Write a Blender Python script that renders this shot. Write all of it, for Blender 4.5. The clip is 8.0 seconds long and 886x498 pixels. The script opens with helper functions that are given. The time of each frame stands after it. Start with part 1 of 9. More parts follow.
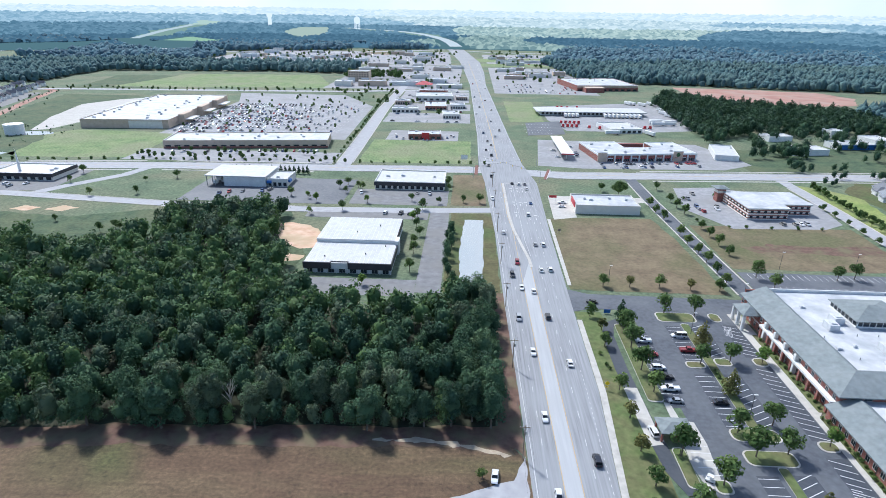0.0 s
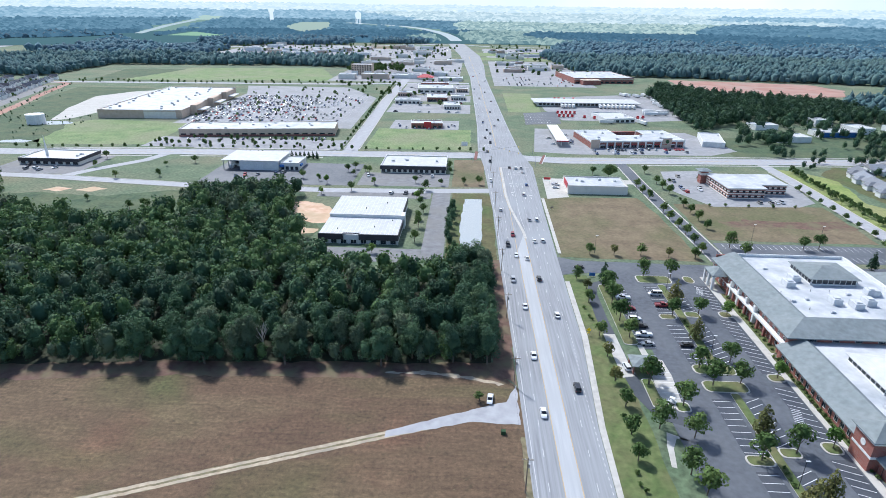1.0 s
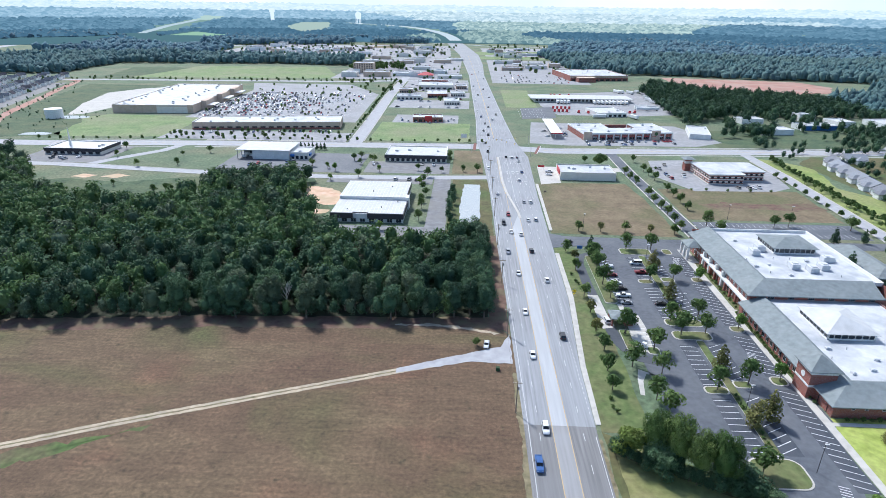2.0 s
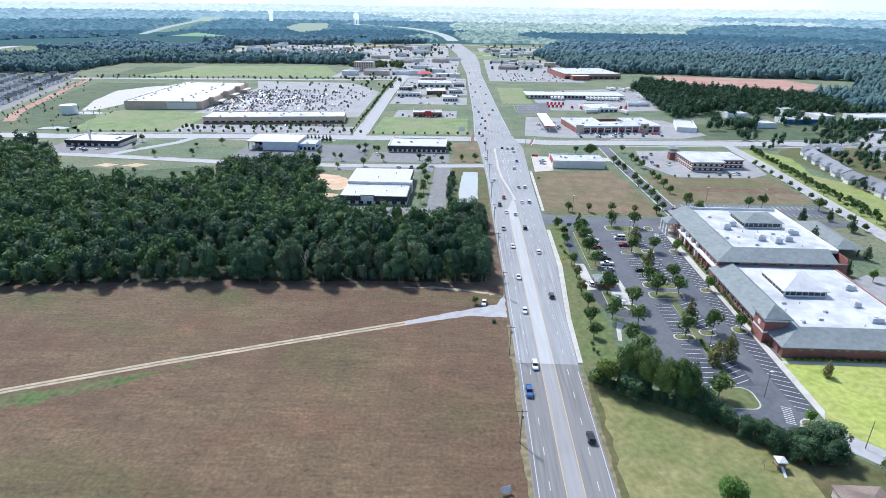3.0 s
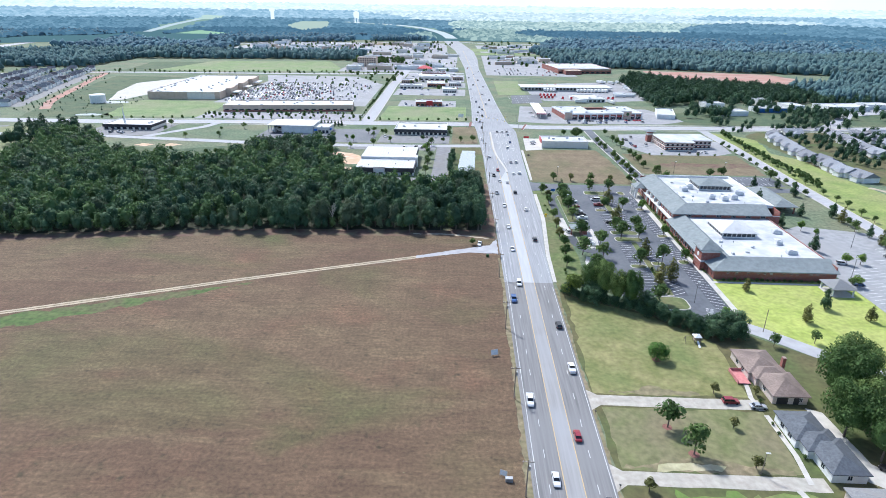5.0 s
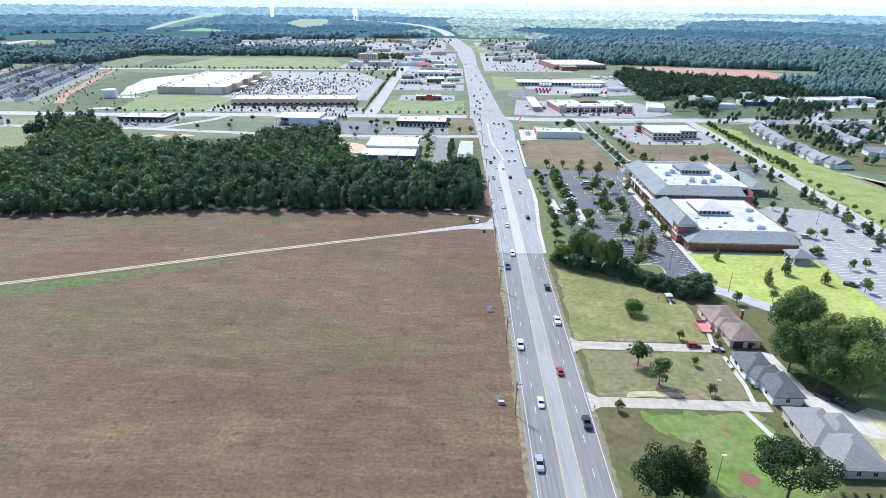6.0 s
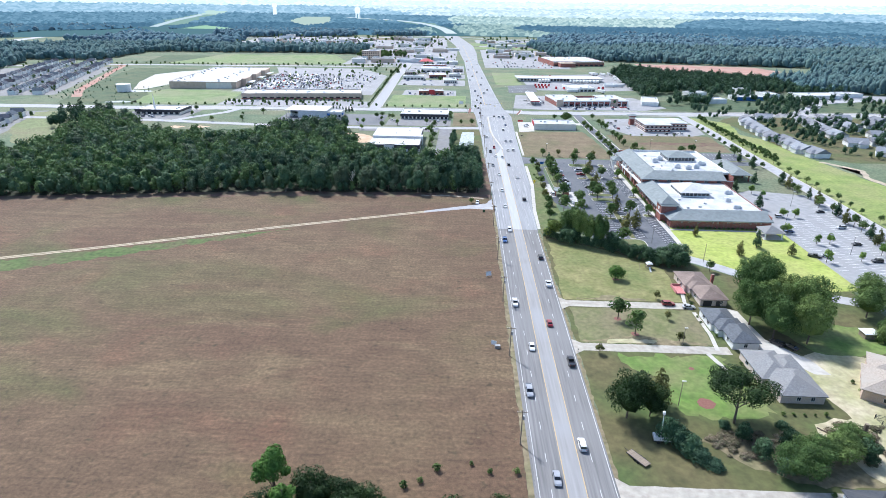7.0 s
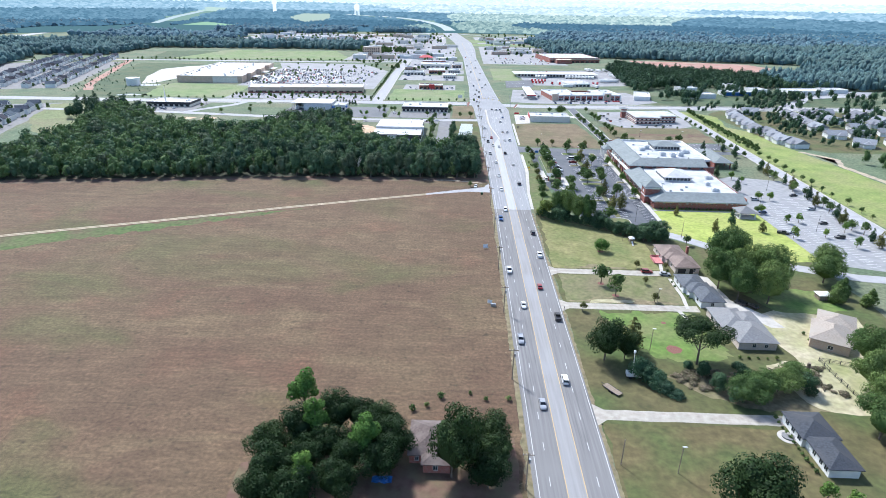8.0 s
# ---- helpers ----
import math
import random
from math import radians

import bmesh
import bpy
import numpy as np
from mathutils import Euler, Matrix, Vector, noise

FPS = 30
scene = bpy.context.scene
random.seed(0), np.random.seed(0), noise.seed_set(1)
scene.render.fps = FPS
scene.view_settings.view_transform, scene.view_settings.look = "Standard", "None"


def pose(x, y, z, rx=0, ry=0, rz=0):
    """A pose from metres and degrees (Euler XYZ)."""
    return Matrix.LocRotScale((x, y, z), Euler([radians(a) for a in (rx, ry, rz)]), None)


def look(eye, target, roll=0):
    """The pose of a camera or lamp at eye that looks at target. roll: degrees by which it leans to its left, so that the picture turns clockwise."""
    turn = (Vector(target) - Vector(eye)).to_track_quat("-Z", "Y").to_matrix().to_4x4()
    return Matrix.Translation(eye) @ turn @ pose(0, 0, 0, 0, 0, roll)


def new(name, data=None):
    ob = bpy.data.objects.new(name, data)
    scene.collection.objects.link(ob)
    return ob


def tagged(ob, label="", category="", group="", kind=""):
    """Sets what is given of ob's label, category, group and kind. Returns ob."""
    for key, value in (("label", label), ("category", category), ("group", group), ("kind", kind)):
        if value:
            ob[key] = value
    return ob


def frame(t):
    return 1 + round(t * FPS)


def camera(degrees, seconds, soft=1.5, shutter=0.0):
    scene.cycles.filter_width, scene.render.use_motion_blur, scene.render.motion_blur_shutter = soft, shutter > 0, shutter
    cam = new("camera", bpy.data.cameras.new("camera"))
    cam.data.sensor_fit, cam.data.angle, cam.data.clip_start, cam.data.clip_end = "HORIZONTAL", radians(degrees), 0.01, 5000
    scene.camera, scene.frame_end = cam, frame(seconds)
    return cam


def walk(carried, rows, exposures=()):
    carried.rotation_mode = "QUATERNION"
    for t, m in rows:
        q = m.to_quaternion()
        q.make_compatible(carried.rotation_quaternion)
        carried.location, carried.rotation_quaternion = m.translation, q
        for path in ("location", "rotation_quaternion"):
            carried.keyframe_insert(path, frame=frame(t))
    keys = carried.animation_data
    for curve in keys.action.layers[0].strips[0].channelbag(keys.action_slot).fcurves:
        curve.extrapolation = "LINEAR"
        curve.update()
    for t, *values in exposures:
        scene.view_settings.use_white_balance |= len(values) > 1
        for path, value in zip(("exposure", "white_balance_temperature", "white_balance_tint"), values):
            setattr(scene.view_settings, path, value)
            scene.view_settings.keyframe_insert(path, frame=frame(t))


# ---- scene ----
cam = camera(74.4, 8.0, soft=0.5)
PATH = [
    (0, (-28.089, 7.136, 109.223), (-28.165, 8.987, 108.469), 0.9),
    (0.5, (-27.602, -7.263, 108.9), (-27.681, -5.417, 108.136), 0.9),
    (1, (-27.396, -21.927, 108.815), (-27.474, -20.082, 108.047), 0.8),
    (1.5, (-27.144, -36.468, 108.495), (-27.221, -34.623, 107.727), 0.8),
    (3, (-27.713, -80.2, 106.413), (-27.78, -78.353, 105.65), 0.7),
    (3.5, (-28.143, -94.474, 106.186), (-28.205, -92.627, 105.422), 0.7),
    (4, (-28.162, -108.975, 105.922), (-28.223, -107.128, 105.157), 0.8),
    (4.5, (-27.96, -123.232, 105.417), (-28.022, -121.385, 104.652), 0.8),
    (6, (-27.731, -165.492, 105.003), (-27.787, -163.648, 104.23), 0.7),
    (6.5, (-27.582, -180.123, 105.109), (-27.643, -178.28, 104.334), 0.6),
    (7, (-28.07, -193.936, 104.864), (-28.128, -192.094, 104.086), 0.8),
    (7.5, (-28.122, -207.678, 104.888), (-28.177, -205.837, 104.107), 0.9),
    (8, (-28.581, -221.017, 104.835), (-28.632, -219.178, 104.05), 1.0),
]
walk(cam, [(t, look(eye, target, roll)) for t, eye, target, roll in PATH], [(0.0, 0.1, 5800, 9), (4.0, 0.26, 5820, 10), (8.0, 0.42, 5850, 10)])

# ---- world, sun, exposure ----
SUN_EL, SUN_AZ = radians(51), radians(-37)
world = bpy.data.worlds.new("sky")
scene.world = world
world.use_nodes = True
wn = world.node_tree
sky = wn.nodes.new("ShaderNodeTexSky")
sky.sky_type, sky.sun_disc = "NISHITA", False
sky.sun_elevation, sky.sun_rotation = SUN_EL, SUN_AZ
sky.air_density, sky.dust_density, sky.ozone_density = 1.0, 1.0, 1.5
wn.links.new(sky.outputs[0], wn.nodes["Background"].inputs[0])
wn.nodes["Background"].inputs[1].default_value = 0.17
sun = new("sun", bpy.data.lights.new("sun", "SUN"))
sun.data.energy, sun.data.angle, sun.data.color = 4.6, radians(6.0), (1.0, 0.95, 0.88)
sun.matrix_world = look((0, 0, 0), (-math.sin(SUN_AZ) * math.cos(SUN_EL), -math.cos(SUN_AZ) * math.cos(SUN_EL), -math.sin(SUN_EL)))


# ---- materials ----
def material(name, a, b, scale=1.0, rough=0.85, stretch=(1, 1, 1), large=0.0, stain=None, bump=0.0, metal=0.0, spread=0.0, island=False, leaf=0.0, coat=0.0, turn=0.0, speck=0.0, detail=6):
    """Two colours mixed by grain at one scale and by a broad second scale; spread: variation from object to object."""
    m = bpy.data.materials.new(name)
    m.use_nodes = True
    t = m.node_tree
    N, L = t.nodes.new, t.links.new
    bsdf = t.nodes["Principled BSDF"]
    co = N("ShaderNodeTexCoord")
    mp = N("ShaderNodeMapping")
    mp.inputs["Scale"].default_value = stretch
    mp.inputs["Rotation"].default_value = (0, 0, turn)
    L(co.outputs["Object"], mp.inputs[0])
    n1 = N("ShaderNodeTexNoise")
    n1.inputs["Scale"].default_value, n1.inputs["Detail"].default_value = scale, detail
    L(mp.outputs[0], n1.inputs[0])
    ramp = N("ShaderNodeValToRGB")
    ramp.color_ramp.elements[0].position, ramp.color_ramp.elements[1].position = 0.32, 0.68
    ramp.color_ramp.elements[0].color, ramp.color_ramp.elements[1].color = (*a, 1), (*b, 1)
    L(n1.outputs[0], ramp.inputs[0])
    col = ramp.outputs[0]
    if stain is not None:
        n2 = N("ShaderNodeTexNoise")
        n2.inputs["Scale"].default_value, n2.inputs["Detail"].default_value = large, 5
        L(co.outputs["Object"], n2.inputs[0])
        r2 = N("ShaderNodeValToRGB")
        r2.color_ramp.elements[0].position, r2.color_ramp.elements[1].position = 0.42, 0.7
        L(n2.outputs[0], r2.inputs[0])
        mx = N("ShaderNodeMix")
        mx.data_type = "RGBA"
        L(r2.outputs[0], mx.inputs["Factor"])
        L(col, mx.inputs["A"])
        mx.inputs["B"].default_value = (*stain, 1)
        col = mx.outputs["Result"]
    if speck:
        n3 = N("ShaderNodeTexNoise")
        n3.inputs["Scale"].default_value, n3.inputs["Detail"].default_value = 0.55, 8
        L(co.outputs["Object"], n3.inputs[0])
        g3 = N("ShaderNodeMapRange")
        g3.inputs["From Min"].default_value, g3.inputs["From Max"].default_value = 0.3, 0.7
        g3.inputs["To Min"].default_value, g3.inputs["To Max"].default_value = 1 - speck, 1 + speck
        L(n3.outputs[0], g3.inputs["Value"])
        h3 = N("ShaderNodeHueSaturation")
        L(g3.outputs[0], h3.inputs["Value"])
        L(col, h3.inputs["Color"])
        col = h3.outputs[0]
    if spread or island:
        src = N("ShaderNodeNewGeometry").outputs["Random Per Island"] if island else N("ShaderNodeObjectInfo").outputs["Random"]
        rng = N("ShaderNodeMapRange")
        rng.inputs["To Min"].default_value, rng.inputs["To Max"].default_value = 1 - spread, 1 + spread
        L(src, rng.inputs["Value"])
        hs = N("ShaderNodeHueSaturation")
        L(rng.outputs[0], hs.inputs["Value"])
        r3 = N("ShaderNodeMapRange")
        r3.inputs["To Min"].default_value, r3.inputs["To Max"].default_value = 0.5 + spread * 0.06, 0.5 - spread * 0.06
        L(src, r3.inputs["Value"])
        L(r3.outputs[0], hs.inputs["Hue"])
        L(col, hs.inputs["Color"])
        col = hs.outputs[0]
    if leaf:
        g = N("ShaderNodeMapRange")
        g.inputs["To Min"].default_value, g.inputs["To Max"].default_value = 0.7, 1.3
        L(N("ShaderNodeNewGeometry").outputs["Random Per Island"], g.inputs["Value"])
        h2 = N("ShaderNodeHueSaturation")
        L(g.outputs[0], h2.inputs["Value"])
        L(col, h2.inputs["Color"])
        col = h2.outputs[0]
    L(col, bsdf.inputs["Base Color"])
    bsdf.inputs["Roughness"].default_value, bsdf.inputs["Metallic"].default_value = rough, metal
    bsdf.inputs["Coat Weight"].default_value = coat
    if bump:
        bp = N("ShaderNodeBump")
        bp.inputs["Strength"].default_value, bp.inputs["Distance"].default_value = 0.6, bump
        L(n1.outputs[0], bp.inputs["Height"])
        L(bp.outputs[0], bsdf.inputs["Normal"])
    if leaf or island:
        bsdf.inputs["Specular IOR Level"].default_value = 0.15
    if leaf:
        tr = N("ShaderNodeBsdfTranslucent")
        L(col, tr.inputs[0])
        ms = N("ShaderNodeMixShader")
        ms.inputs[0].default_value = leaf
        L(bsdf.outputs[0], ms.inputs[1])
        L(tr.outputs[0], ms.inputs[2])
        L(ms.outputs[0], t.nodes["Material Output"].inputs[0])
    return m


def ribbed(name, a, b, pitch, along="X", rough=0.5, metal=0.0, depth=0.03):
    """Standing-seam sheet or siding: straight ribs by a wave, with weathering."""
    m = material(name, a, b, 0.35, rough, metal=metal, stretch=(1, 1, 1))
    t = m.node_tree
    N, L = t.nodes.new, t.links.new
    co = N("ShaderNodeTexCoord")
    w = N("ShaderNodeTexWave")
    w.bands_direction = along
    w.inputs["Scale"].default_value = 0.314 / pitch
    L(co.outputs["Object"], w.inputs[0])
    bp = N("ShaderNodeBump")
    bp.inputs["Distance"].default_value = depth
    L(w.outputs[1], bp.inputs["Height"])
    L(bp.outputs[0], t.nodes["Principled BSDF"].inputs["Normal"])
    return m


def brick_mat(name, a, b, mortar, scale=1.0):
    m = material(name, a, b, 3, 0.9)
    t = m.node_tree
    N, L = t.nodes.new, t.links.new
    co = N("ShaderNodeTexCoord")
    sep = N("ShaderNodeSeparateXYZ")
    L(co.outputs["Object"], sep.inputs[0])
    add = N("ShaderNodeMath")
    L(sep.outputs[0], add.inputs[0])
    L(sep.outputs[1], add.inputs[1])
    cb = N("ShaderNodeCombineXYZ")
    L(add.outputs[0], cb.inputs[0])
    L(sep.outputs[2], cb.inputs[1])
    br = N("ShaderNodeTexBrick")
    br.inputs["Scale"].default_value = scale
    br.inputs["Brick Width"].default_value, br.inputs["Row Height"].default_value = 0.22, 0.075
    br.inputs["Mortar Size"].default_value = 0.008
    br.inputs["Color1"].default_value, br.inputs["Color2"].default_value, br.inputs["Mortar"].default_value = (*a, 1), (*b, 1), (*mortar, 1)
    L(cb.outputs[0], br.inputs[0])
    L(br.outputs[0], t.nodes["Principled BSDF"].inputs["Base Color"])
    return m


def plain(name, c, rough=0.6, metal=0.0, coat=0.0):
    d = tuple(v * 0.82 for v in c)
    return material(name, d, c, 1.5, rough, metal=metal, coat=coat)


def paint_mat(name, colours, island=False):
    """Car lacquer whose colour is drawn object by object."""
    m = bpy.data.materials.new(name)
    m.use_nodes = True
    t = m.node_tree
    info, ramp = t.nodes.new("ShaderNodeObjectInfo"), t.nodes.new("ShaderNodeValToRGB")
    ramp.color_ramp.interpolation = "CONSTANT"
    els = ramp.color_ramp.elements
    while len(els) < len(colours):
        els.new(0.5)
    for i, c in enumerate(colours):
        els[i].position, els[i].color = i / len(colours), (*c, 1)
    t.links.new(t.nodes.new("ShaderNodeNewGeometry").outputs["Random Per Island"] if island else info.outputs["Random"], ramp.inputs[0])
    b = t.nodes["Principled BSDF"]
    t.links.new(ramp.outputs[0], b.inputs["Base Color"])
    b.inputs["Roughness"].default_value, b.inputs["Coat Weight"].default_value = 0.35, 0.6
    return m


def field_mat(name):
    """Mown stubble: broad brown and straw areas, a few greener patches, faint mowing lines and a fine speckle."""
    m = bpy.data.materials.new(name)
    m.use_nodes = True
    t = m.node_tree
    N, L = t.nodes.new, t.links.new
    b = t.nodes["Principled BSDF"]
    co = N("ShaderNodeTexCoord")

    def grain(scale, detail, lo, hi, stretch=None, turn=0.0):
        n = N("ShaderNodeTexNoise")
        n.inputs["Scale"].default_value, n.inputs["Detail"].default_value = scale, detail
        if stretch:
            n.inputs["Distortion"].default_value = 0.7
            mp = N("ShaderNodeMapping")
            mp.inputs["Scale"].default_value, mp.inputs["Rotation"].default_value = stretch, (0, 0, turn)
            L(co.outputs["Object"], mp.inputs[0])
            L(mp.outputs[0], n.inputs[0])
        else:
            L(co.outputs["Object"], n.inputs[0])
        r = N("ShaderNodeMapRange")
        r.inputs["From Min"].default_value, r.inputs["From Max"].default_value = lo, hi
        L(n.outputs[0], r.inputs["Value"])
        return r

    def mix(fac, a, c):
        x = N("ShaderNodeMix")
        x.data_type = "RGBA"
        L(fac, x.inputs["Factor"])
        if isinstance(a, tuple):
            x.inputs["A"].default_value = (*a, 1)
        else:
            L(a, x.inputs["A"])
        x.inputs["B"].default_value = (*c, 1)
        return x.outputs["Result"]

    # Browns kept darker to stand in for cloud shade over the field.
    col = mix(grain(0.014, 5, 0.38, 0.64).outputs[0], (0.108, 0.066, 0.039), (0.125, 0.085, 0.048))
    col = mix(grain(1.0, 5, 0.5, 0.72, (0.02, 0.07, 1), -0.3).outputs[0], col, (0.142, 0.1, 0.055))
    col = mix(grain(0.035, 6, 0.55, 0.85).outputs[0], col, (0.147, 0.073, 0.044))
    col = mix(grain(0.022, 9, 0.52, 0.76, (0.6, 1, 1), -0.3).outputs[0], col, (0.078, 0.088, 0.03))
    col = mix(grain(0.3, 9, 0.6, 0.74).outputs[0], col, (0.07, 0.052, 0.028))
    bump = None
    for scale, detail, amount, stretch, turn in ((1.0, 7, 0.14, (0.16, 0.9, 1), -0.26), (1.0, 6, 0.12, (0.05, 0.34, 1), -0.33), (1.0, 4, 0.05, (0.7, 0.035, 1), 0.02), (0.12, 9, 0.12, None, 0), (0.9, 9, 0.28, None, 0), (3.5, 5, 0.22, None, 0)):
        g = grain(scale, detail, 0.3, 0.7, stretch, turn)
        g.inputs["To Min"].default_value, g.inputs["To Max"].default_value = 1 - amount, 1 + amount
        h = N("ShaderNodeHueSaturation")
        L(g.outputs[0], h.inputs["Value"])
        L(col, h.inputs["Color"])
        col, bump = h.outputs[0], g
    L(col, b.inputs["Base Color"])
    b.inputs["Roughness"].default_value = 0.95
    bp = N("ShaderNodeBump")
    bp.inputs["Distance"].default_value = 0.08
    L(bump.outputs[0], bp.inputs["Height"])
    L(bp.outputs[0], b.inputs["Normal"])
    return m


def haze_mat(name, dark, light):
    """Glowing material for the far backdrop, with the haze painted into its two colours."""
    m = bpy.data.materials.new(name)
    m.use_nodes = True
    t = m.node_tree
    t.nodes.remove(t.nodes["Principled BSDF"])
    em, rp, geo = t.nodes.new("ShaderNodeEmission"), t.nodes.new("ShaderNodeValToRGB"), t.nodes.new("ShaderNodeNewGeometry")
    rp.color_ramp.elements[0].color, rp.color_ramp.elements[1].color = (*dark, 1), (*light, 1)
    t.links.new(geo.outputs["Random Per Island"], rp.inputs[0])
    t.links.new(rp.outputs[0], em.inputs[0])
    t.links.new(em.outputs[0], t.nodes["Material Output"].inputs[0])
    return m


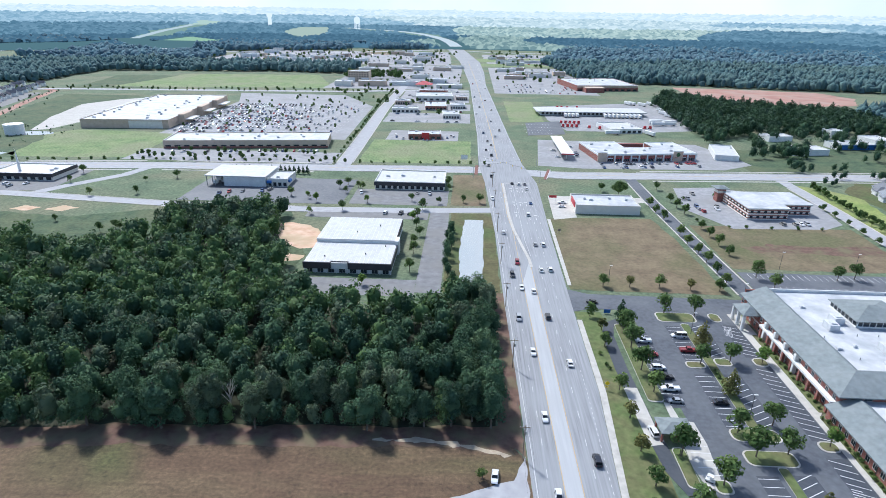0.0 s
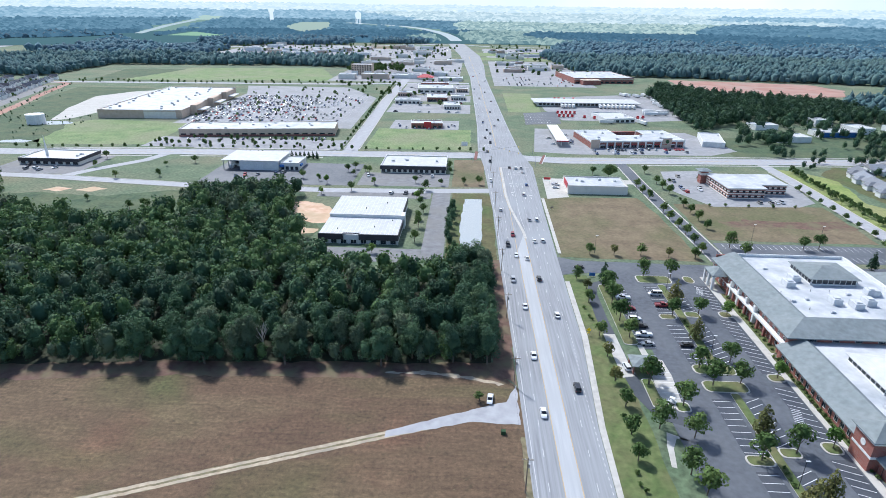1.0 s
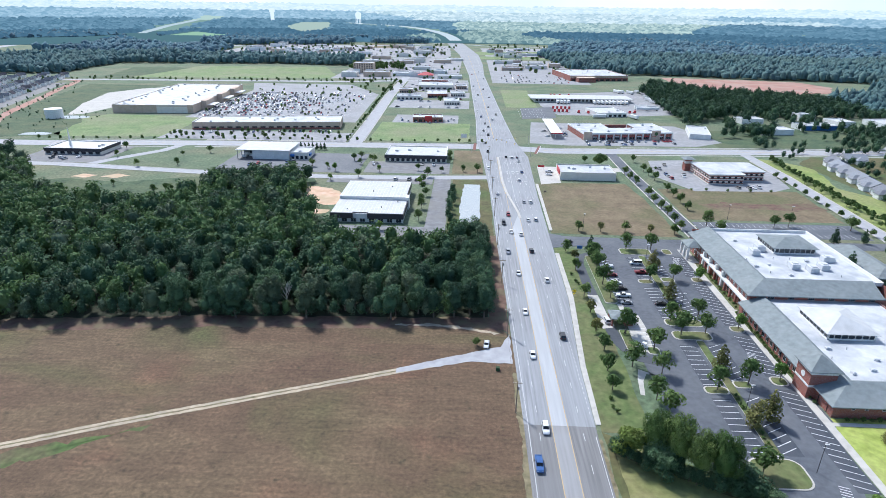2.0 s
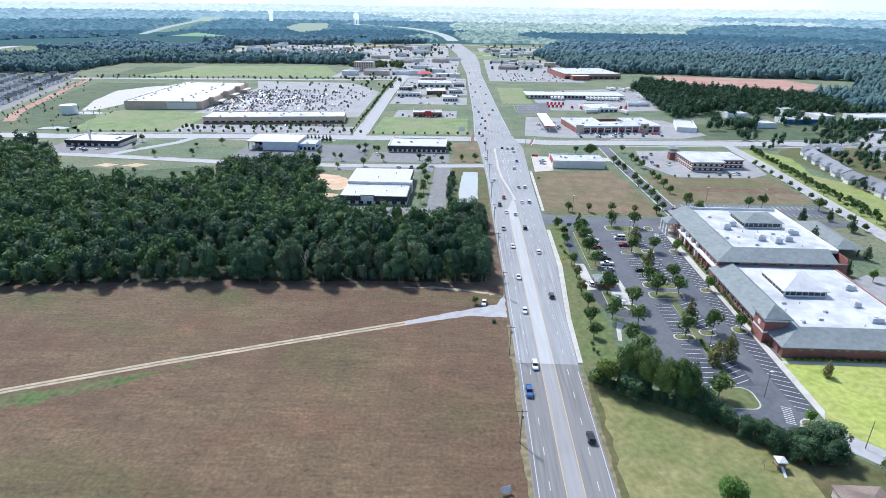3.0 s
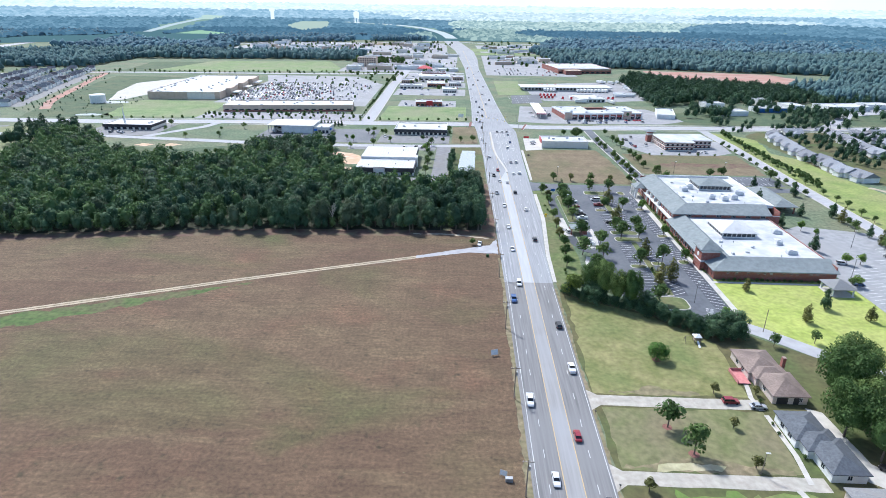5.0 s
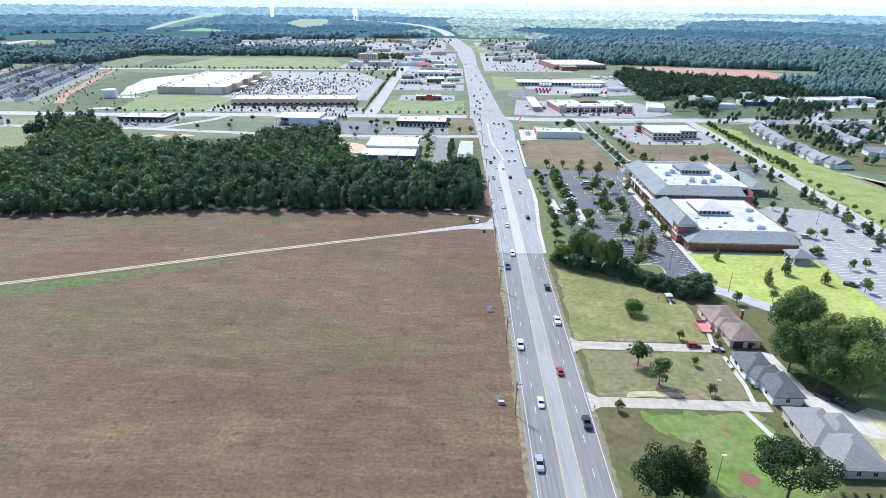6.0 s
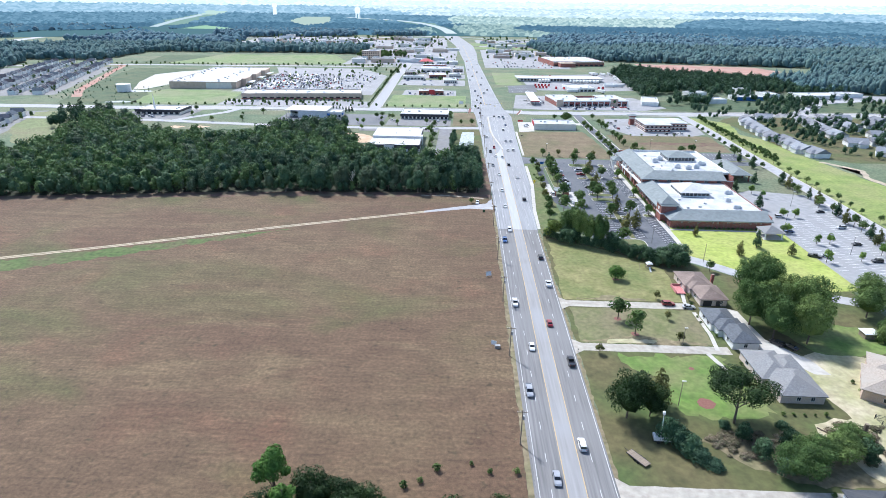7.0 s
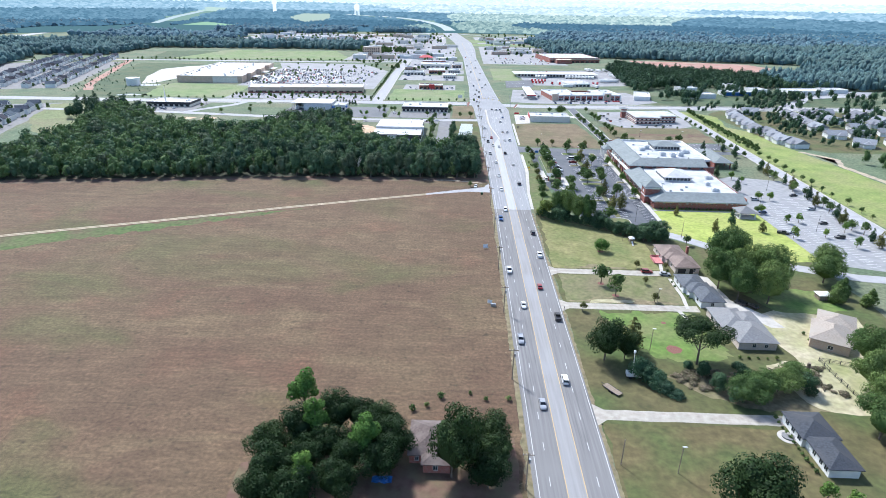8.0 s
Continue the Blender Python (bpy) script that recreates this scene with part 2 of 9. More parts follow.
M = dict(
    # Grass with a little blue haze mixed into its colour.
    ground=material("grassland", (0.072, 0.112, 0.062), (0.13, 0.172, 0.096), 0.06, 0.95, large=0.02, stain=(0.165, 0.165, 0.1), speck=0.35),
    soil=field_mat("mown_field"),
    path=material("sandy_track", (0.36, 0.29, 0.2), (0.5, 0.42, 0.31), 0.6, 0.95, large=0.2, stain=(0.3, 0.26, 0.2)),
    dryfield=material("mown_meadow", (0.13, 0.165, 0.07), (0.2, 0.225, 0.1), 0.1, 0.95, large=0.03, stain=(0.19, 0.18, 0.1), speck=0.3),
    roughgreen=material("rough_field", (0.038, 0.072, 0.036), (0.082, 0.12, 0.056), 0.12, 0.95, large=0.03, stain=(0.1, 0.115, 0.055), speck=0.3),
    thingrass=material("thin_field_grass", (0.055, 0.105, 0.022), (0.1, 0.125, 0.042), 0.25, 0.95, stretch=(0.15, 1, 1), large=0.06, stain=(0.115, 0.085, 0.05), speck=0.3),
    lawn=material("rough_lawn", (0.08, 0.076, 0.03), (0.13, 0.111, 0.048), 0.18, 0.95, large=0.045, stain=(0.062, 0.1, 0.026), bump=0.05, speck=0.22),
    # Lawn colour brightened to paint in the sun falling on it.
    green=material("bright_lawn", (0.25, 0.31, 0.06), (0.38, 0.42, 0.11), 0.12, 0.95, large=0.03, stain=(0.3, 0.31, 0.1), bump=0.04, speck=0.2),
    dry=material("dry_lot_grass", (0.135, 0.1, 0.06), (0.2, 0.155, 0.092), 0.12, 0.95, large=0.025, stain=(0.095, 0.105, 0.04), speck=0.2),
    # Red clay with some distance haze mixed into its colour.
    red=material("red_clay", (0.3, 0.15, 0.115), (0.4, 0.22, 0.17), 0.05, 0.95, large=0.03, stain=(0.36, 0.26, 0.21)),
    sand=material("bare_sand", (0.5, 0.31, 0.2), (0.66, 0.48, 0.35), 0.2, 0.95, large=0.08, stain=(0.45, 0.35, 0.22)),
    bare=material("bare_earth", (0.1, 0.055, 0.04), (0.165, 0.1, 0.072), 0.4, 0.95, large=0.15, stain=(0.15, 0.13, 0.07)),
    road=material("worn_asphalt", (0.2, 0.205, 0.215), (0.315, 0.32, 0.33), 0.7, 0.8, stretch=(2.2, 0.06, 1), large=0.03, stain=(0.29, 0.3, 0.31)),
    turn=material("pale_asphalt", (0.36, 0.37, 0.38), (0.44, 0.445, 0.45), 0.7, 0.8, stretch=(1.5, 0.06, 1), large=0.05, stain=(0.38, 0.385, 0.39)),
    street=material("grey_street", (0.3, 0.3, 0.31), (0.4, 0.4, 0.41), 0.3, 0.85, large=0.04, stain=(0.35, 0.35, 0.36)),
    lot=material("dark_lot_asphalt", (0.062, 0.07, 0.085), (0.098, 0.107, 0.124), 0.6, 0.65, large=0.05, stain=(0.12, 0.127, 0.14), speck=0.12),
    road_south=material("dark_road_asphalt", (0.133, 0.13, 0.129), (0.218, 0.214, 0.212), 0.7, 0.8, stretch=(2.2, 0.06, 1), large=0.03, stain=(0.2, 0.198, 0.197)),
    turn_south=material("grey_turn_asphalt", (0.22, 0.216, 0.213), (0.3, 0.296, 0.292), 0.7, 0.8, stretch=(1.5, 0.06, 1), large=0.05, stain=(0.29, 0.292, 0.3)),
    # Lawn lightened to paint in sun; the olive lawn below is a step darker.
    sunlawn=material("dry_lawn_painted_sun", (0.145, 0.152, 0.05), (0.24, 0.222, 0.095), 0.16, 0.95, large=0.05, stain=(0.13, 0.16, 0.05), bump=0.05, speck=0.22),
    olivelawn=material("olive_lawn", (0.115, 0.132, 0.048), (0.185, 0.185, 0.082), 0.2, 0.95, large=0.05, stain=(0.17, 0.15, 0.085), bump=0.05, speck=0.22),
    verge=material("worn_verge", (0.13, 0.11, 0.06), (0.26, 0.21, 0.13), 0.5, 0.95, large=0.1, stain=(0.17, 0.16, 0.08), speck=0.25),
    # Dry grass and sand, lightened to stand in for a patch of sun.
    straw=material("dry_garden", (0.38, 0.33, 0.22), (0.53, 0.47, 0.33), 0.2, 0.95, large=0.06, stain=(0.26, 0.27, 0.12), speck=0.2),
    agedshingle=material("aged_shingle", (0.085, 0.065, 0.06), (0.14, 0.11, 0.1), 1.5, 0.9, large=0.3, stain=(0.17, 0.14, 0.13), bump=0.02),
    oldlot=material("old_lot_asphalt", (0.24, 0.24, 0.25), (0.34, 0.34, 0.345), 0.3, 0.85, large=0.05, stain=(0.24, 0.24, 0.24)),
    yard=material("yard_asphalt", (0.15, 0.15, 0.155), (0.22, 0.22, 0.225), 0.3, 0.85, large=0.06, stain=(0.19, 0.185, 0.175)),
    garden=material("garden_lawn", (0.08, 0.155, 0.025), (0.14, 0.22, 0.047), 0.2, 0.95, large=0.06, stain=(0.17, 0.18, 0.07), speck=0.2),
    corridor=material("corridor_grass", (0.15, 0.21, 0.05), (0.25, 0.29, 0.085), 0.08, 0.95, large=0.03, stain=(0.24, 0.24, 0.1), speck=0.22),
    meadow=material("meadow_grass", (0.12, 0.185, 0.07), (0.2, 0.255, 0.105), 0.08, 0.95, large=0.02, stain=(0.21, 0.22, 0.125), speck=0.32),
    # Distant crowns, with blue distance haze painted into the base colour.
    woods2=material("distant_woodland_haze", (0.058, 0.115, 0.145), (0.13, 0.2, 0.225), 0.25, 0.95, spread=0.2, island=True, bump=1.6, detail=4),
    rearlot=material("pale_lot_asphalt", (0.23, 0.235, 0.24), (0.32, 0.322, 0.325), 0.3, 0.85, large=0.05, stain=(0.27, 0.27, 0.27)),
    concrete=material("concrete", (0.38, 0.36, 0.325), (0.51, 0.485, 0.44), 0.5, 0.9, large=0.12, stain=(0.5, 0.48, 0.44)),
    drive=material("driveway_concrete", (0.33, 0.3, 0.255), (0.44, 0.405, 0.35), 0.5, 0.9, large=0.15, stain=(0.36, 0.34, 0.29), speck=0.15),
    # Brown lawn, darkened to stand in for cloud shade.
    brownlawn=material("brown_lawn", (0.088, 0.074, 0.03), (0.138, 0.113, 0.05), 0.25, 0.95, large=0.05, stain=(0.07, 0.1, 0.028), bump=0.05, speck=0.25),
    baywhite=plain("bay_paint", (0.78, 0.78, 0.78), 0.6),
    baydark=material("sealed_asphalt", (0.036, 0.044, 0.058), (0.056, 0.065, 0.08), 0.8, 0.65, large=0.08, stain=(0.07, 0.076, 0.088)),
    parkgrass=material("verge_grass", (0.075, 0.115, 0.032), (0.135, 0.16, 0.058), 0.25, 0.95, large=0.07, stain=(0.14, 0.125, 0.06), bump=0.04, speck=0.22),
    white=plain("marking_white", (0.56, 0.56, 0.55), 0.7),
    yellow=plain("marking_yellow", (0.52, 0.38, 0.19), 0.7),
    membrane=material("white_membrane", (0.46, 0.47, 0.48), (0.58, 0.585, 0.59), 0.15, 0.6, large=0.11, stain=(0.34, 0.36, 0.38), speck=0.08),
    shingle=material("grey_shingle", (0.168, 0.196, 0.2), (0.21, 0.236, 0.238), 1.4, 0.85, stretch=(0.4, 0.4, 1), large=0.12, stain=(0.215, 0.24, 0.24), bump=0.02, speck=0.12),
    dshingle=material("dark_shingle", (0.028, 0.034, 0.044), (0.055, 0.063, 0.078), 2.0, 0.85, large=0.2, stain=(0.06, 0.063, 0.07), bump=0.02),
    bshingle=material("brown_shingle", (0.19, 0.145, 0.12), (0.28, 0.215, 0.185), 2.0, 0.9, large=0.2, stain=(0.15, 0.115, 0.1), bump=0.02),
    slate=material("slate_shingle", (0.066, 0.076, 0.092), (0.115, 0.127, 0.142), 1.6, 0.8, large=0.2, stain=(0.09, 0.1, 0.115), bump=0.02, speck=0.15),
    gshingle=material("weathered_shingle", (0.165, 0.17, 0.175), (0.25, 0.25, 0.25), 2.0, 0.9, large=0.2, stain=(0.21, 0.205, 0.2), bump=0.02),
    eshingle=material("terrace_shingle", (0.15, 0.165, 0.19), (0.25, 0.26, 0.28), 2.0, 0.9, large=0.2, stain=(0.2, 0.2, 0.21), spread=0.25),
    tshingle=material("tan_shingle", (0.27, 0.23, 0.19), (0.38, 0.33, 0.28), 2.0, 0.9, large=0.2, stain=(0.33, 0.3, 0.26), bump=0.02),
    hshingle=material("estate_shingle", (0.02, 0.028, 0.046), (0.06, 0.072, 0.102), 1.0, 0.9, spread=0.6),
    brick=brick_mat("red_brick", (0.25, 0.075, 0.055), (0.32, 0.1, 0.075), (0.3, 0.22, 0.19)),
    tanbrick=brick_mat("tan_brick", (0.42, 0.3, 0.23), (0.5, 0.37, 0.29), (0.45, 0.4, 0.35)),
    pinkbrick=brick_mat("pale_brick", (0.5, 0.4, 0.34), (0.6, 0.49, 0.42), (0.6, 0.56, 0.5)),
    stucco=material("tan_stucco", (0.5, 0.38, 0.29), (0.6, 0.47, 0.37), 0.3, 0.9, large=0.05, stain=(0.55, 0.44, 0.34)),
    siding=ribbed("white_siding", (0.7, 0.7, 0.68), (0.8, 0.8, 0.78), 0.2, "Z"),
    cream=material("cream_wall", (0.66, 0.62, 0.55), (0.76, 0.72, 0.65), 0.4, 0.85, large=0.1, stain=(0.7, 0.66, 0.6)),
    metalroof=ribbed("white_metal_roof", (0.46, 0.46, 0.455), (0.56, 0.56, 0.555), 0.6, "X", 0.45),
    metalwall=ribbed("white_metal_wall", (0.62, 0.62, 0.6), (0.74, 0.74, 0.72), 0.4, "X", 0.5),
    navy=ribbed("dark_fascia", (0.025, 0.025, 0.035), (0.045, 0.045, 0.055), 0.4, "X", 0.5),
    trim=plain("white_trim", (0.78, 0.78, 0.76), 0.5),
    glass=plain("window_glass", (0.03, 0.04, 0.05), 0.08),
    dark=plain("dark_metal", (0.03, 0.03, 0.035), 0.5),
    galv=plain("galvanised_metal", (0.45, 0.46, 0.47), 0.45, 0.6),
    unit=plain("roof_unit_metal", (0.6, 0.61, 0.62), 0.5),
    wood=material("weathered_wood", (0.2, 0.16, 0.12), (0.32, 0.26, 0.2), 3, 0.9, stretch=(1, 1, 0.1)),
    bark=material("bark", (0.09, 0.07, 0.055), (0.17, 0.14, 0.11), 4, 0.95, stretch=(1, 1, 0.2)),
    redpaint=plain("red_paint", (0.5, 0.03, 0.04), 0.45),
    deck=material("red_deck", (0.45, 0.16, 0.16), (0.56, 0.24, 0.23), 1, 0.8),
    blue=plain("blue_paint", (0.03, 0.15, 0.45), 0.45),
    sign_yellow=plain("yellow_sign", (0.85, 0.6, 0.02), 0.5),
    mulch=material("red_mulch", (0.16, 0.07, 0.055), (0.24, 0.11, 0.09), 3, 0.95),
    water=plain("pond_water", (0.62, 0.66, 0.7), 0.04, 0.85),
    rubber=plain("tyre_rubber", (0.015, 0.015, 0.016), 0.85),
    carglass=plain("car_glass", (0.015, 0.018, 0.022), 0.06),
    paint=paint_mat("car_paint", [(0.75, 0.75, 0.75), (0.03, 0.03, 0.035), (0.45, 0.46, 0.48), (0.72, 0.72, 0.72), (0.2, 0.21, 0.23), (0.4, 0.03, 0.03), (0.75, 0.75, 0.75), (0.05, 0.09, 0.2), (0.3, 0.28, 0.25), (0.04, 0.04, 0.045)]),
    paint_far=paint_mat("far_car_paint", [(0.75, 0.75, 0.75), (0.03, 0.03, 0.035), (0.5, 0.51, 0.53), (0.75, 0.75, 0.75), (0.2, 0.21, 0.23), (0.4, 0.03, 0.03), (0.78, 0.78, 0.78), (0.05, 0.09, 0.2), (0.6, 0.58, 0.55), (0.04, 0.04, 0.045)], True),
    paint_white=plain("white_car_paint", (0.75, 0.75, 0.75), 0.3, coat=0.6),
    paint_black=plain("black_car_paint", (0.02, 0.02, 0.025), 0.3, coat=0.6),
    paint_red=plain("red_car_paint", (0.26, 0.02, 0.028), 0.3, coat=0.6),
    paint_blue=plain("blue_car_paint", (0.05, 0.12, 0.3), 0.3, coat=0.6),
    paint_silver=plain("silver_car_paint", (0.42, 0.43, 0.45), 0.35, 0.3, coat=0.6),
    oak=material("broadleaf_foliage", (0.078, 0.135, 0.038), (0.14, 0.205, 0.068), 0.5, 0.7, spread=0.3, leaf=0.3),
    wood_edge=material("woodland_foliage", (0.055, 0.112, 0.056), (0.108, 0.172, 0.086), 0.3, 0.7, spread=0.35, leaf=0.2),
    lime=material("bright_foliage", (0.1, 0.19, 0.035), (0.18, 0.28, 0.07), 0.5, 0.7, spread=0.25, leaf=0.35),
    olive=material("turning_foliage", (0.11, 0.12, 0.04), (0.19, 0.19, 0.07), 0.6, 0.75, spread=0.3, leaf=0.3),
    gold=material("yellowing_foliage", (0.2, 0.17, 0.03), (0.3, 0.24, 0.05), 0.6, 0.75, spread=0.2, leaf=0.3),
    pine=material("pine_foliage", (0.036, 0.08, 0.04), (0.075, 0.13, 0.062), 0.5, 0.75, spread=0.3, leaf=0.2),
    # Far crowns: haze is painted in as a bluer, lighter green.
    woods=material("far_woodland_haze", (0.04, 0.088, 0.098), (0.112, 0.178, 0.174), 0.4, 0.95, spread=0.22, island=True, large=0.01, stain=(0.092, 0.142, 0.13), bump=1.4, detail=4),
)
M["deepleaf"] = material("deep_woodland", (0.039, 0.086, 0.049), (0.08, 0.138, 0.074), 0.3, 0.7, spread=0.3, leaf=0.18)
# Dark oak foliage, darkened further to stand in for the grove's dense shade.
M["darkleaf"] = material("dark_evergreen", (0.018, 0.04, 0.013), (0.038, 0.07, 0.022), 0.4, 0.6, spread=0.25, leaf=0.2)
# Leaf litter coloured near black: the shade under the trees is painted in.
M["litter"] = material("leaf_litter_shade", (0.02, 0.024, 0.013), (0.04, 0.042, 0.022), 0.5, 0.95, large=0.15, stain=(0.028, 0.04, 0.016))
M["freshleaf"] = material("fresh_woodland", (0.088, 0.16, 0.055), (0.162, 0.228, 0.09), 0.3, 0.7, spread=0.35, leaf=0.22)
M["pineleaf"] = material("fresh_pine", (0.08, 0.17, 0.035), (0.15, 0.26, 0.06), 0.4, 0.7, spread=0.25, leaf=0.3)
M["yellowleaf"] = material("yellow_green_leaf", (0.14, 0.19, 0.04), (0.22, 0.27, 0.07), 0.4, 0.7, spread=0.2, leaf=0.3)
M["brush"] = material("cut_brush", (0.13, 0.11, 0.08), (0.24, 0.2, 0.14), 0.8, 0.9, spread=0.25, large=0.5, stain=(0.09, 0.12, 0.05), leaf=0.15)
M["paleleaf"] = material("pale_woodland", (0.084, 0.125, 0.072), (0.14, 0.182, 0.106), 0.3, 0.7, spread=0.3, leaf=0.2)


# ---- mesh helpers ----
def mesh_of(name, bm, mat, smooth=False):
    me = bpy.data.meshes.new(name)
    bmesh.ops.recalc_face_normals(bm, faces=bm.faces)
    bm.to_mesh(me)
    bm.free()
    me.materials.append(mat)
    if smooth:
        me.shade_smooth()
    return me


def part(name, bm, mat, parent=None, label="", smooth=False):
    ob = new(name, mesh_of(name, bm, mat, smooth))
    ob.parent = parent
    return tagged(ob, label)


def piece(name, me, parent, m):
    ob = new(name, me)
    ob.parent = parent
    ob.matrix_basis = m
    return ob


def root(name, x, y, z=0.0, turn=0.0, label="", category="", group="", kind=""):
    ob = new(name)
    ob.empty_display_size = 0.5
    ob.matrix_basis = pose(x, y, z, 0, 0, turn)
    return tagged(ob, label, category, group, kind)


def box(bm, x0, x1, y0, y1, z0, z1):
    v = [bm.verts.new(p) for p in ((x0, y0, z0), (x1, y0, z0), (x1, y1, z0), (x0, y1, z0), (x0, y0, z1), (x1, y0, z1), (x1, y1, z1), (x0, y1, z1))]
    for f in ((0, 3, 2, 1), (4, 5, 6, 7), (0, 1, 5, 4), (1, 2, 6, 5), (2, 3, 7, 6), (3, 0, 4, 7)):
        bm.faces.new([v[i] for i in f])
    return bm


def boxes(*bs):
    bm = bmesh.new()
    for b in bs:
        box(bm, *b)
    return bm


def bevelled(bm, w=0.05):
    bmesh.ops.bevel(bm, geom=bm.edges[:], offset=w, segments=1, affect="EDGES")
    return bm


def tube(bm, a, b, r0, r1, n=8):
    a, b = Vector(a), Vector(b)
    d = (b - a).normalized()
    u = d.orthogonal().normalized()
    w = d.cross(u)
    rings = []
    for p, r in ((a, r0), (b, r1)):
        rings.append([bm.verts.new(p + r * (math.cos(k * math.tau / n) * u + math.sin(k * math.tau / n) * w)) for k in range(n)])
    for k in range(n):
        bm.faces.new((rings[0][k], rings[0][(k + 1) % n], rings[1][(k + 1) % n], rings[1][k]))
    bm.faces.new(rings[0][::-1])
    bm.faces.new(rings[1])
    return bm


def tubes(*ts):
    bm = bmesh.new()
    for t in ts:
        tube(bm, *t)
    return bm


def hip(bm, x0, x1, y0, y1, z, h, inset=None, lip=0.22):
    """A hipped roof over a rectangle, with a fascia below its eaves."""
    w, d = x1 - x0, y1 - y0
    s = min(w, d) / 2 if inset is None else inset
    if w >= d:
        ridge = ((x0 + s, (y0 + y1) / 2, z + h), (x1 - s, (y0 + y1) / 2, z + h))
    else:
        ridge = (((x0 + x1) / 2, y0 + s, z + h), ((x0 + x1) / 2, y1 - s, z + h))
    lo = [bm.verts.new(p) for p in ((x0, y0, z - lip), (x1, y0, z - lip), (x1, y1, z - lip), (x0, y1, z - lip))]
    e = [bm.verts.new((v.co.x, v.co.y, z)) for v in lo]
    for i in range(4):
        bm.faces.new((lo[i], lo[(i + 1) % 4], e[(i + 1) % 4], e[i]))
    bm.faces.new(lo[::-1])
    if abs(w - d) < 0.02:
        r = bm.verts.new(((x0 + x1) / 2, (y0 + y1) / 2, z + h))
        for i in range(4):
            bm.faces.new((e[i], e[(i + 1) % 4], r))
        return bm
    r = [bm.verts.new(p) for p in ridge]
    if w >= d:
        for f in ((e[0], e[1], r[1], r[0]), (e[2], e[3], r[0], r[1]), (e[3], e[0], r[0]), (e[1], e[2], r[1])):
            bm.faces.new(f)
    else:
        for f in ((e[1], e[2], r[1], r[0]), (e[3], e[0], r[0], r[1]), (e[0], e[1], r[0]), (e[2], e[3], r[1])):
            bm.faces.new(f)
    return bm


def ragged(pts, step, jitter, seed):
    rnd = random.Random(seed)
    out = []
    for i, p in enumerate(pts):
        q = pts[(i + 1) % len(pts)]
        n = max(1, int(math.dist(p, q) / step))
        for k in range(n):
            f = k / n
            j = 0 if k == 0 else jitter
            out.append((p[0] + f * (q[0] - p[0]) + rnd.uniform(-j, j), p[1] + f * (q[1] - p[1]) + rnd.uniform(-j, j)))
    return out


def patch(name, pts, z, mat, label, step=6.0, jitter=0.0, category="ground", depth=0.0):
    """A sheet of ground cover, road or paving: a closed outline, with skirts down into the ground."""
    bm = bmesh.new()
    pts = ragged(pts, step, jitter, len(name) + len(pts)) if jitter else pts
    top = [bm.verts.new((x, y, z)) for x, y in pts]
    low = [bm.verts.new((x, y, -0.05)) for x, y in pts]
    bm.faces.new(top)
    for i in range(len(pts)):
        bm.faces.new((low[i], low[(i + 1) % len(pts)], top[(i + 1) % len(pts)], top[i]))
    bmesh.ops.triangulate(bm, faces=[f for f in bm.faces if len(f.verts) > 4])
    return tagged(part(name, bm, mat), label, category, kind="structure")


def rect(x0, x1, y0, y1):
    return [(x0, y0), (x1, y0), (x1, y1), (x0, y1)]


def strip(rows):
    """An outline from rows of y, left x, right x."""
    return [(r, y) for y, l, r in rows] + [(l, y) for y, l, r in reversed(rows)]


def band(line, half):
    """An outline that follows a line at a half width."""
    left, right = [], []
    for i, p in enumerate(line):
        a, b = Vector(line[max(i - 1, 0)]), Vector(line[min(i + 1, len(line) - 1)])
        d = (b - a).normalized()
        left.append((p[0] - d.y * half, p[1] + d.x * half))
        right.append((p[0] + d.y * half, p[1] - d.x * half))
    return right + left[::-1]


def numpy_mesh(name, verts, faces, mat):
    """A mesh from arrays; all faces have the same number of corners."""
    me = bpy.data.meshes.new(name)
    n, k = faces.shape
    me.vertices.add(len(verts))
    me.vertices.foreach_set("co", verts.astype(np.float32).ravel())
    me.loops.add(n * k)
    me.loops.foreach_set("vertex_index", faces.astype(np.int32).ravel())
    me.polygons.add(n)
    me.polygons.foreach_set("loop_start", np.arange(0, n * k, k, dtype=np.int32))
    me.polygons.foreach_set("loop_total", np.full(n, k, dtype=np.int32))
    me.update(calc_edges=True)
    me.materials.append(mat)
    return me


# ---- trees ----
def leaf_quads(rng, centres, radii, n, size, squash=0.85, droop=0.0):
    """Leaf sprays over the outsides of rounded lobes: four corners for each."""
    pick = rng.choice(len(centres), n, p=radii ** 2 / np.sum(radii ** 2))
    d = rng.normal(size=(n, 3))
    d[:, 2] += 0.25
    d /= np.linalg.norm(d, axis=1)[:, None]
    pos = centres[pick] + d * (radii[pick] * rng.uniform(0.72, 1.06, n))[:, None] * np.array((1, 1, squash))
    nrm = d + rng.normal(size=(n, 3)) * 0.3
    nrm[:, 2] += 0.15
    nrm /= np.linalg.norm(nrm, axis=1)[:, None]
    u = np.cross(nrm, rng.normal(size=(n, 3)))
    u /= np.linalg.norm(u, axis=1)[:, None]
    w = np.cross(nrm, u)
    s = (size * rng.uniform(0.6, 1.3, n))[:, None]
    q = np.stack((pos - u * s - nrm * s * 0.2, pos - w * s * 0.6 + nrm * s * 0.15, pos + u * s - nrm * s * 0.25, pos + w * s * 0.7), axis=1)
    return q.reshape(-1, 3)


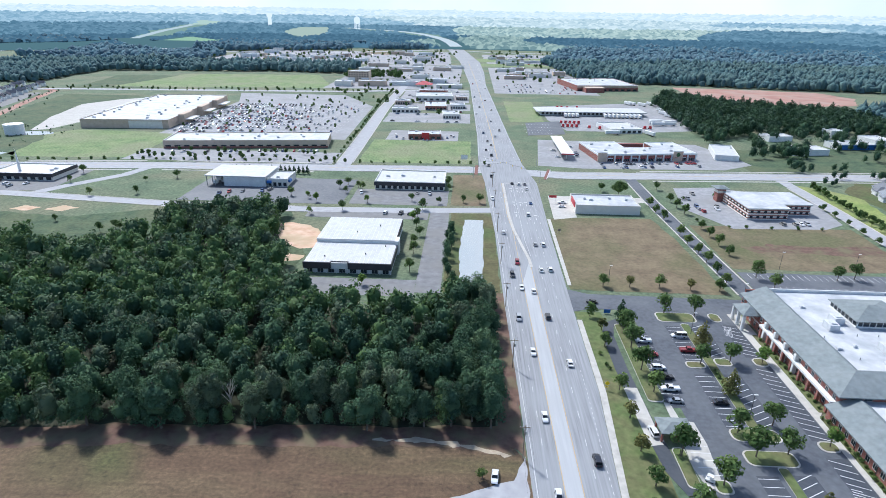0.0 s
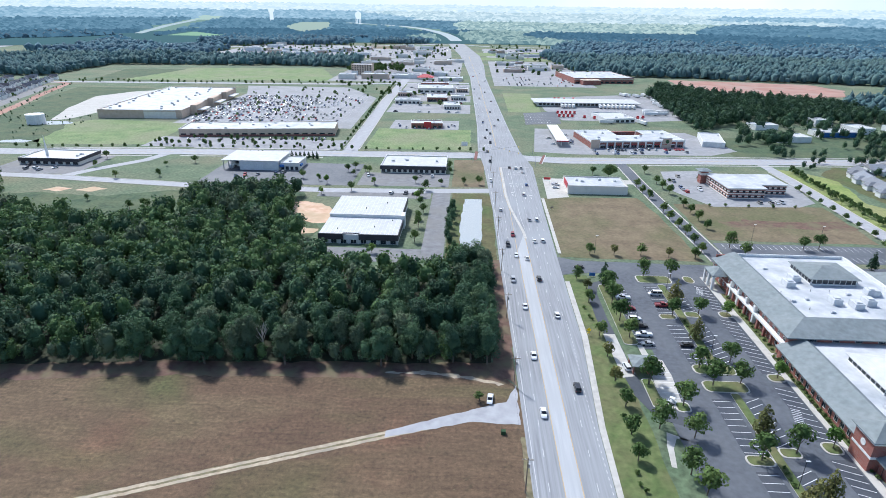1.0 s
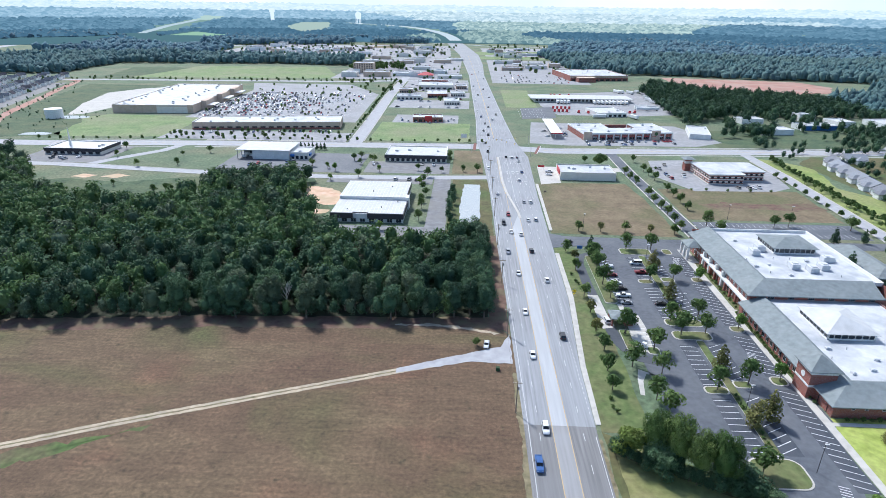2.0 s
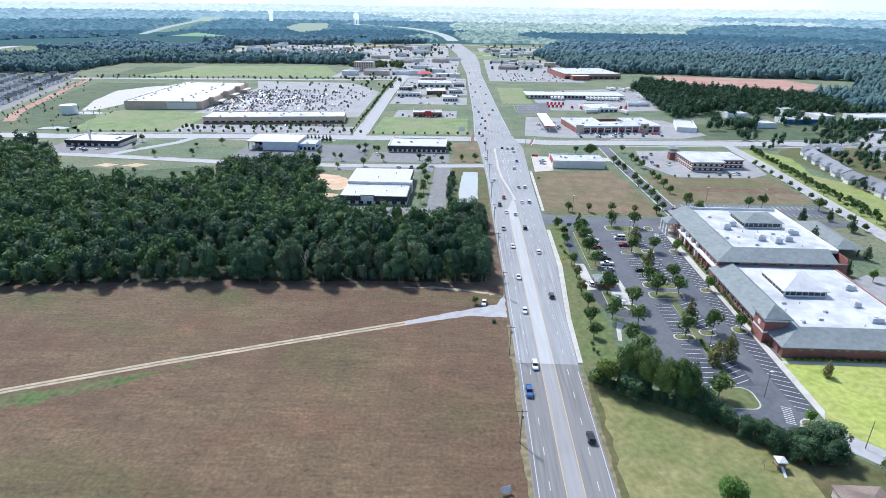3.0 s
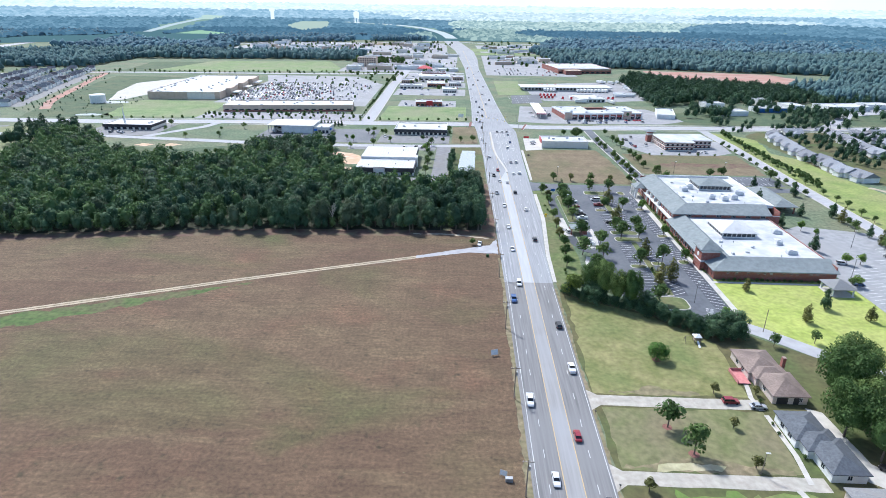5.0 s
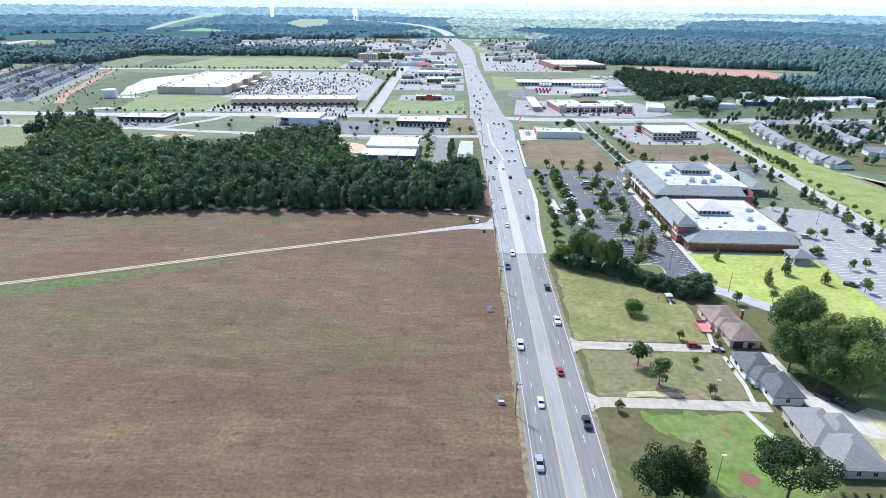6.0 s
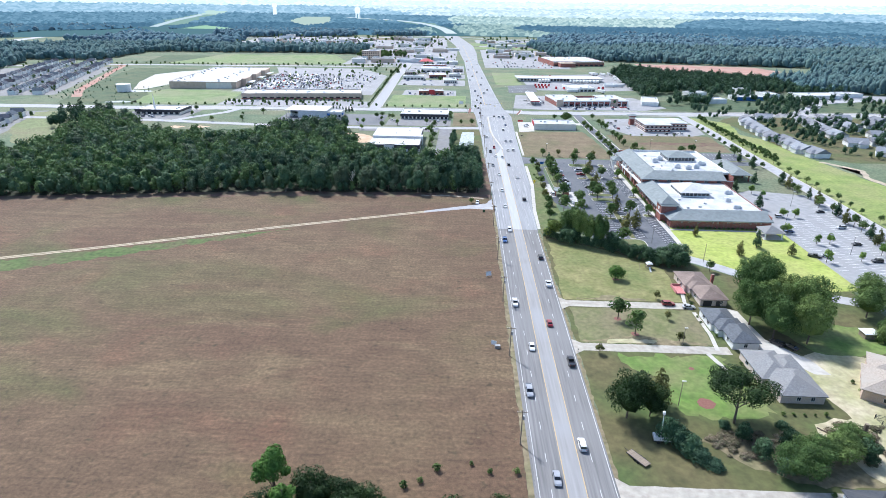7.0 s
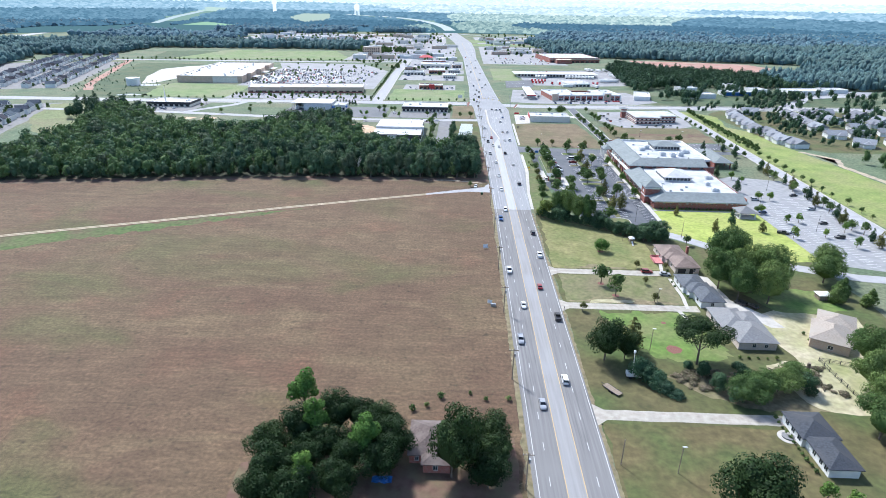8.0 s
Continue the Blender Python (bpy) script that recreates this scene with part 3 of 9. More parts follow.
def lobes(rng, kind, h, r):
    """Lobe centres and radii of a crown of height h and radius r, standing at the origin."""
    if kind == "pine":
        n = 9
        z = np.linspace(0.34, 0.95, n) * h
        rad = r * np.interp(z / h, [0.3, 0.45, 0.7, 1.0], [0.45, 0.75, 0.62, 0.2])
        a = rng.uniform(0, 6.28, n)
        off = rad * 0.55
        return np.stack((np.cos(a) * off, np.sin(a) * off, z), 1), np.maximum(rad * 0.75, 0.3)
    if kind == "cone":
        n = 12
        z = np.linspace(0.16, 0.95, n) * h
        rad = r * np.interp(z / h, [0.1, 0.3, 0.6, 1.0], [0.8, 1.0, 0.68, 0.16])
        a = rng.uniform(0, 6.28, n)
        return np.stack((np.cos(a) * rad * 0.35, np.sin(a) * rad * 0.35, z), 1), np.maximum(rad * 0.72, 0.25)
    if kind == "umbrella":
        n = 18
        a, k = rng.uniform(0, 6.28, n), np.sqrt(rng.uniform(0.05, 1, n)) * 0.76
        z = rng.uniform(0.6, 0.72, n) + 0.16 * (1 - k)
        return np.stack((np.cos(a) * k * r, np.sin(a) * k * r, z * h), 1), r * rng.uniform(0.2, 0.31, n)
    n = {"wide": 24, "full": 22, "tall": 16}.get(kind, 10)
    a, z = rng.uniform(0, 6.28, n), rng.uniform({"full": 0.2, "tall": 0.45}.get(kind, 0.4), 0.9 if kind == "tall" else 0.84, n)
    k = np.sqrt(rng.uniform(0.1, 1, n)) * (0.76 if kind == "wide" else 0.64) * np.interp(z, [0.2, 0.4, 0.6, 0.85], [0.8, 0.95, 1.0, 0.5])
    c = np.stack((np.cos(a) * k * r, np.sin(a) * k * r, z * h), 1)
    rad = r * (rng.uniform(0.2, 0.38, n) if kind == "wide" else rng.uniform(0.22, 0.44, n) if kind in ("full", "tall") else rng.uniform(0.34, 0.56, n))
    return np.vstack((c, ((0, 0, 0.62 * h),))), np.append(rad, r * (0.42 if kind == "wide" else 0.6))


def crown_mesh(name, kind, h, r, n, size, mat, seed, core=False):
    rng = np.random.default_rng(seed)
    c, rad = lobes(rng, kind, h, r)
    q = leaf_quads(rng, c, rad, n, size)
    f = np.arange(len(q)).reshape(-1, 4)
    if core:
        v, cf = round_core()
        v = v * (1 + rng.uniform(-0.16, 0.16, (len(v), 1))) * np.array((0.52 * r, 0.52 * r, 0.29 * h)) + np.array((0, 0, 0.5 * h))
        f = np.vstack((f, cf + len(q)))
        q = np.vstack((q, v))
    return numpy_mesh(name, q, f, mat)



def round_core():
    """A rounded block of 24 quads, for the inside of a crown."""
    bm = bmesh.new()
    bmesh.ops.create_cube(bm, size=2)
    bmesh.ops.subdivide_edges(bm, edges=bm.edges[:], cuts=1, use_grid_fill=True)
    v = np.array([p.co.normalized()[:] for p in bm.verts])
    f = np.array([[p.index for p in face.verts] for face in bm.faces])
    bm.free()
    return v, f


def trunk_mesh(name, kind, h, r, seed):
    rng = np.random.default_rng(seed)
    c, rad = lobes(np.random.default_rng(seed), kind, h, r)
    t = max(0.1, h * 0.018)
    bm = bmesh.new()
    lean = Vector((rng.uniform(-0.03, 0.03) * h, rng.uniform(-0.03, 0.03) * h, 0))
    tube(bm, (0, 0, -0.1), lean * 0.4 + Vector((0, 0, h * 0.4)), t * 1.3, t * 0.85, 7)
    tube(bm, lean * 0.4 + Vector((0, 0, h * 0.4)), lean + Vector((0, 0, h * 0.85)), t * 0.85, t * 0.25, 6)
    for p in c[:6]:
        base = lean * 0.4 + Vector((0, 0, min(h * rng.uniform(0.22, 0.45), p[2] * 0.8)))
        tube(bm, base, Vector(p), t * 0.45, t * 0.12, 5)
    return mesh_of(name, bm, M["bark"])


TREES = {}


def tree_kind(key, kind, h, r, n, size, mat, variants=3, core=False):
    TREES[key] = [(trunk_mesh("trunk", kind, h, r, 31 * i + len(key)), crown_mesh("crown", kind, h, r, n, size, mat, 31 * i + len(key), core)) for i in range(variants)]


def tree(key, x, y, scale=1.0, label="", group="", name="tree", category="tree", z=0.0, tall=1.0):
    i = random.randrange(len(TREES[key]))
    ob = root(name, x, y, z, random.uniform(0, 360), label, category, group)
    ob.scale = (scale, scale, scale * tall)
    for n, me in zip(("trunk", "crown"), TREES[key][i]):
        new(n, me).parent = ob
    return ob


# crown height, radius, sprays and spray size by kind
for key, leafmat, wide in (("forest", "wood_edge", 5.7), ("forestdeep", "deepleaf", 5.2), ("forestpale", "paleleaf", 4.9), ("forestlime", "freshleaf", 4.8)):
    tree_kind(key, "full", 16.0, wide * 0.92, 2200, 0.31, M[leafmat], 3, True)
    tree_kind("in" + key, "full", 15.0, wide * 0.95, 420, 0.5, M[leafmat], 4, True)
for key, leafmat in (("clump", "wood_edge"), ("clumpdeep", "deepleaf"), ("clumppale", "paleleaf"), ("clumplime", "freshleaf")):
    tree_kind(key, "full", 14.0, 5.6, 200, 0.7, M[leafmat], 4, True)
tree_kind("pinewood", "pine", 15.0, 4.6, 620, 0.5, M["pine"], 4)
tree_kind("lot", "round", 6.5, 2.75, 520, 0.34, M["oak"], 4)
tree_kind("lotlime", "round", 5.6, 2.2, 520, 0.32, M["lime"], 3)
tree_kind("lotolive", "cone", 8.5, 2.7, 800, 0.32, M["olive"], 3)
tree_kind("round", "round", 4.2, 1.9, 420, 0.28, M["oak"], 3)
tree_kind("rusty", "round", 4.0, 1.7, 320, 0.26, M["olive"], 2)
tree_kind("cone", "cone", 9.5, 2.6, 800, 0.34, M["pine"], 3)
tree_kind("wide", "wide", 13.0, 8.0, 6200, 0.27, M["oak"], 3, True)
tree_kind("darkoak", "wide", 13.0, 7.6, 6800, 0.25, M["darkleaf"], 3, True)
tree_kind("hedge", "full", 8.5, 4.2, 2600, 0.25, M["wood_edge"], 4)
tree_kind("umbrella", "umbrella", 14.0, 9.5, 8500, 0.24, M["darkleaf"], 1)
tree_kind("brush", "full", 2.2, 2.4, 700, 0.26, M["brush"], 2)
tree_kind("felled", "full", 5.0, 5.4, 2400, 0.34, M["deepleaf"], 2, True)
tree_kind("magnolia", "cone", 11.0, 4.6, 2400, 0.4, M["oak"], 2)
tree_kind("tallpine", "tall", 21.0, 5.4, 3200, 0.36, M["pineleaf"], 3)
tree_kind("gold", "round", 10.0, 4.0, 1700, 0.36, M["gold"], 1)
tree_kind("limeround", "round", 9.0, 4.2, 1700, 0.33, M["yellowleaf"], 1)
tree_kind("ball", "full", 6.4, 4.3, 2600, 0.24, M["pineleaf"], 1)
tree_kind("shrub", "round", 1.3, 0.9, 120, 0.2, M["oak"], 3)
tree_kind("farlot", "round", 6.0, 2.4, 80, 0.82, M["oak"], 3)


BAG = []


def far_tree(key, x, y, scale):
    BAG.append((key, x, y, scale))


def empty_bag(name, label):
    """All trees that were put into the bag, as one mesh with one slot for each foliage."""
    mats, V, S, F, k = [], [], [], [], 0
    rng = np.random.default_rng(8)
    for key, x, y, scale in BAG:
        trunk, crown = TREES[key][int(rng.integers(len(TREES[key])))]
        v = np.empty(len(crown.vertices) * 3, np.float32)
        crown.vertices.foreach_get("co", v)
        v = v.reshape(-1, 3) * scale
        a = rng.uniform(0, 6.28)
        v = v @ np.array(((math.cos(a), math.sin(a), 0), (-math.sin(a), math.cos(a), 0), (0, 0, 1)))
        v[:, 0] += x
        v[:, 1] += y
        m = crown.materials[0]
        if m not in mats:
            mats.append(m)
        V.append(v)
        li = np.empty(len(crown.loops), np.int32)
        crown.loops.foreach_get("vertex_index", li)
        F.append(li.reshape(-1, 4) + k)
        k += len(v)
        S.append(np.full(len(li) // 4, mats.index(m), np.int32))
    v = np.vstack(V)
    me = numpy_mesh(name, v, np.vstack(F), mats[0])
    for m in mats[1:]:
        me.materials.append(m)
    me.polygons.foreach_set("material_index", np.concatenate(S))
    BAG.clear()
    return tagged(new(name, me), label, "trees", kind="stuff")


# ---- vehicles ----
def car_meshes(kind, paint):
    """Body, glass, wheel and lamp meshes of a car that faces +y, standing on z = 0."""
    L2, W2 = {"sedan": (2.35, 0.9), "suv": (2.4, 0.96), "pickup": (2.85, 1.0), "van": (2.7, 1.0)}[kind]
    hood, belt, top = {"sedan": (0.85, 0.95, 1.45), "suv": (1.0, 1.08, 1.75), "pickup": (1.1, 1.15, 1.85), "van": (1.05, 1.15, 2.15)}[kind]
    c0, c1, r0, r1 = {"sedan": (-1.75, 1.05, -1.15, 0.3), "suv": (-2.3, 1.15, -2.05, 0.45), "pickup": (-0.75, 1.35, -0.6, 0.7), "van": (-2.6, 1.7, -2.5, 1.1)}[kind]
    bm = bmesh.new()
    rows = [(-L2, 0.42, belt - 0.12, 0.9), (-L2 + 0.15, 0.3, belt, 1), (c1, 0.28, belt, 1), (L2 - 0.35, 0.3, hood, 0.97), (L2, 0.42, hood - 0.25, 0.86)]
    loops = []
    for y, z0, z1, k in rows:
        loops.append([bm.verts.new((s * W2 * k * g, y, z)) for s, g, z in ((-1, 0.94, z0), (-1, 1, (z0 + z1) / 2), (-1, 0.93, z1), (1, 0.93, z1), (1, 1, (z0 + z1) / 2), (1, 0.94, z0))])
    for a, b in zip(loops, loops[1:]):
        for i in range(6):
            bm.faces.new((a[i], a[(i + 1) % 6], b[(i + 1) % 6], b[i]))
    bm.faces.new(loops[0][::-1])
    bm.faces.new(loops[-1])
    k = 0.78
    box(bm, -W2 * k, W2 * k, r0, r1, top - 0.06, top)
    for sx in (-1, 1):
        for ya, yb in ((c0, r0), (c1, r1), ((c0 + c1) / 2, (r0 + r1) / 2)):
            tube(bm, (sx * W2 * 0.9, ya, belt - 0.02), (sx * W2 * k, yb, top - 0.03), 0.05, 0.05, 4)
    if kind == "pickup":
        box(bm, -W2 * 0.93, -W2 * 0.8, -L2 + 0.1, c0, belt - 0.05, belt + 0.12)
        box(bm, W2 * 0.8, W2 * 0.93, -L2 + 0.1, c0, belt - 0.05, belt + 0.12)
        box(bm, -W2 * 0.9, W2 * 0.9, -L2 + 0.05, -L2 + 0.15, belt - 0.15, belt + 0.12)
    body = mesh_of("car_body", bm, paint)
    bm = bmesh.new()
    lo = [bm.verts.new(p) for p in ((-W2 * 0.89, c0, belt - 0.03), (W2 * 0.89, c0, belt - 0.03), (W2 * 0.89, c1, belt - 0.03), (-W2 * 0.89, c1, belt - 0.03))]
    hi = [bm.verts.new(p) for p in ((-W2 * 0.765, r0 + 0.02, top - 0.05), (W2 * 0.765, r0 + 0.02, top - 0.05), (W2 * 0.765, r1 - 0.02, top - 0.05), (-W2 * 0.765, r1 - 0.02, top - 0.05))]
    for i in range(4):
        bm.faces.new((lo[i], lo[(i + 1) % 4], hi[(i + 1) % 4], hi[i]))
    bm.faces.new(hi)
    glass = mesh_of("glazing", bm, M["carglass"])
    wheel = mesh_of("wheel", tubes(((-0.11, 0, 0), (0.11, 0, 0), 0.34, 0.34, 10), ((-0.12, 0, 0), (0.12, 0, 0), 0.2, 0.2, 8)), M["rubber"])
    lamp = mesh_of("headlight", bevelled(boxes((-0.17, 0.17, -0.05, 0.05, -0.08, 0.08)), 0.03), M["trim"])
    tail = mesh_of("tail_light", bevelled(boxes((-0.14, 0.14, -0.04, 0.04, -0.09, 0.09)), 0.03), M["redpaint"])
    return dict(body=body, glass=glass, wheel=wheel, lamp=lamp, tail=tail, dims=(L2, W2, hood, belt))


CARS = {}


def car(x, y, turn, kind="sedan", paint="paint", near=True, label="", group="", z=0.1, name="car"):
    key = (kind, paint)
    if key not in CARS:
        CARS[key] = car_meshes(kind, M[paint])
    c = CARS[key]
    L2, W2, hood, belt = c["dims"]
    ob = new(name, c["body"])
    ob.matrix_basis = pose(x, y, z, 0, 0, turn)
    tagged(ob, label, "pickup" if kind == "pickup" else "car", group)
    piece("glazing", c["glass"], ob, Matrix())
    if near:
        for sx in (-1, 1):
            for yy in (-L2 * 0.6, L2 * 0.62):
                piece("wheel", c["wheel"], ob, pose(sx * (W2 - 0.08), yy, 0.34))
            piece("headlight", c["lamp"], ob, pose(sx * W2 * 0.6, L2 - 0.06, hood - 0.28))
            piece("tail_light", c["tail"], ob, pose(sx * W2 * 0.68, -L2 + 0.03, belt - 0.28))
    return ob


LOT = []


def far_cars(name, label):
    """Small distant cars, one shell each, as one mesh."""
    rng = np.random.default_rng(5)
    ring = np.array(((-1, -1), (1, -1), (1, 1), (-1, 1)))
    V, F, S, k = [], [], [], 0
    quads = [(0, 1, 5, 4), (1, 2, 6, 5), (2, 3, 7, 6), (3, 0, 4, 7), (4, 5, 9, 8), (5, 6, 10, 9), (6, 7, 11, 10), (7, 4, 8, 11), (8, 9, 13, 12), (9, 10, 14, 13), (10, 11, 15, 14), (11, 8, 12, 15), (12, 13, 14, 15), (3, 2, 1, 0)]
    slots = np.array([0] * 8 + [1] * 4 + [0, 0], np.int32)
    for x, y, turn in LOT:
        tall, long = rng.uniform(1.4, 1.9), rng.uniform(2.2, 2.7)
        v = np.vstack([np.column_stack((ring * np.array(sz) + np.array((0, off)), np.full(4, z))) for sz, off, z in (((0.9, long), 0, 0.1), ((0.92, long), 0, 0.95), ((0.85, long * 0.6), -0.2, 0.98), ((0.72, long * 0.42), -0.3, tall))])
        c, s_ = math.cos(turn), math.sin(turn)
        v[:, :2] = v[:, :2] @ np.array(((c, s_), (-s_, c))) + np.array((x, y))
        V.append(v)
        F.append(np.array(quads) + k)
        S.append(slots)
        k += 16
    me = numpy_mesh(name, np.vstack(V), np.vstack(F), M["paint_far"])
    me.materials.append(M["carglass"])
    me.polygons.foreach_set("material_index", np.concatenate(S))
    return tagged(new(name, me), label, "cars", kind="stuff")


# ---- buildings ----
WINDOWS = {}


def window(parent, w, h, side, x, y, z, frame_mat="trim", split=1, name="window", deep=True):
    """A framed window on the wall of that side, centre of its sill at x, y, z in the parent's metres."""
    key = (round(w, 2), round(h, 2), frame_mat, split)
    if key not in WINDOWS:
        t = 0.07
        bm = boxes((-w / 2, w / 2, -0.06, 0.02, 0, t), (-w / 2, w / 2, -0.06, 0.02, h - t, h), (-w / 2, -w / 2 + t, -0.06, 0.02, t, h - t), (w / 2 - t, w / 2, -0.06, 0.02, t, h - t))
        for i in range(1, split):
            xx = -w / 2 + w * i / split
            box(bm, xx - 0.03, xx + 0.03, -0.055, 0.02, t, h - t)
        WINDOWS[key] = (mesh_of("window_frame", bm, M[frame_mat]), mesh_of("pane", boxes((-w / 2 + 0.03, w / 2 - 0.03, -0.03, 0.01, 0.03, h - 0.03)), M["glass"]))
    fm, pm = WINDOWS[key]
    rz = {"S": 0, "E": 90, "N": 180, "W": -90}[side]
    ob = piece(name, fm, parent, pose(x, y, z, 0, 0, rz))
    piece("pane", pm, ob, Matrix())
    return ob


def flat_block(parent, x0, x1, y0, y1, h, wall, roof="membrane", parapet=0.6, cap="trim"):
    """Walls with a parapet, a recessed flat roof and a coping: parts under parent, in its metres."""
    t = 0.35
    bm = boxes((x0, x1, y0, y0 + t, 0, h), (x0, x1, y1 - t, y1, 0, h), (x0, x0 + t, y0 + t, y1 - t, 0, h), (x1 - t, x1, y0 + t, y1 - t, 0, h))
    part("wall", bm, M[wall], parent)
    part("flat_roof", boxes((x0 + t, x1 - t, y0 + t, y1 - t, h - parapet - 0.3, h - parapet)), M[roof], parent)
    e = 0.06
    bm = boxes((x0 - e, x1 + e, y0 - e, y0 + t + e, h, h + 0.12), (x0 - e, x1 + e, y1 - t - e, y1 + e, h, h + 0.12), (x0 - e, x0 + t + e, y0 + t + e, y1 - t - e, h, h + 0.12), (x1 - t - e, x1 + e, y0 + t + e, y1 - t - e, h, h + 0.12))
    part("coping", bm, M[cap], parent)


UNIT = mesh_of("roof_unit", bevelled(boxes((-1.1, 1.1, -0.8, 0.8, 0, 1.1), (-0.7, 0.1, -0.5, 0.5, 1.1, 1.3), (1.1, 1.6, -0.4, 0.4, 0.1, 0.6)), 0.04), M["unit"])


def roof_units(parent, spots, z, scale=1.0):
    for x, y, r in spots:
        ob = piece("roof_unit", UNIT, parent, pose(x, y, z, 0, 0, r) @ Matrix.Scale(scale, 4))


# ---- ground and distance ----
bm = bmesh.new()
bmesh.ops.create_grid(bm, x_segments=40, y_segments=40, size=5200)
for v in bm.verts:
    v.co.y += 1200
tagged(part("ground", bm, M["ground"]), "rough green grassland reaching the horizon", "ground", kind="structure")

MAIN = [(-700, -9.3, 10.3), (78, -9.3, 10.6), (84, -9.3, 10.8), (112, -9.6, 11.4), (161, -10.2, 15.0), (215, -11.5, 15.6), (300, -12.5, 17.0), (400, -16, 20), (454, -20, 14), (560, -20, 10), (985, -29, -3), (1200, -40, -2), (1441, -54, -8), (1900, -100, -50), (2365, -172, -120), (2700, -235, -185)]
patch("road_south", strip([(-700, -9.3, 10.3), (78, -9.3, 10.6), (82, -9.3, 10.7)]), 0.1, M["road_south"], "dark grey asphalt highway with a centre turn lane", category="road")
road = patch("road", strip([(82, -9.3, 10.7)] + MAIN[2:]), 0.1, M["road"], "wide worn grey asphalt highway with a centre turn lane", category="road")
patch("turn_lane_south", strip([(-700, -1.4, 2.85), (82, -1.4, 2.85)]), 0.104, M["turn_south"], "grey worn asphalt of the centre turn lane", category="road")
patch("turn_lane", strip([(82, -1.4, 2.85), (160, -1.7, 2.7), (240, -2.3, 2.6), (262, 2.2, 2.9), (264, 2.5, 2.6)]), 0.104, M["turn"], "pale worn asphalt of the centre turn lane", category="road")
CROSS = [(-1500, 390), (-380, 412), (-250, 424), (-15, 434), (45, 424), (290, 440), (700, 470), (1600, 510)]
patch("cross_road", band(CROSS, 9), 0.094, M["street"], "pale grey cross street through the junction", category="road")
def kerbs(name, line, half, wide, z, mat, label):
    """A pair of narrow strips along both edges of a street."""
    for k, side in enumerate((-1, 1)):
        pts = []
        for i, p in enumerate(line):
            a, b = Vector(line[max(i - 1, 0)]), Vector(line[min(i + 1, len(line) - 1)])
            d = (b - a).normalized()
            pts.append((p[0] - side * d.y * half, p[1] + side * d.x * half))
        patch("%s_%d" % (name, k + 1), band(pts, wide), z, M[mat], label, category="kerb")


kerbs("cross_kerb_east", [(34, 425), (46, 424), (88, 427)], 9.3, 0.35, 0.22, "concrete", "pale concrete kerb of the cross street")
kerbs("cross_kerb_east_far", [(98, 428), (188, 434), (290, 440), (420, 449)], 9.3, 0.35, 0.22, "concrete", "pale concrete kerb of the cross street")
kerbs("cross_kerb_west", [(-360, 414), (-272, 422)], 9.3, 0.35, 0.22, "concrete", "pale concrete kerb of the cross street")
kerbs("cross_kerb_middle", [(-250, 424), (-134, 429)], 9.3, 0.35, 0.22, "concrete", "pale concrete kerb of the cross street")
kerbs("cross_kerb_junction", [(-112, 430), (-26, 433.5)], 9.3, 0.35, 0.22, "concrete", "pale concrete kerb of the cross street")
kerbs("cross_sidewalk", [(102, 428), (188, 434), (290, 440), (420, 449)], 13.5, 0.9, 0.12, "concrete", "pale concrete sidewalk along the cross street")
kerbs("cross_sidewalk_west", [(-360, 414), (-272, 422)], 13.5, 0.9, 0.12, "concrete", "pale concrete sidewalk along the cross street")
kerbs("cross_sidewalk_middle", [(-250, 424), (-140, 429)], 13.5, 0.9, 0.12, "concrete", "pale concrete sidewalk along the cross street")
kerbs("access_kerb", [(88, 408), (88, 362), (90, 300), (92, 234)], 4.3, 0.35, 0.2, "concrete", "pale concrete kerb of the access road")
kerbs("east_kerb", [(196, 405), (196, 359), (191, 251), (188, 142), (185, 62)], 4.5, 0.35, 0.2, "concrete", "pale concrete kerb of the rear road")
kerbs("service_kerb", [(-322, 347), (-207, 334), (-122, 331)], 4.7, 0.3, 0.2, "concrete", "pale concrete kerb of the side street")
kerbs("store_kerb", [(-123, 446), (-126, 560), (-131, 720), (-131, 880)], 6.3, 0.35, 0.2, "concrete", "pale concrete kerb of the store street")
patch("scorched_strip", [(112, 290), (130, 296), (150, 293), (184, 296), (185, 284), (160, 281), (135, 284), (118, 283)], 0.04, M["bare"], "dark strip across the dry lot", 2.5, 1.4)
patch("service_road", band([(-700, 352), (-322, 347), (-207, 334), (-119, 331), (-60, 334), (-10, 339)], 4.5), 0.088, M["street"], "grey side street behind the low warehouses", category="road")
patch("side_street", band([(-260, 424), (-268, 395), (-290, 365), (-300, 347)], 4), 0.082, M["street"], "curving grey side street", category="road")
patch("store_street", band([(-123, 430), (-126, 560), (-131, 720), (-131, 895), (-131, 1000)], 6), 0.082, M["street"], "grey street beside the store car park", category="road")
patch("far_street", band([(-1100, 700), (-800, 770), (-610, 833), (-216, 866), (-131, 890), (-30, 900)], 7), 0.076, M["street"], "pale street past the far fields", category="road")
patch("access_road", band([(88, 420), (88, 362), (90, 300), (92, 228)], 4.0), 0.08, M["lot"], "dark asphalt access road lined with small trees", category="road")
patch("east_road", band([(197, 430), (196, 359), (191, 251), (188, 142), (185, 55), (182, -60), (180, -300)], 4.2), 0.08, M["street"], "grey road beside the green corridor", category="road")
patch("school_road", band([(68, 56), (80, 46), (95, 31), (115, 16), (140, 6), (182, 0)], 3.6), 0.075, M["street"], "grey lane curving round the school lawn", category="road")

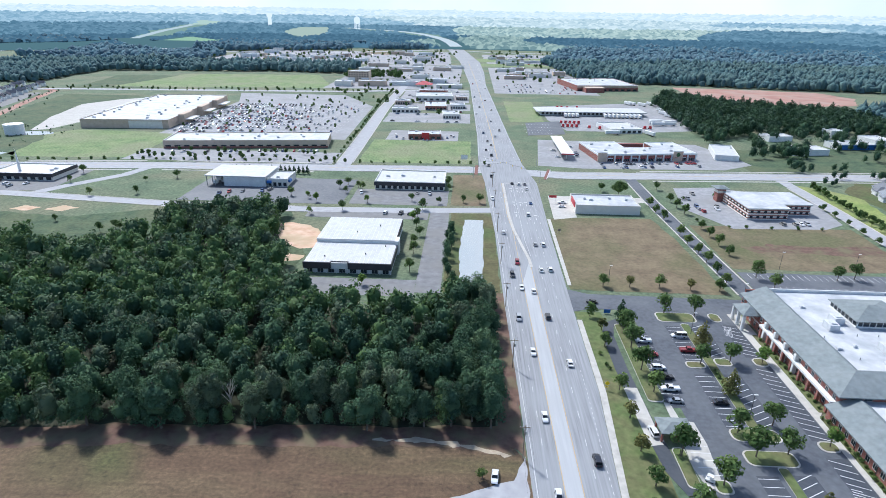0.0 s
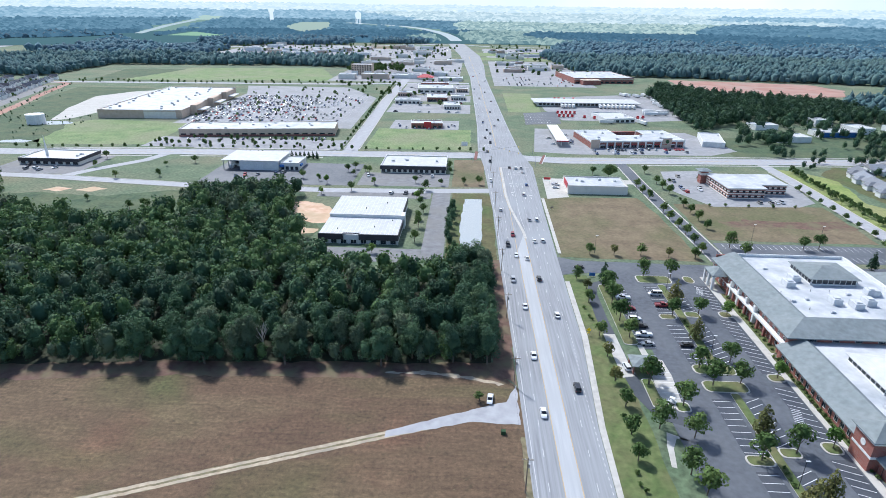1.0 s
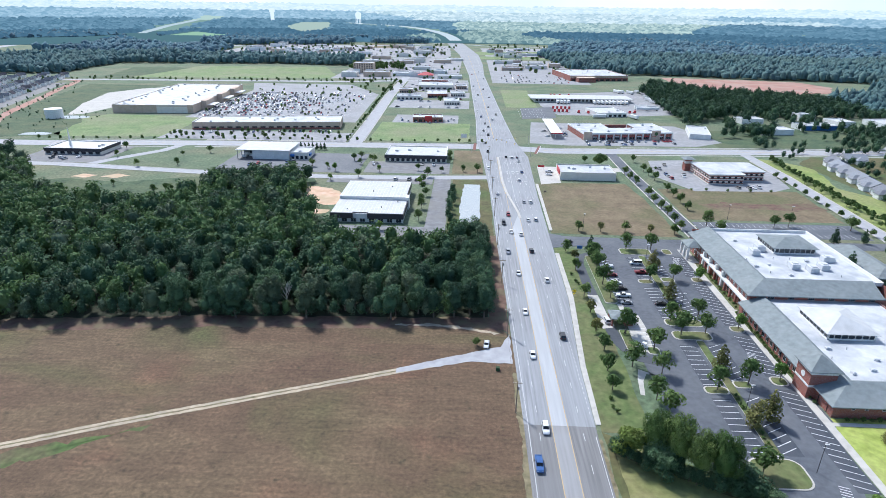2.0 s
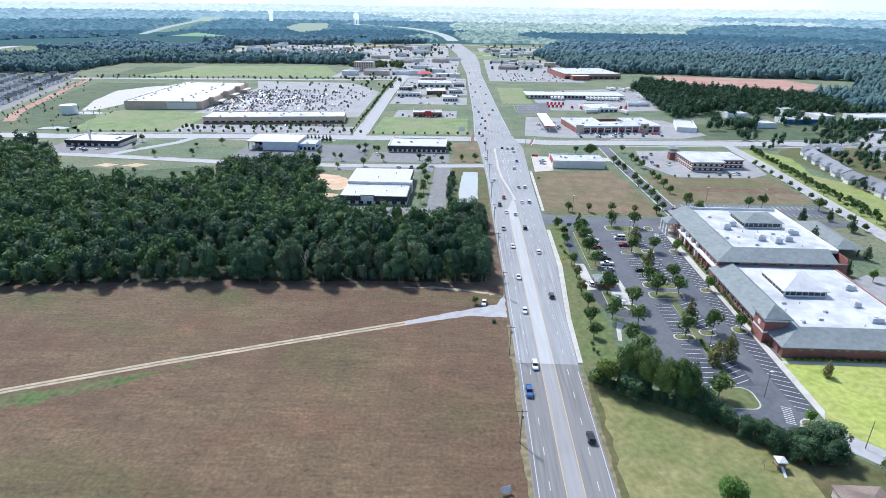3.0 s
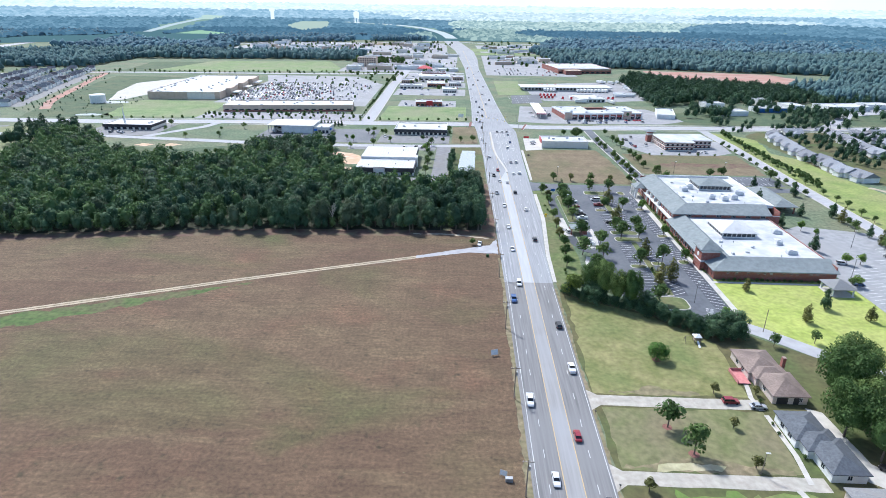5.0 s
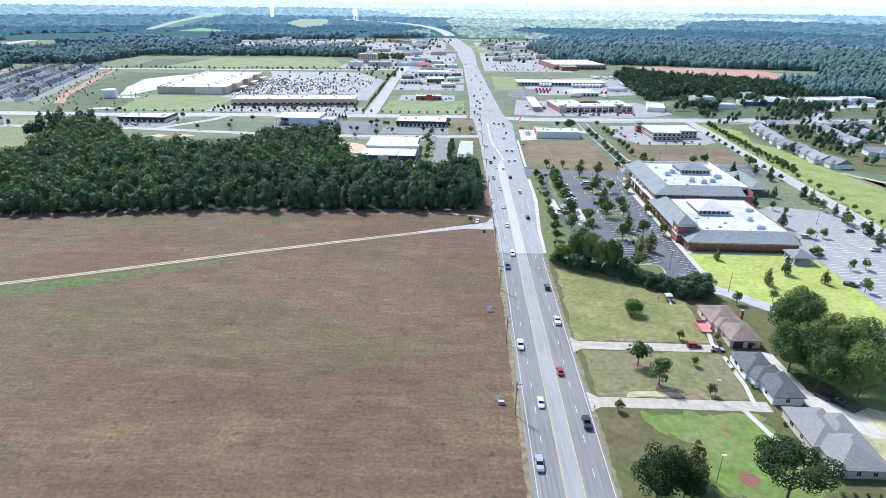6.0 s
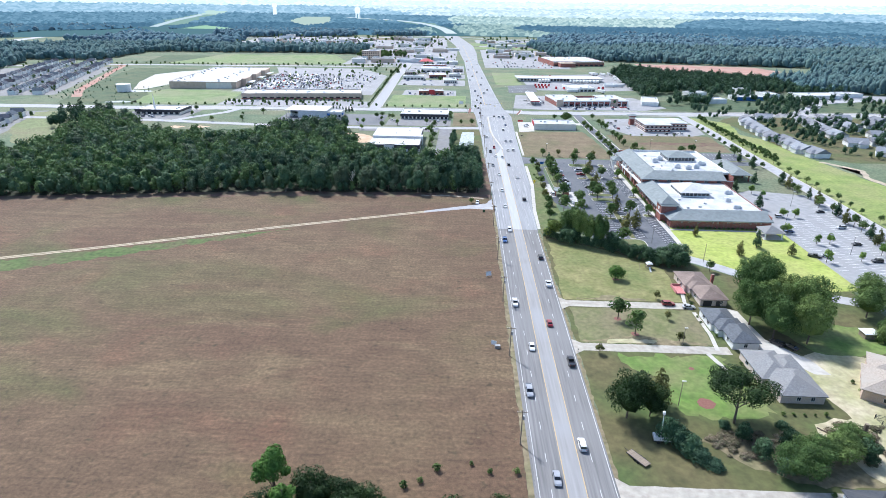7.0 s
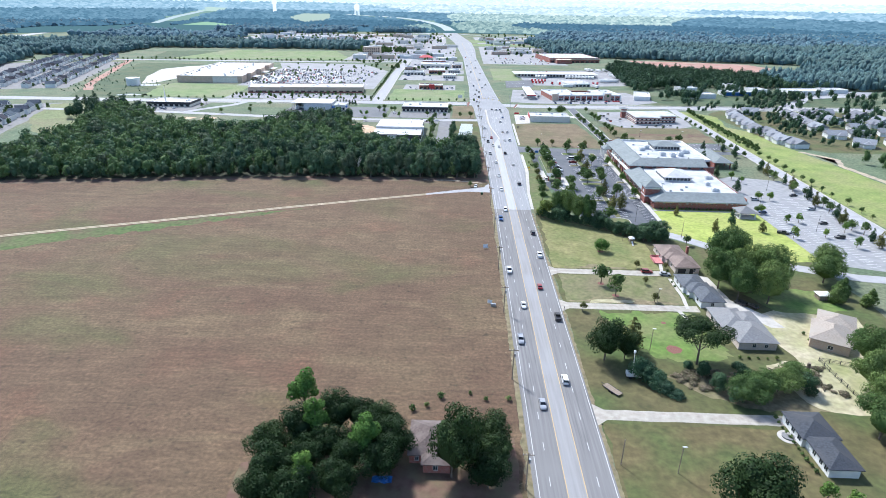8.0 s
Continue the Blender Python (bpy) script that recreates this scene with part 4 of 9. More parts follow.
patch("estate_ground", [(-506, 486), (-606, 790), (-770, 740), (-660, 440)], 0.03, M["yard"], "grey streets and drives between estate houses", 10, 1)
patch("estate_ground_south", [(-392, 212), (-444, 385), (-560, 345), (-510, 175)], 0.03, M["yard"], "grey streets and drives between estate houses", 10, 1)
patch("rough_field", [(-466, 428), (-376, 438), (-392, 446), (-404, 506), (-446, 562), (-494, 692), (-458, 782), (-566, 782), (-547, 692), (-506, 552)], 0.034, M["roughgreen"], "rough dark green field with scrub", 6, 1.5)
patch("rough_field_north", [(-599, 848), (-632, 1022), (-530, 1030), (-556, 872), (-470, 866)], 0.034, M["roughgreen"], "rough dark green field before the woods", 8, 2)
patch("chapel_meadow", [(-358, 232), (-380, 245), (-421, 300), (-451, 377), (-408, 390), (-372, 362), (-348, 290), (-334, 236)], 0.036, M["dryfield"], "yellowish mown meadow beside the wood", 6, 1.2)
patch("workshop_yard", [(186, 446), (400, 452), (470, 500), (480, 590), (350, 560), (190, 522)], 0.034, M["roughgreen"], "rough grass yards round the workshops", 6, 1.5)
patch("rough_clearing", [(-345, 262), (-300, 240), (-228, 228), (-178, 226), (-128, 262), (-110, 236), (-104, 262), (-122, 300), (-130, 326), (-192, 330), (-250, 306), (-290, 312), (-340, 300)], 0.032, M["roughgreen"], "rough uncut grass behind the wood", 6, 1.5)
patch("clay_strip", band([(-472, 474), (-498, 520), (-560, 690), (-604, 815), (-700, 860)], 5), 0.04, M["red"], "strip of bare red clay beside the estate", 6, 1)
# the mown field and its track
patch("mown_field", [(-9.0, -700), (-9.0, 128), (-17, 139), (-38, 137), (-121, 133), (-173, 128), (-305, 109), (-700, 70), (-900, -700)], 0.03, M["soil"], "mown brown field with faint tractor lines", 8, 1.0)
TRACK = [(-11, 120), (-20, 116), (-48, 105.5), (-86, 90.5), (-120, 76.8), (-188, 47.3), (-300, 2), (-500, -78)]
patch("field_track", band(TRACK, 1.45), 0.05, M["verge"], "worn track across the field", 3, 0.3)
for i, off in enumerate((-0.85, 0.85)):
    patch("track_rut_%d" % (i + 1), band([(x - 0.37 * off, y + 0.93 * off) for x, y in TRACK], 0.5), 0.058, M["path"], "pale sandy wheel rut of the track", 1.6, 0.14)
patch("wood_verge", [(-10, 130), (-17, 138), (-18, 228), (-11, 228)], 0.042, M["bare"], "worn brown verge beside the wood", 3, 0.6)
patch("field_entrance", [(-10.4, 112), (-10.4, 131), (-14, 122), (-24, 118), (-48, 107.2), (-48, 104.4), (-24, 112.5)], 0.07, M["street"], "broken grey asphalt field entrance", 2, 0.3)

wisp_rng = np.random.default_rng(31)
n = 150
wx, wy = -12 - 110 * wisp_rng.power(0.7, n)[::-1] * wisp_rng.uniform(0, 1, n), wisp_rng.uniform(-150, 112, n)
wa, wl, ww = wisp_rng.normal(0.28, 0.25, n), wisp_rng.uniform(0.15, 0.7, n), wisp_rng.uniform(0.03, 0.09, n)
ux, uy = np.cos(wa) * wl, np.sin(wa) * wl
nx, ny = -np.sin(wa) * ww, np.cos(wa) * ww
quads = np.stack([np.stack((wx + a * ux + b * nx, wy + a * uy + b * ny, np.full(n, h)), 1) for a, b, h in ((-1, -0.4, 0.045), (0.1, -1, 0.06), (1, 0.3, 0.045), (0, 1, 0.1))], 1)
tagged(new("straw_wisps", numpy_mesh("straw_wisps", quads.reshape(-1, 3), np.arange(4 * n).reshape(-1, 4), M["verge"])), "dull wisps of cut straw scattered over the field", "straw", kind="stuff")
patch("thin_grass_strip", [(-300, -3), (-250, 20), (-190, 43), (-140, 64.5), (-112, 76), (-128, 65), (-165, 45), (-215, 19), (-262, -10), (-300, -24)], 0.036, M["thingrass"], "strip of thin green grass below the track", 3, 1.6)
# east side lawns
patch("verge", [(12, 80), (26, 80), (26, 214), (16, 214), (14.6, 161), (11.6, 112)], 0.03, M["parkgrass"], "green roadside lawn with shrubs", 5, 0.3)
patch("house_lawn", [(10.6, -400), (125, -400), (130, 30), (96, 26), (70, 48), (45, 62), (12, 80)], 0.03, M["lawn"], "large front lawns with dry patches", 6, 0.5)
# Yards grow darker southwards: sun and cloud shade painted as lawn colours.
patch("north_yard", [(12.5, 8), (58, 8), (60, 38), (44, 56), (14, 72)], 0.036, M["sunlawn"], "dry front lawn with sunlight painted in", 4, 0.7)
patch("south_yard", [(12.2, -92.6), (61, -92.6), (61, -125), (96, -160), (96, -390), (12.2, -390)], 0.036, M["brownlawn"], "brown-green front lawn, darkened to paint in shade", 4, 0.7)
patch("middle_yard", [(13.5, -22.8), (58, -22.8), (59, 1.5), (13.5, 1.5)], 0.036, M["olivelawn"], "olive front lawn with thin patches", 4, 0.7)
def verge_strip(name, x, side, y0, y1, wide, label):
    """A ragged strip along the edge of the highway, one quad a metre."""
    bm = bmesh.new()
    rows = []
    for y in range(y0, y1):
        w = wide * (1 + 0.5 * noise.noise((y * 0.06, side, 0)) + 0.45 * noise.noise((y * 0.31, side, 5)) + 0.25 * noise.noise((y * 0.9, side, 9)))
        rows.append([bm.verts.new(p) for p in ((x, y, 0.055), (x + side * w, y, 0.05))])
    for a, b in zip(rows, rows[1:]):
        bm.faces.new((a[0], a[1], b[1], b[0]) if side > 0 else (a[0], b[0], b[1], a[1]))
    tagged(part(name, bm, M["verge"]), label, "ground", kind="structure")


verge_strip("road_verge", 10.25, 1, -390, 78, 1.3, "worn sandy verge beside the highway")
verge_strip("field_verge", -9.25, -1, -390, 108, 1.5, "worn sandy verge between field and highway")
patch("driveway_bare_1", [(17, 8.5), (24, 9.5), (31, 12.5), (37, 10), (44, 9.5), (44, 8), (30, 7.6)], 0.045, M["verge"], "worn bare ground beside the driveway", 1.6, 0.8)
patch("driveway_bare_2", [(14, -22.5), (26, -19), (34, -17.5), (45, -20.5), (56, -21.5), (56, -23.2), (30, -23.3)], 0.043, M["verge"], "worn bare ground beside the driveway", 1.6, 0.8)
patch("sandy_scrape", [(22, -23.4), (30, -22.6), (38, -22.8), (40, -20.8), (30, -20.2), (23, -21)], 0.045, M["straw"], "scraped sandy strip beside the driveway", 2, 0.5)
patch("school_lawn", [(76, 50), (96, 34), (118, 20), (134, 22), (134, 90), (78, 90)], 0.04, M["green"], "bright school lawn with sunlight painted in", 6, 0.2)
patch("dry_lot", [(17.5, 234), (84, 233), (82, 300), (78, 331), (25, 328), (19, 326)], 0.03, M["dry"], "dry brown empty lot", 5, 0.5)
patch("dry_lot_far", [(97, 262), (182, 262), (186, 322), (97, 322)], 0.03, M["dry"], "dry brown empty lot", 5, 0.5)
patch("green_corridor", [(199, 414), (197, 345), (194, 215), (192, 120), (188, -300), (262, -300), (252, 60), (244, 160), (236, 240), (230, 262), (231, 312), (218, 332), (229, 382), (217, 402)], 0.03, M["corridor"], "green mown utility corridor", 6, 1.0)
patch("housing_ground", [(231, 312), (231, 262), (258, 236), (330, 236), (392, 330), (392, 425), (248, 425), (226, 398)], 0.028, M["lawn"], "rough lawns and yards between terraced houses", 8, 1.5)
patch("corridor_path", band([(236, 238), (252, 214), (244, 196), (250, 150), (262, 90), (268, 0)], 2.2), 0.05, M["path"], "sandy footpath along the corridor", 3, 0.6)
patch("branch_road", band([(330, 452), (342, 466), (372, 500), (392, 530), (470, 560)], 7), 0.06, M["street"], "pale branch street", category="road")
patch("far_yard", [(380, 545), (480, 545), (520, 600), (400, 610)], 0.05, M["oldlot"], "pale paved yard by the long shed", 8, 1, "pavement")

# west commercial ground
patch("pond_bank", rect(-37, -12.6, 226, 331), 0.03, M["lawn"], "grassy bank round the pond", 5, 0.4)
patch("pond", [(-30, 238), (-20, 234), (-19, 280), (-18.5, 320), (-29, 320), (-30, 300), (-31, 268)], 0.06, M["water"], "still pond reflecting the sky", 4, 0.4, "water")
patch("sand_strip", [(-127, 259), (-114, 264), (-105, 262), (-106, 256), (-124, 251)], 0.04, M["sand"], "bare orange sand strip beside the warehouse", 3, 1.2)
patch("sand_yard", [(-136, 303), (-124, 308), (-113, 304), (-103, 291), (-101, 273), (-110, 270), (-121, 275), (-127, 288)], 0.04, M["sand"], "bare orange sand beside the warehouse", 4, 1.2)
patch("track_sand_1", [(-292, 316), (-280, 314), (-276, 321), (-288, 323)], 0.04, M["sand"], "bare sandy patch in the rough grass", 2, 0.8)
patch("track_sand_2", [(-272, 317), (-260, 315), (-254, 322), (-266, 325)], 0.04, M["sand"], "bare sandy patch in the rough grass", 2, 0.8)
patch("drive_lane", rect(-49, -38, 226, 334), 0.06, M["yard"], "old grey drive beside the pond", 6, 0.1)
patch("warehouse_yard", [(-120, 318), (-50, 318), (-50, 330), (-120, 328)], 0.05, M["yard"], "old asphalt yard behind the warehouse", 5, 0.2)
patch("warehouse_front", rect(-100, -49, 222, 238), 0.05, M["yard"], "old asphalt in front of the warehouse", 5, 0.2)
patch("depot_yard", rect(-206, -104, 342, 398), 0.05, M["lot"], "grey yard of the depot", 6, 0.3)
patch("shop_yard", rect(-100, -40, 344, 376), 0.05, M["yard"], "grey parking in front of the long shop", 6, 0.2)
patch("corner_lawn", rect(-38, -16, 346, 418), 0.03, M["dry"], "dry corner lawn by the junction", 5, 0.4)
patch("office_yard", rect(-360, -296, 352, 404), 0.05, M["yard"], "dark car park of the low office", 6, 0.3)
patch("outparcel_lawn", rect(-114, -26, 450, 536), 0.03, M["meadow"], "green lawn of an empty corner plot", 5, 0.5)
patch("store_lawn", [(-390, 438), (-290, 446), (-300, 545), (-400, 548), (-440, 500)], 0.03, M["meadow"], "green lawn beside the superstore", 5, 0.6)
patch("store_car_park", [(-318, 540), (-140, 530), (-146, 730), (-200, 828), (-346, 828), (-320, 750)], 0.05, M["oldlot"], "huge grey store car park", category="pavement")
patch("strip_car_park", rect(-296, -132, 440, 478), 0.05, M["oldlot"], "grey car park before the brick store", category="pavement")
patch("far_meadow", [(-560, 870), (-235, 905), (-300, 1090), (-530, 1060)], 0.03, M["meadow"], "flat green meadow before the woods", 12, 2)
for i, (x0, x1, y0, y1) in enumerate([(-104, -38, 536, 582), (-120, -27, 628, 690), (-122, -27, 712, 764), (-122, -29, 778, 884)]):
    patch("restaurant_lot_%d" % (i + 1), rect(x0, x1, y0, y1), 0.045, M["oldlot"], "grey car park of a roadside restaurant", 8, 0.3, "pavement")
patch("far_lots_west", rect(-250, -46, 905, 1330), 0.045, M["oldlot"], "distant paved retail plots", 10, 0.5, "pavement")
patch("far_lots_east", rect(8, 160, 880, 1300), 0.045, M["oldlot"], "distant paved retail plots", 10, 0.5, "pavement")
patch("far_lots_beyond", [(-640, 1330), (-70, 1340), (-90, 1780), (-300, 1760), (-640, 1740)], 0.045, M["oldlot"], "distant paved retail plots", 14, 2, "pavement")
patch("far_lots_beyond_east", [(10, 1330), (180, 1380), (190, 1720), (0, 1700)], 0.045, M["oldlot"], "distant paved retail plots", 14, 2, "pavement")
patch("terminal_lawn", rect(16, 53, 645, 800), 0.03, M["meadow"], "green lawn by the truck terminal", 6, 0.4)
patch("terminal_yard", [(58, 662), (70, 600), (150, 600), (216, 618), (224, 800), (170, 800), (58, 760)], 0.05, M["oldlot"], "grey truck yard", 8, 0.3, "pavement")
patch("terminal_cars", [(29, 571), (66, 581), (70, 655), (32, 640)], 0.06, M["lot"], "dark fenced car park", category="pavement")
patch("plaza_lot", [(26, 452), (60, 446), (168, 452), (196, 470), (192, 500), (178, 545), (36, 552)], 0.05, M["oldlot"], "grey shopping plaza car park", category="pavement")
patch("pharmacy_lot", [(22, 325), (36, 330), (36, 362), (88, 362), (88, 372), (24, 372)], 0.055, M["concrete"], "pale concrete forecourt", category="pavement")
patch("office_lot", [(104, 352), (120, 318), (172, 321), (186, 330), (192, 372), (178, 384), (140, 402), (112, 398)], 0.05, M["oldlot"], "grey office car park", category="pavement")
patch("red_clay_site", [(293, 887), (407, 806), (488, 828), (530, 900), (506, 966), (420, 987), (301, 1004)], 0.03, M["red"], "graded red clay building site", 12, 3)

patch("loading_apron", [(-440, 538), (-470, 610), (-492, 700), (-470, 745), (-430, 775), (-400, 770), (-408, 640), (-422, 590), (-428, 548)], 0.05, M["concrete"], "pale concrete loading apron", 8, 0.5, "pavement")
patch("retention_pond", [(-428 + 18 * math.cos(k * 0.4), 527 + 9 * math.sin(k * 0.4)) for k in range(16)], 0.05, M["water"], "small retention pond reflecting the sky", category="water")
patch("roadside_pond", [(-420, 440), (-396, 442), (-395, 450), (-408, 453), (-419, 449)], 0.05, M["water"], "small roadside pond reflecting the sky", category="water")
# entrance drive, car parks of the school
patch("entrance_drive", [(15.6, 214), (22, 216.5), (40, 217), (95, 217), (170, 222), (186, 222), (186, 232), (95, 229), (24, 230), (15.6, 234)], 0.07, M["lot"], "dark asphalt entrance drive", category="road")
patch("school_car_park", [(33, 84), (41, 60), (56, 55), (68, 50), (79, 88), (79, 217), (38, 217), (38, 130), (33, 118)], 0.06, M["lot"], "dark asphalt car park with white bays", category="pavement")
patch("drive_through_lane", band([(36, 210), (27, 204), (25.2, 196), (25, 175), (26, 146), (27.5, 128), (31, 118.5), (39, 115.5)], 2.1), 0.075, M["baydark"], "dark curving drive-through lane", category="road")
patch("rear_car_park", [(134, 20), (182, 5), (185, 60), (187, 150), (150, 160), (134, 150)], 0.05, M["rearlot"], "grey rear car park with white bays", category="pavement")
patch("north_car_park", rect(97, 182, 236, 258), 0.06, M["lot"], "dark asphalt car park with white bays", category="pavement")

# driveways
for n, y, x1, w in (("driveway_1", 4.5, 60, 2.4), ("driveway_2", -26, 62, 2.3), ("driveway_3", -89, 72, 2.2)):
    patch(n, [(10.4, y - w - 2.5), (13.5, y - w), (x1, y - w), (x1, y + w), (13.5, y + w), (10.4, y + w + 2.5)], 0.06, M["drive"], "pale concrete driveway", 3, 0.15, "driveway")

# sidewalk along the wide part of the highway
patch("sidewalk", strip([(83, 10.9, 12.4), (112, 11.5, 13.3), (161, 15.1, 17.2), (206, 15.7, 17.6), (207, 15.7, 17.6)]), 0.2, M["concrete"], "pale concrete kerb and sidewalk", category="pavement")
patch("sidewalk_far", strip([(238, 16.8, 18.4), (325, 18.2, 20)]), 0.2, M["concrete"], "pale concrete kerb and sidewalk", category="pavement")


# ---- woods ----
def inside(p, poly):
    x, y = p
    hit = False
    for (x0, y0), (x1, y1) in zip(poly, poly[1:] + poly[:1]):
        if (y0 > y) != (y1 > y) and x < (x1 - x0) * (y - y0) / (y1 - y0) + x0:
            hit = not hit
    return hit


def scatter(poly, gap, seed):
    """Places spread over an outline with a least distance, on a jittered grid."""
    rnd = random.Random(seed)
    xs, ys = [p[0] for p in poly], [p[1] for p in poly]
    out = []
    y = min(ys)
    while y < max(ys):
        x = min(xs) + rnd.uniform(0, gap)
        while x < max(xs):
            p = (x + rnd.uniform(-0.38, 0.38) * gap, y + rnd.uniform(-0.38, 0.38) * gap)
            if inside(p, poly):
                out.append(p)
            x += gap
        y += gap * 0.87
    return out


HIGHWAY = [(-1150, 1250), (-1209, 1410), (-1250, 1595), (-1257, 1843), (-1208, 2143), (-1300, 2512), (-1352, 2918), (-1420, 3200)]
RAMP = [(-1208, 2143), (-1050, 1910), (-906, 1726), (-789, 1653), (-670, 1640), (-520, 1600), (-250, 1790), (-110, 1900)]
OPEN = [[(-1080, 1990), (-1110, 2300), (-880, 2090), (-840, 2010), (-820, 1720), (-930, 1720)], [(-847, 2634), (-872, 3012), (-729, 3060), (-616, 2562), (-650, 2200)], [(-1400, 1480), (-1262, 1560), (-1262, 1900), (-1420, 1800)], [(-1330, 1180), (-1275, 1600), (-1262, 1900), (-1150, 1900), (-1070, 1640), (-1010, 1440), (-1020, 1180)]]


def cleared(x, y):
    """Whether a spot lies on the far highway, its ramp or a clearing. Margins are widened towards the camera so the
    roads show.
    """
    p = Vector((x, y))
    for line, half, verge in ((HIGHWAY, 26, 105), (RAMP, 30, 85)):
        for a, b in zip(line, line[1:]):
            a, b = Vector(a), Vector(b)
            f = max(0, min(1, (p - a).dot(b - a) / (b - a).length_squared))
            q = a + (b - a) * f
            if (q - p).length < (verge if p.length < q.length else half):
                return True
    return any(inside((x, y), q) for q in OPEN)


FOREST = [(-18, 141), (-38, 139), (-67, 138), (-121, 135), (-173, 130), (-305, 111), (-520, 70), (-520, 112), (-400, 138), (-345, 166), (-338, 229), (-352, 282), (-376, 350), (-340, 338), (-318, 310), (-292, 281), (-262, 265), (-222, 256), (-200, 258), (-188, 280), (-192, 314), (-138, 318), (-116, 262), (-102, 224), (-60, 206), (-36, 208), (-34, 224), (-20, 222)]
spots = scatter(FOREST, 7.0, 5)
spots.sort(key=lambda p: min(p[1] - np.interp(p[0], [-305, -121, -18], [111, 135, 141]), (-16 - p[0]) * 1.2) + max(0, -p[0] - 110) * 0.6)
MIX = ("forest", "forestdeep", "forestdeep", "forest", "forestpale", "forest", "forestdeep", "forestlime", "forestlime")
for x, y in spots[:60]:
    tree(random.choice(MIX[:7]), x, y, random.uniform(0.85, 1.15), "dense green broadleaf tree at the woodland edge", "woodland edge trees")
for x, y in spots[60:]:
    # Brighter foliage at the back and left paints in light on the canopy.
    if y > 185 or x < -190:
        far_tree(random.choice(("clumplime", "clump", "clumplime", "clump", "clumppale", "clumplime")), x, y, random.uniform(0.7, 1.2))
    else:
        far_tree("in" + random.choice(MIX), x, y, random.uniform(0.7, 1.15))
empty_bag("inner_wood", "dense mixed canopy of the inner woodland")
patch("woodland_floor", FOREST, 0.045, M["litter"], "leaf litter under the trees, shade painted in dark", 6, 0.8)
EDGE = [(-17, 221), (-17.5, 141), (-38, 139), (-67, 138), (-121, 135), (-173, 130), (-305, 111), (-430, 88)]
edge_rnd = random.Random(12)
for (x0, y0), (x1, y1) in zip(EDGE, EDGE[1:]):
    n = max(2, int(math.hypot(x1 - x0, y1 - y0) / 4.5))
    for k in range(n):
        f = (k + edge_rnd.uniform(0.1, 0.9)) / n
        far_tree("in" + edge_rnd.choice(MIX), x0 + (x1 - x0) * f + edge_rnd.uniform(-1, 0.6), y0 + (y1 - y0) * f + edge_rnd.uniform(0.6, 2.8), edge_rnd.uniform(0.45, 0.75))
empty_bag("edge_scrub", "dense green scrub along the woodland edge")
patch("field_margin", [(-13, 131), (-17, 143), (-38, 141), (-121, 137), (-173, 132), (-305, 113), (-305, 104), (-173, 123), (-121, 128.5), (-38, 133)], 0.048, M["bare"], "scuffed brown margin between field and wood", 4, 0.9)
patch("margin_scrape", [(-14, 131), (-24, 134.6), (-38, 136.4), (-52, 135.2), (-52, 134.6), (-38, 134.8), (-24, 132.6), (-16, 130)], 0.053, M["path"], "thin sandy scrape along the field margin", 1.6, 0.7)


def lumps(rng, places, sprays, size, rise=None, level=1):
    """Crowns for a far wood: an uneven core and loose leaf sprays for each place (x, y, radius, height)."""
    bm = bmesh.new()
    bmesh.ops.create_icosphere(bm, subdivisions=level, radius=1)
    tv = np.array([v.co[:] for v in bm.verts])
    tf = np.array([[v.index for v in f.verts] for f in bm.faces if sum(v.co.z for v in f.verts) > -1.0])
    bm.free()
    P = np.array(places)
    n = len(P)
    base = np.zeros(n) if rise is None else np.array([rise(x, y) for x, y in P[:, :2]])
    r, h = P[:, 2], P[:, 3]
    jit = 1 + rng.uniform(-0.42, 0.36, (n, len(tv), 1))
    v = tv[None] * jit * np.stack((r, r, h * 0.58), 1)[:, None] + np.stack((P[:, 0], P[:, 1], base + h * 0.45), 1)[:, None]
    f = tf[None] + (np.arange(n) * len(tv))[:, None, None]
    V, F = v.reshape(-1, 3), f.reshape(-1, 3)
    if sprays:
        d = rng.normal(size=(n, sprays, 3))
        d[:, :, 2] = np.abs(d[:, :, 2]) * 0.9 - 0.15
        d /= np.linalg.norm(d, axis=2)[:, :, None]
        c = np.stack((P[:, 0], P[:, 1], base + h * 0.48), 1)[:, None] + d * np.stack((r * 1.05, r * 1.05, h * 0.56), 1)[:, None]
        u = np.cross(d + rng.normal(size=d.shape) * 0.5, rng.normal(size=d.shape))
        u /= np.linalg.norm(u, axis=2)[:, :, None]
        w = np.cross(d, u)
        sz = size * rng.uniform(0.6, 1.3, (n, sprays, 1))
        q = np.stack((c - u * sz, c + u * sz * 0.8 - w * sz * 0.5, c + w * sz + d * sz * 0.5), 2).reshape(-1, 3)
        F = np.vstack((F, np.arange(len(q)).reshape(-1, 3) + len(V)))
        V = np.vstack((V, q))
    return V, F


def far_woods(name, polys, mat, label, seed):
    rng = np.random.default_rng(seed)
    Vs, Fs, k = [], [], 0
    for poly, gap, sprays, size, level in polys:
        places = [(x, y, gap * rng.uniform(0.44, 0.7), rng.uniform(7.5, 18) * (1 + 0.35 * noise.noise((x * 0.008, y * 0.008, 0)))) for x, y in scatter(poly, gap, seed) if not cleared(x, y)]
        v, f = lumps(rng, places, sprays, size, None, level)
        Vs.append(v)
        Fs.append(f + k)
        k += len(v)
    me = numpy_mesh(name, np.vstack(Vs), np.vstack(Fs), mat)
    me.shade_smooth()
    return tagged(new(name, me), label, "woods", kind="stuff")


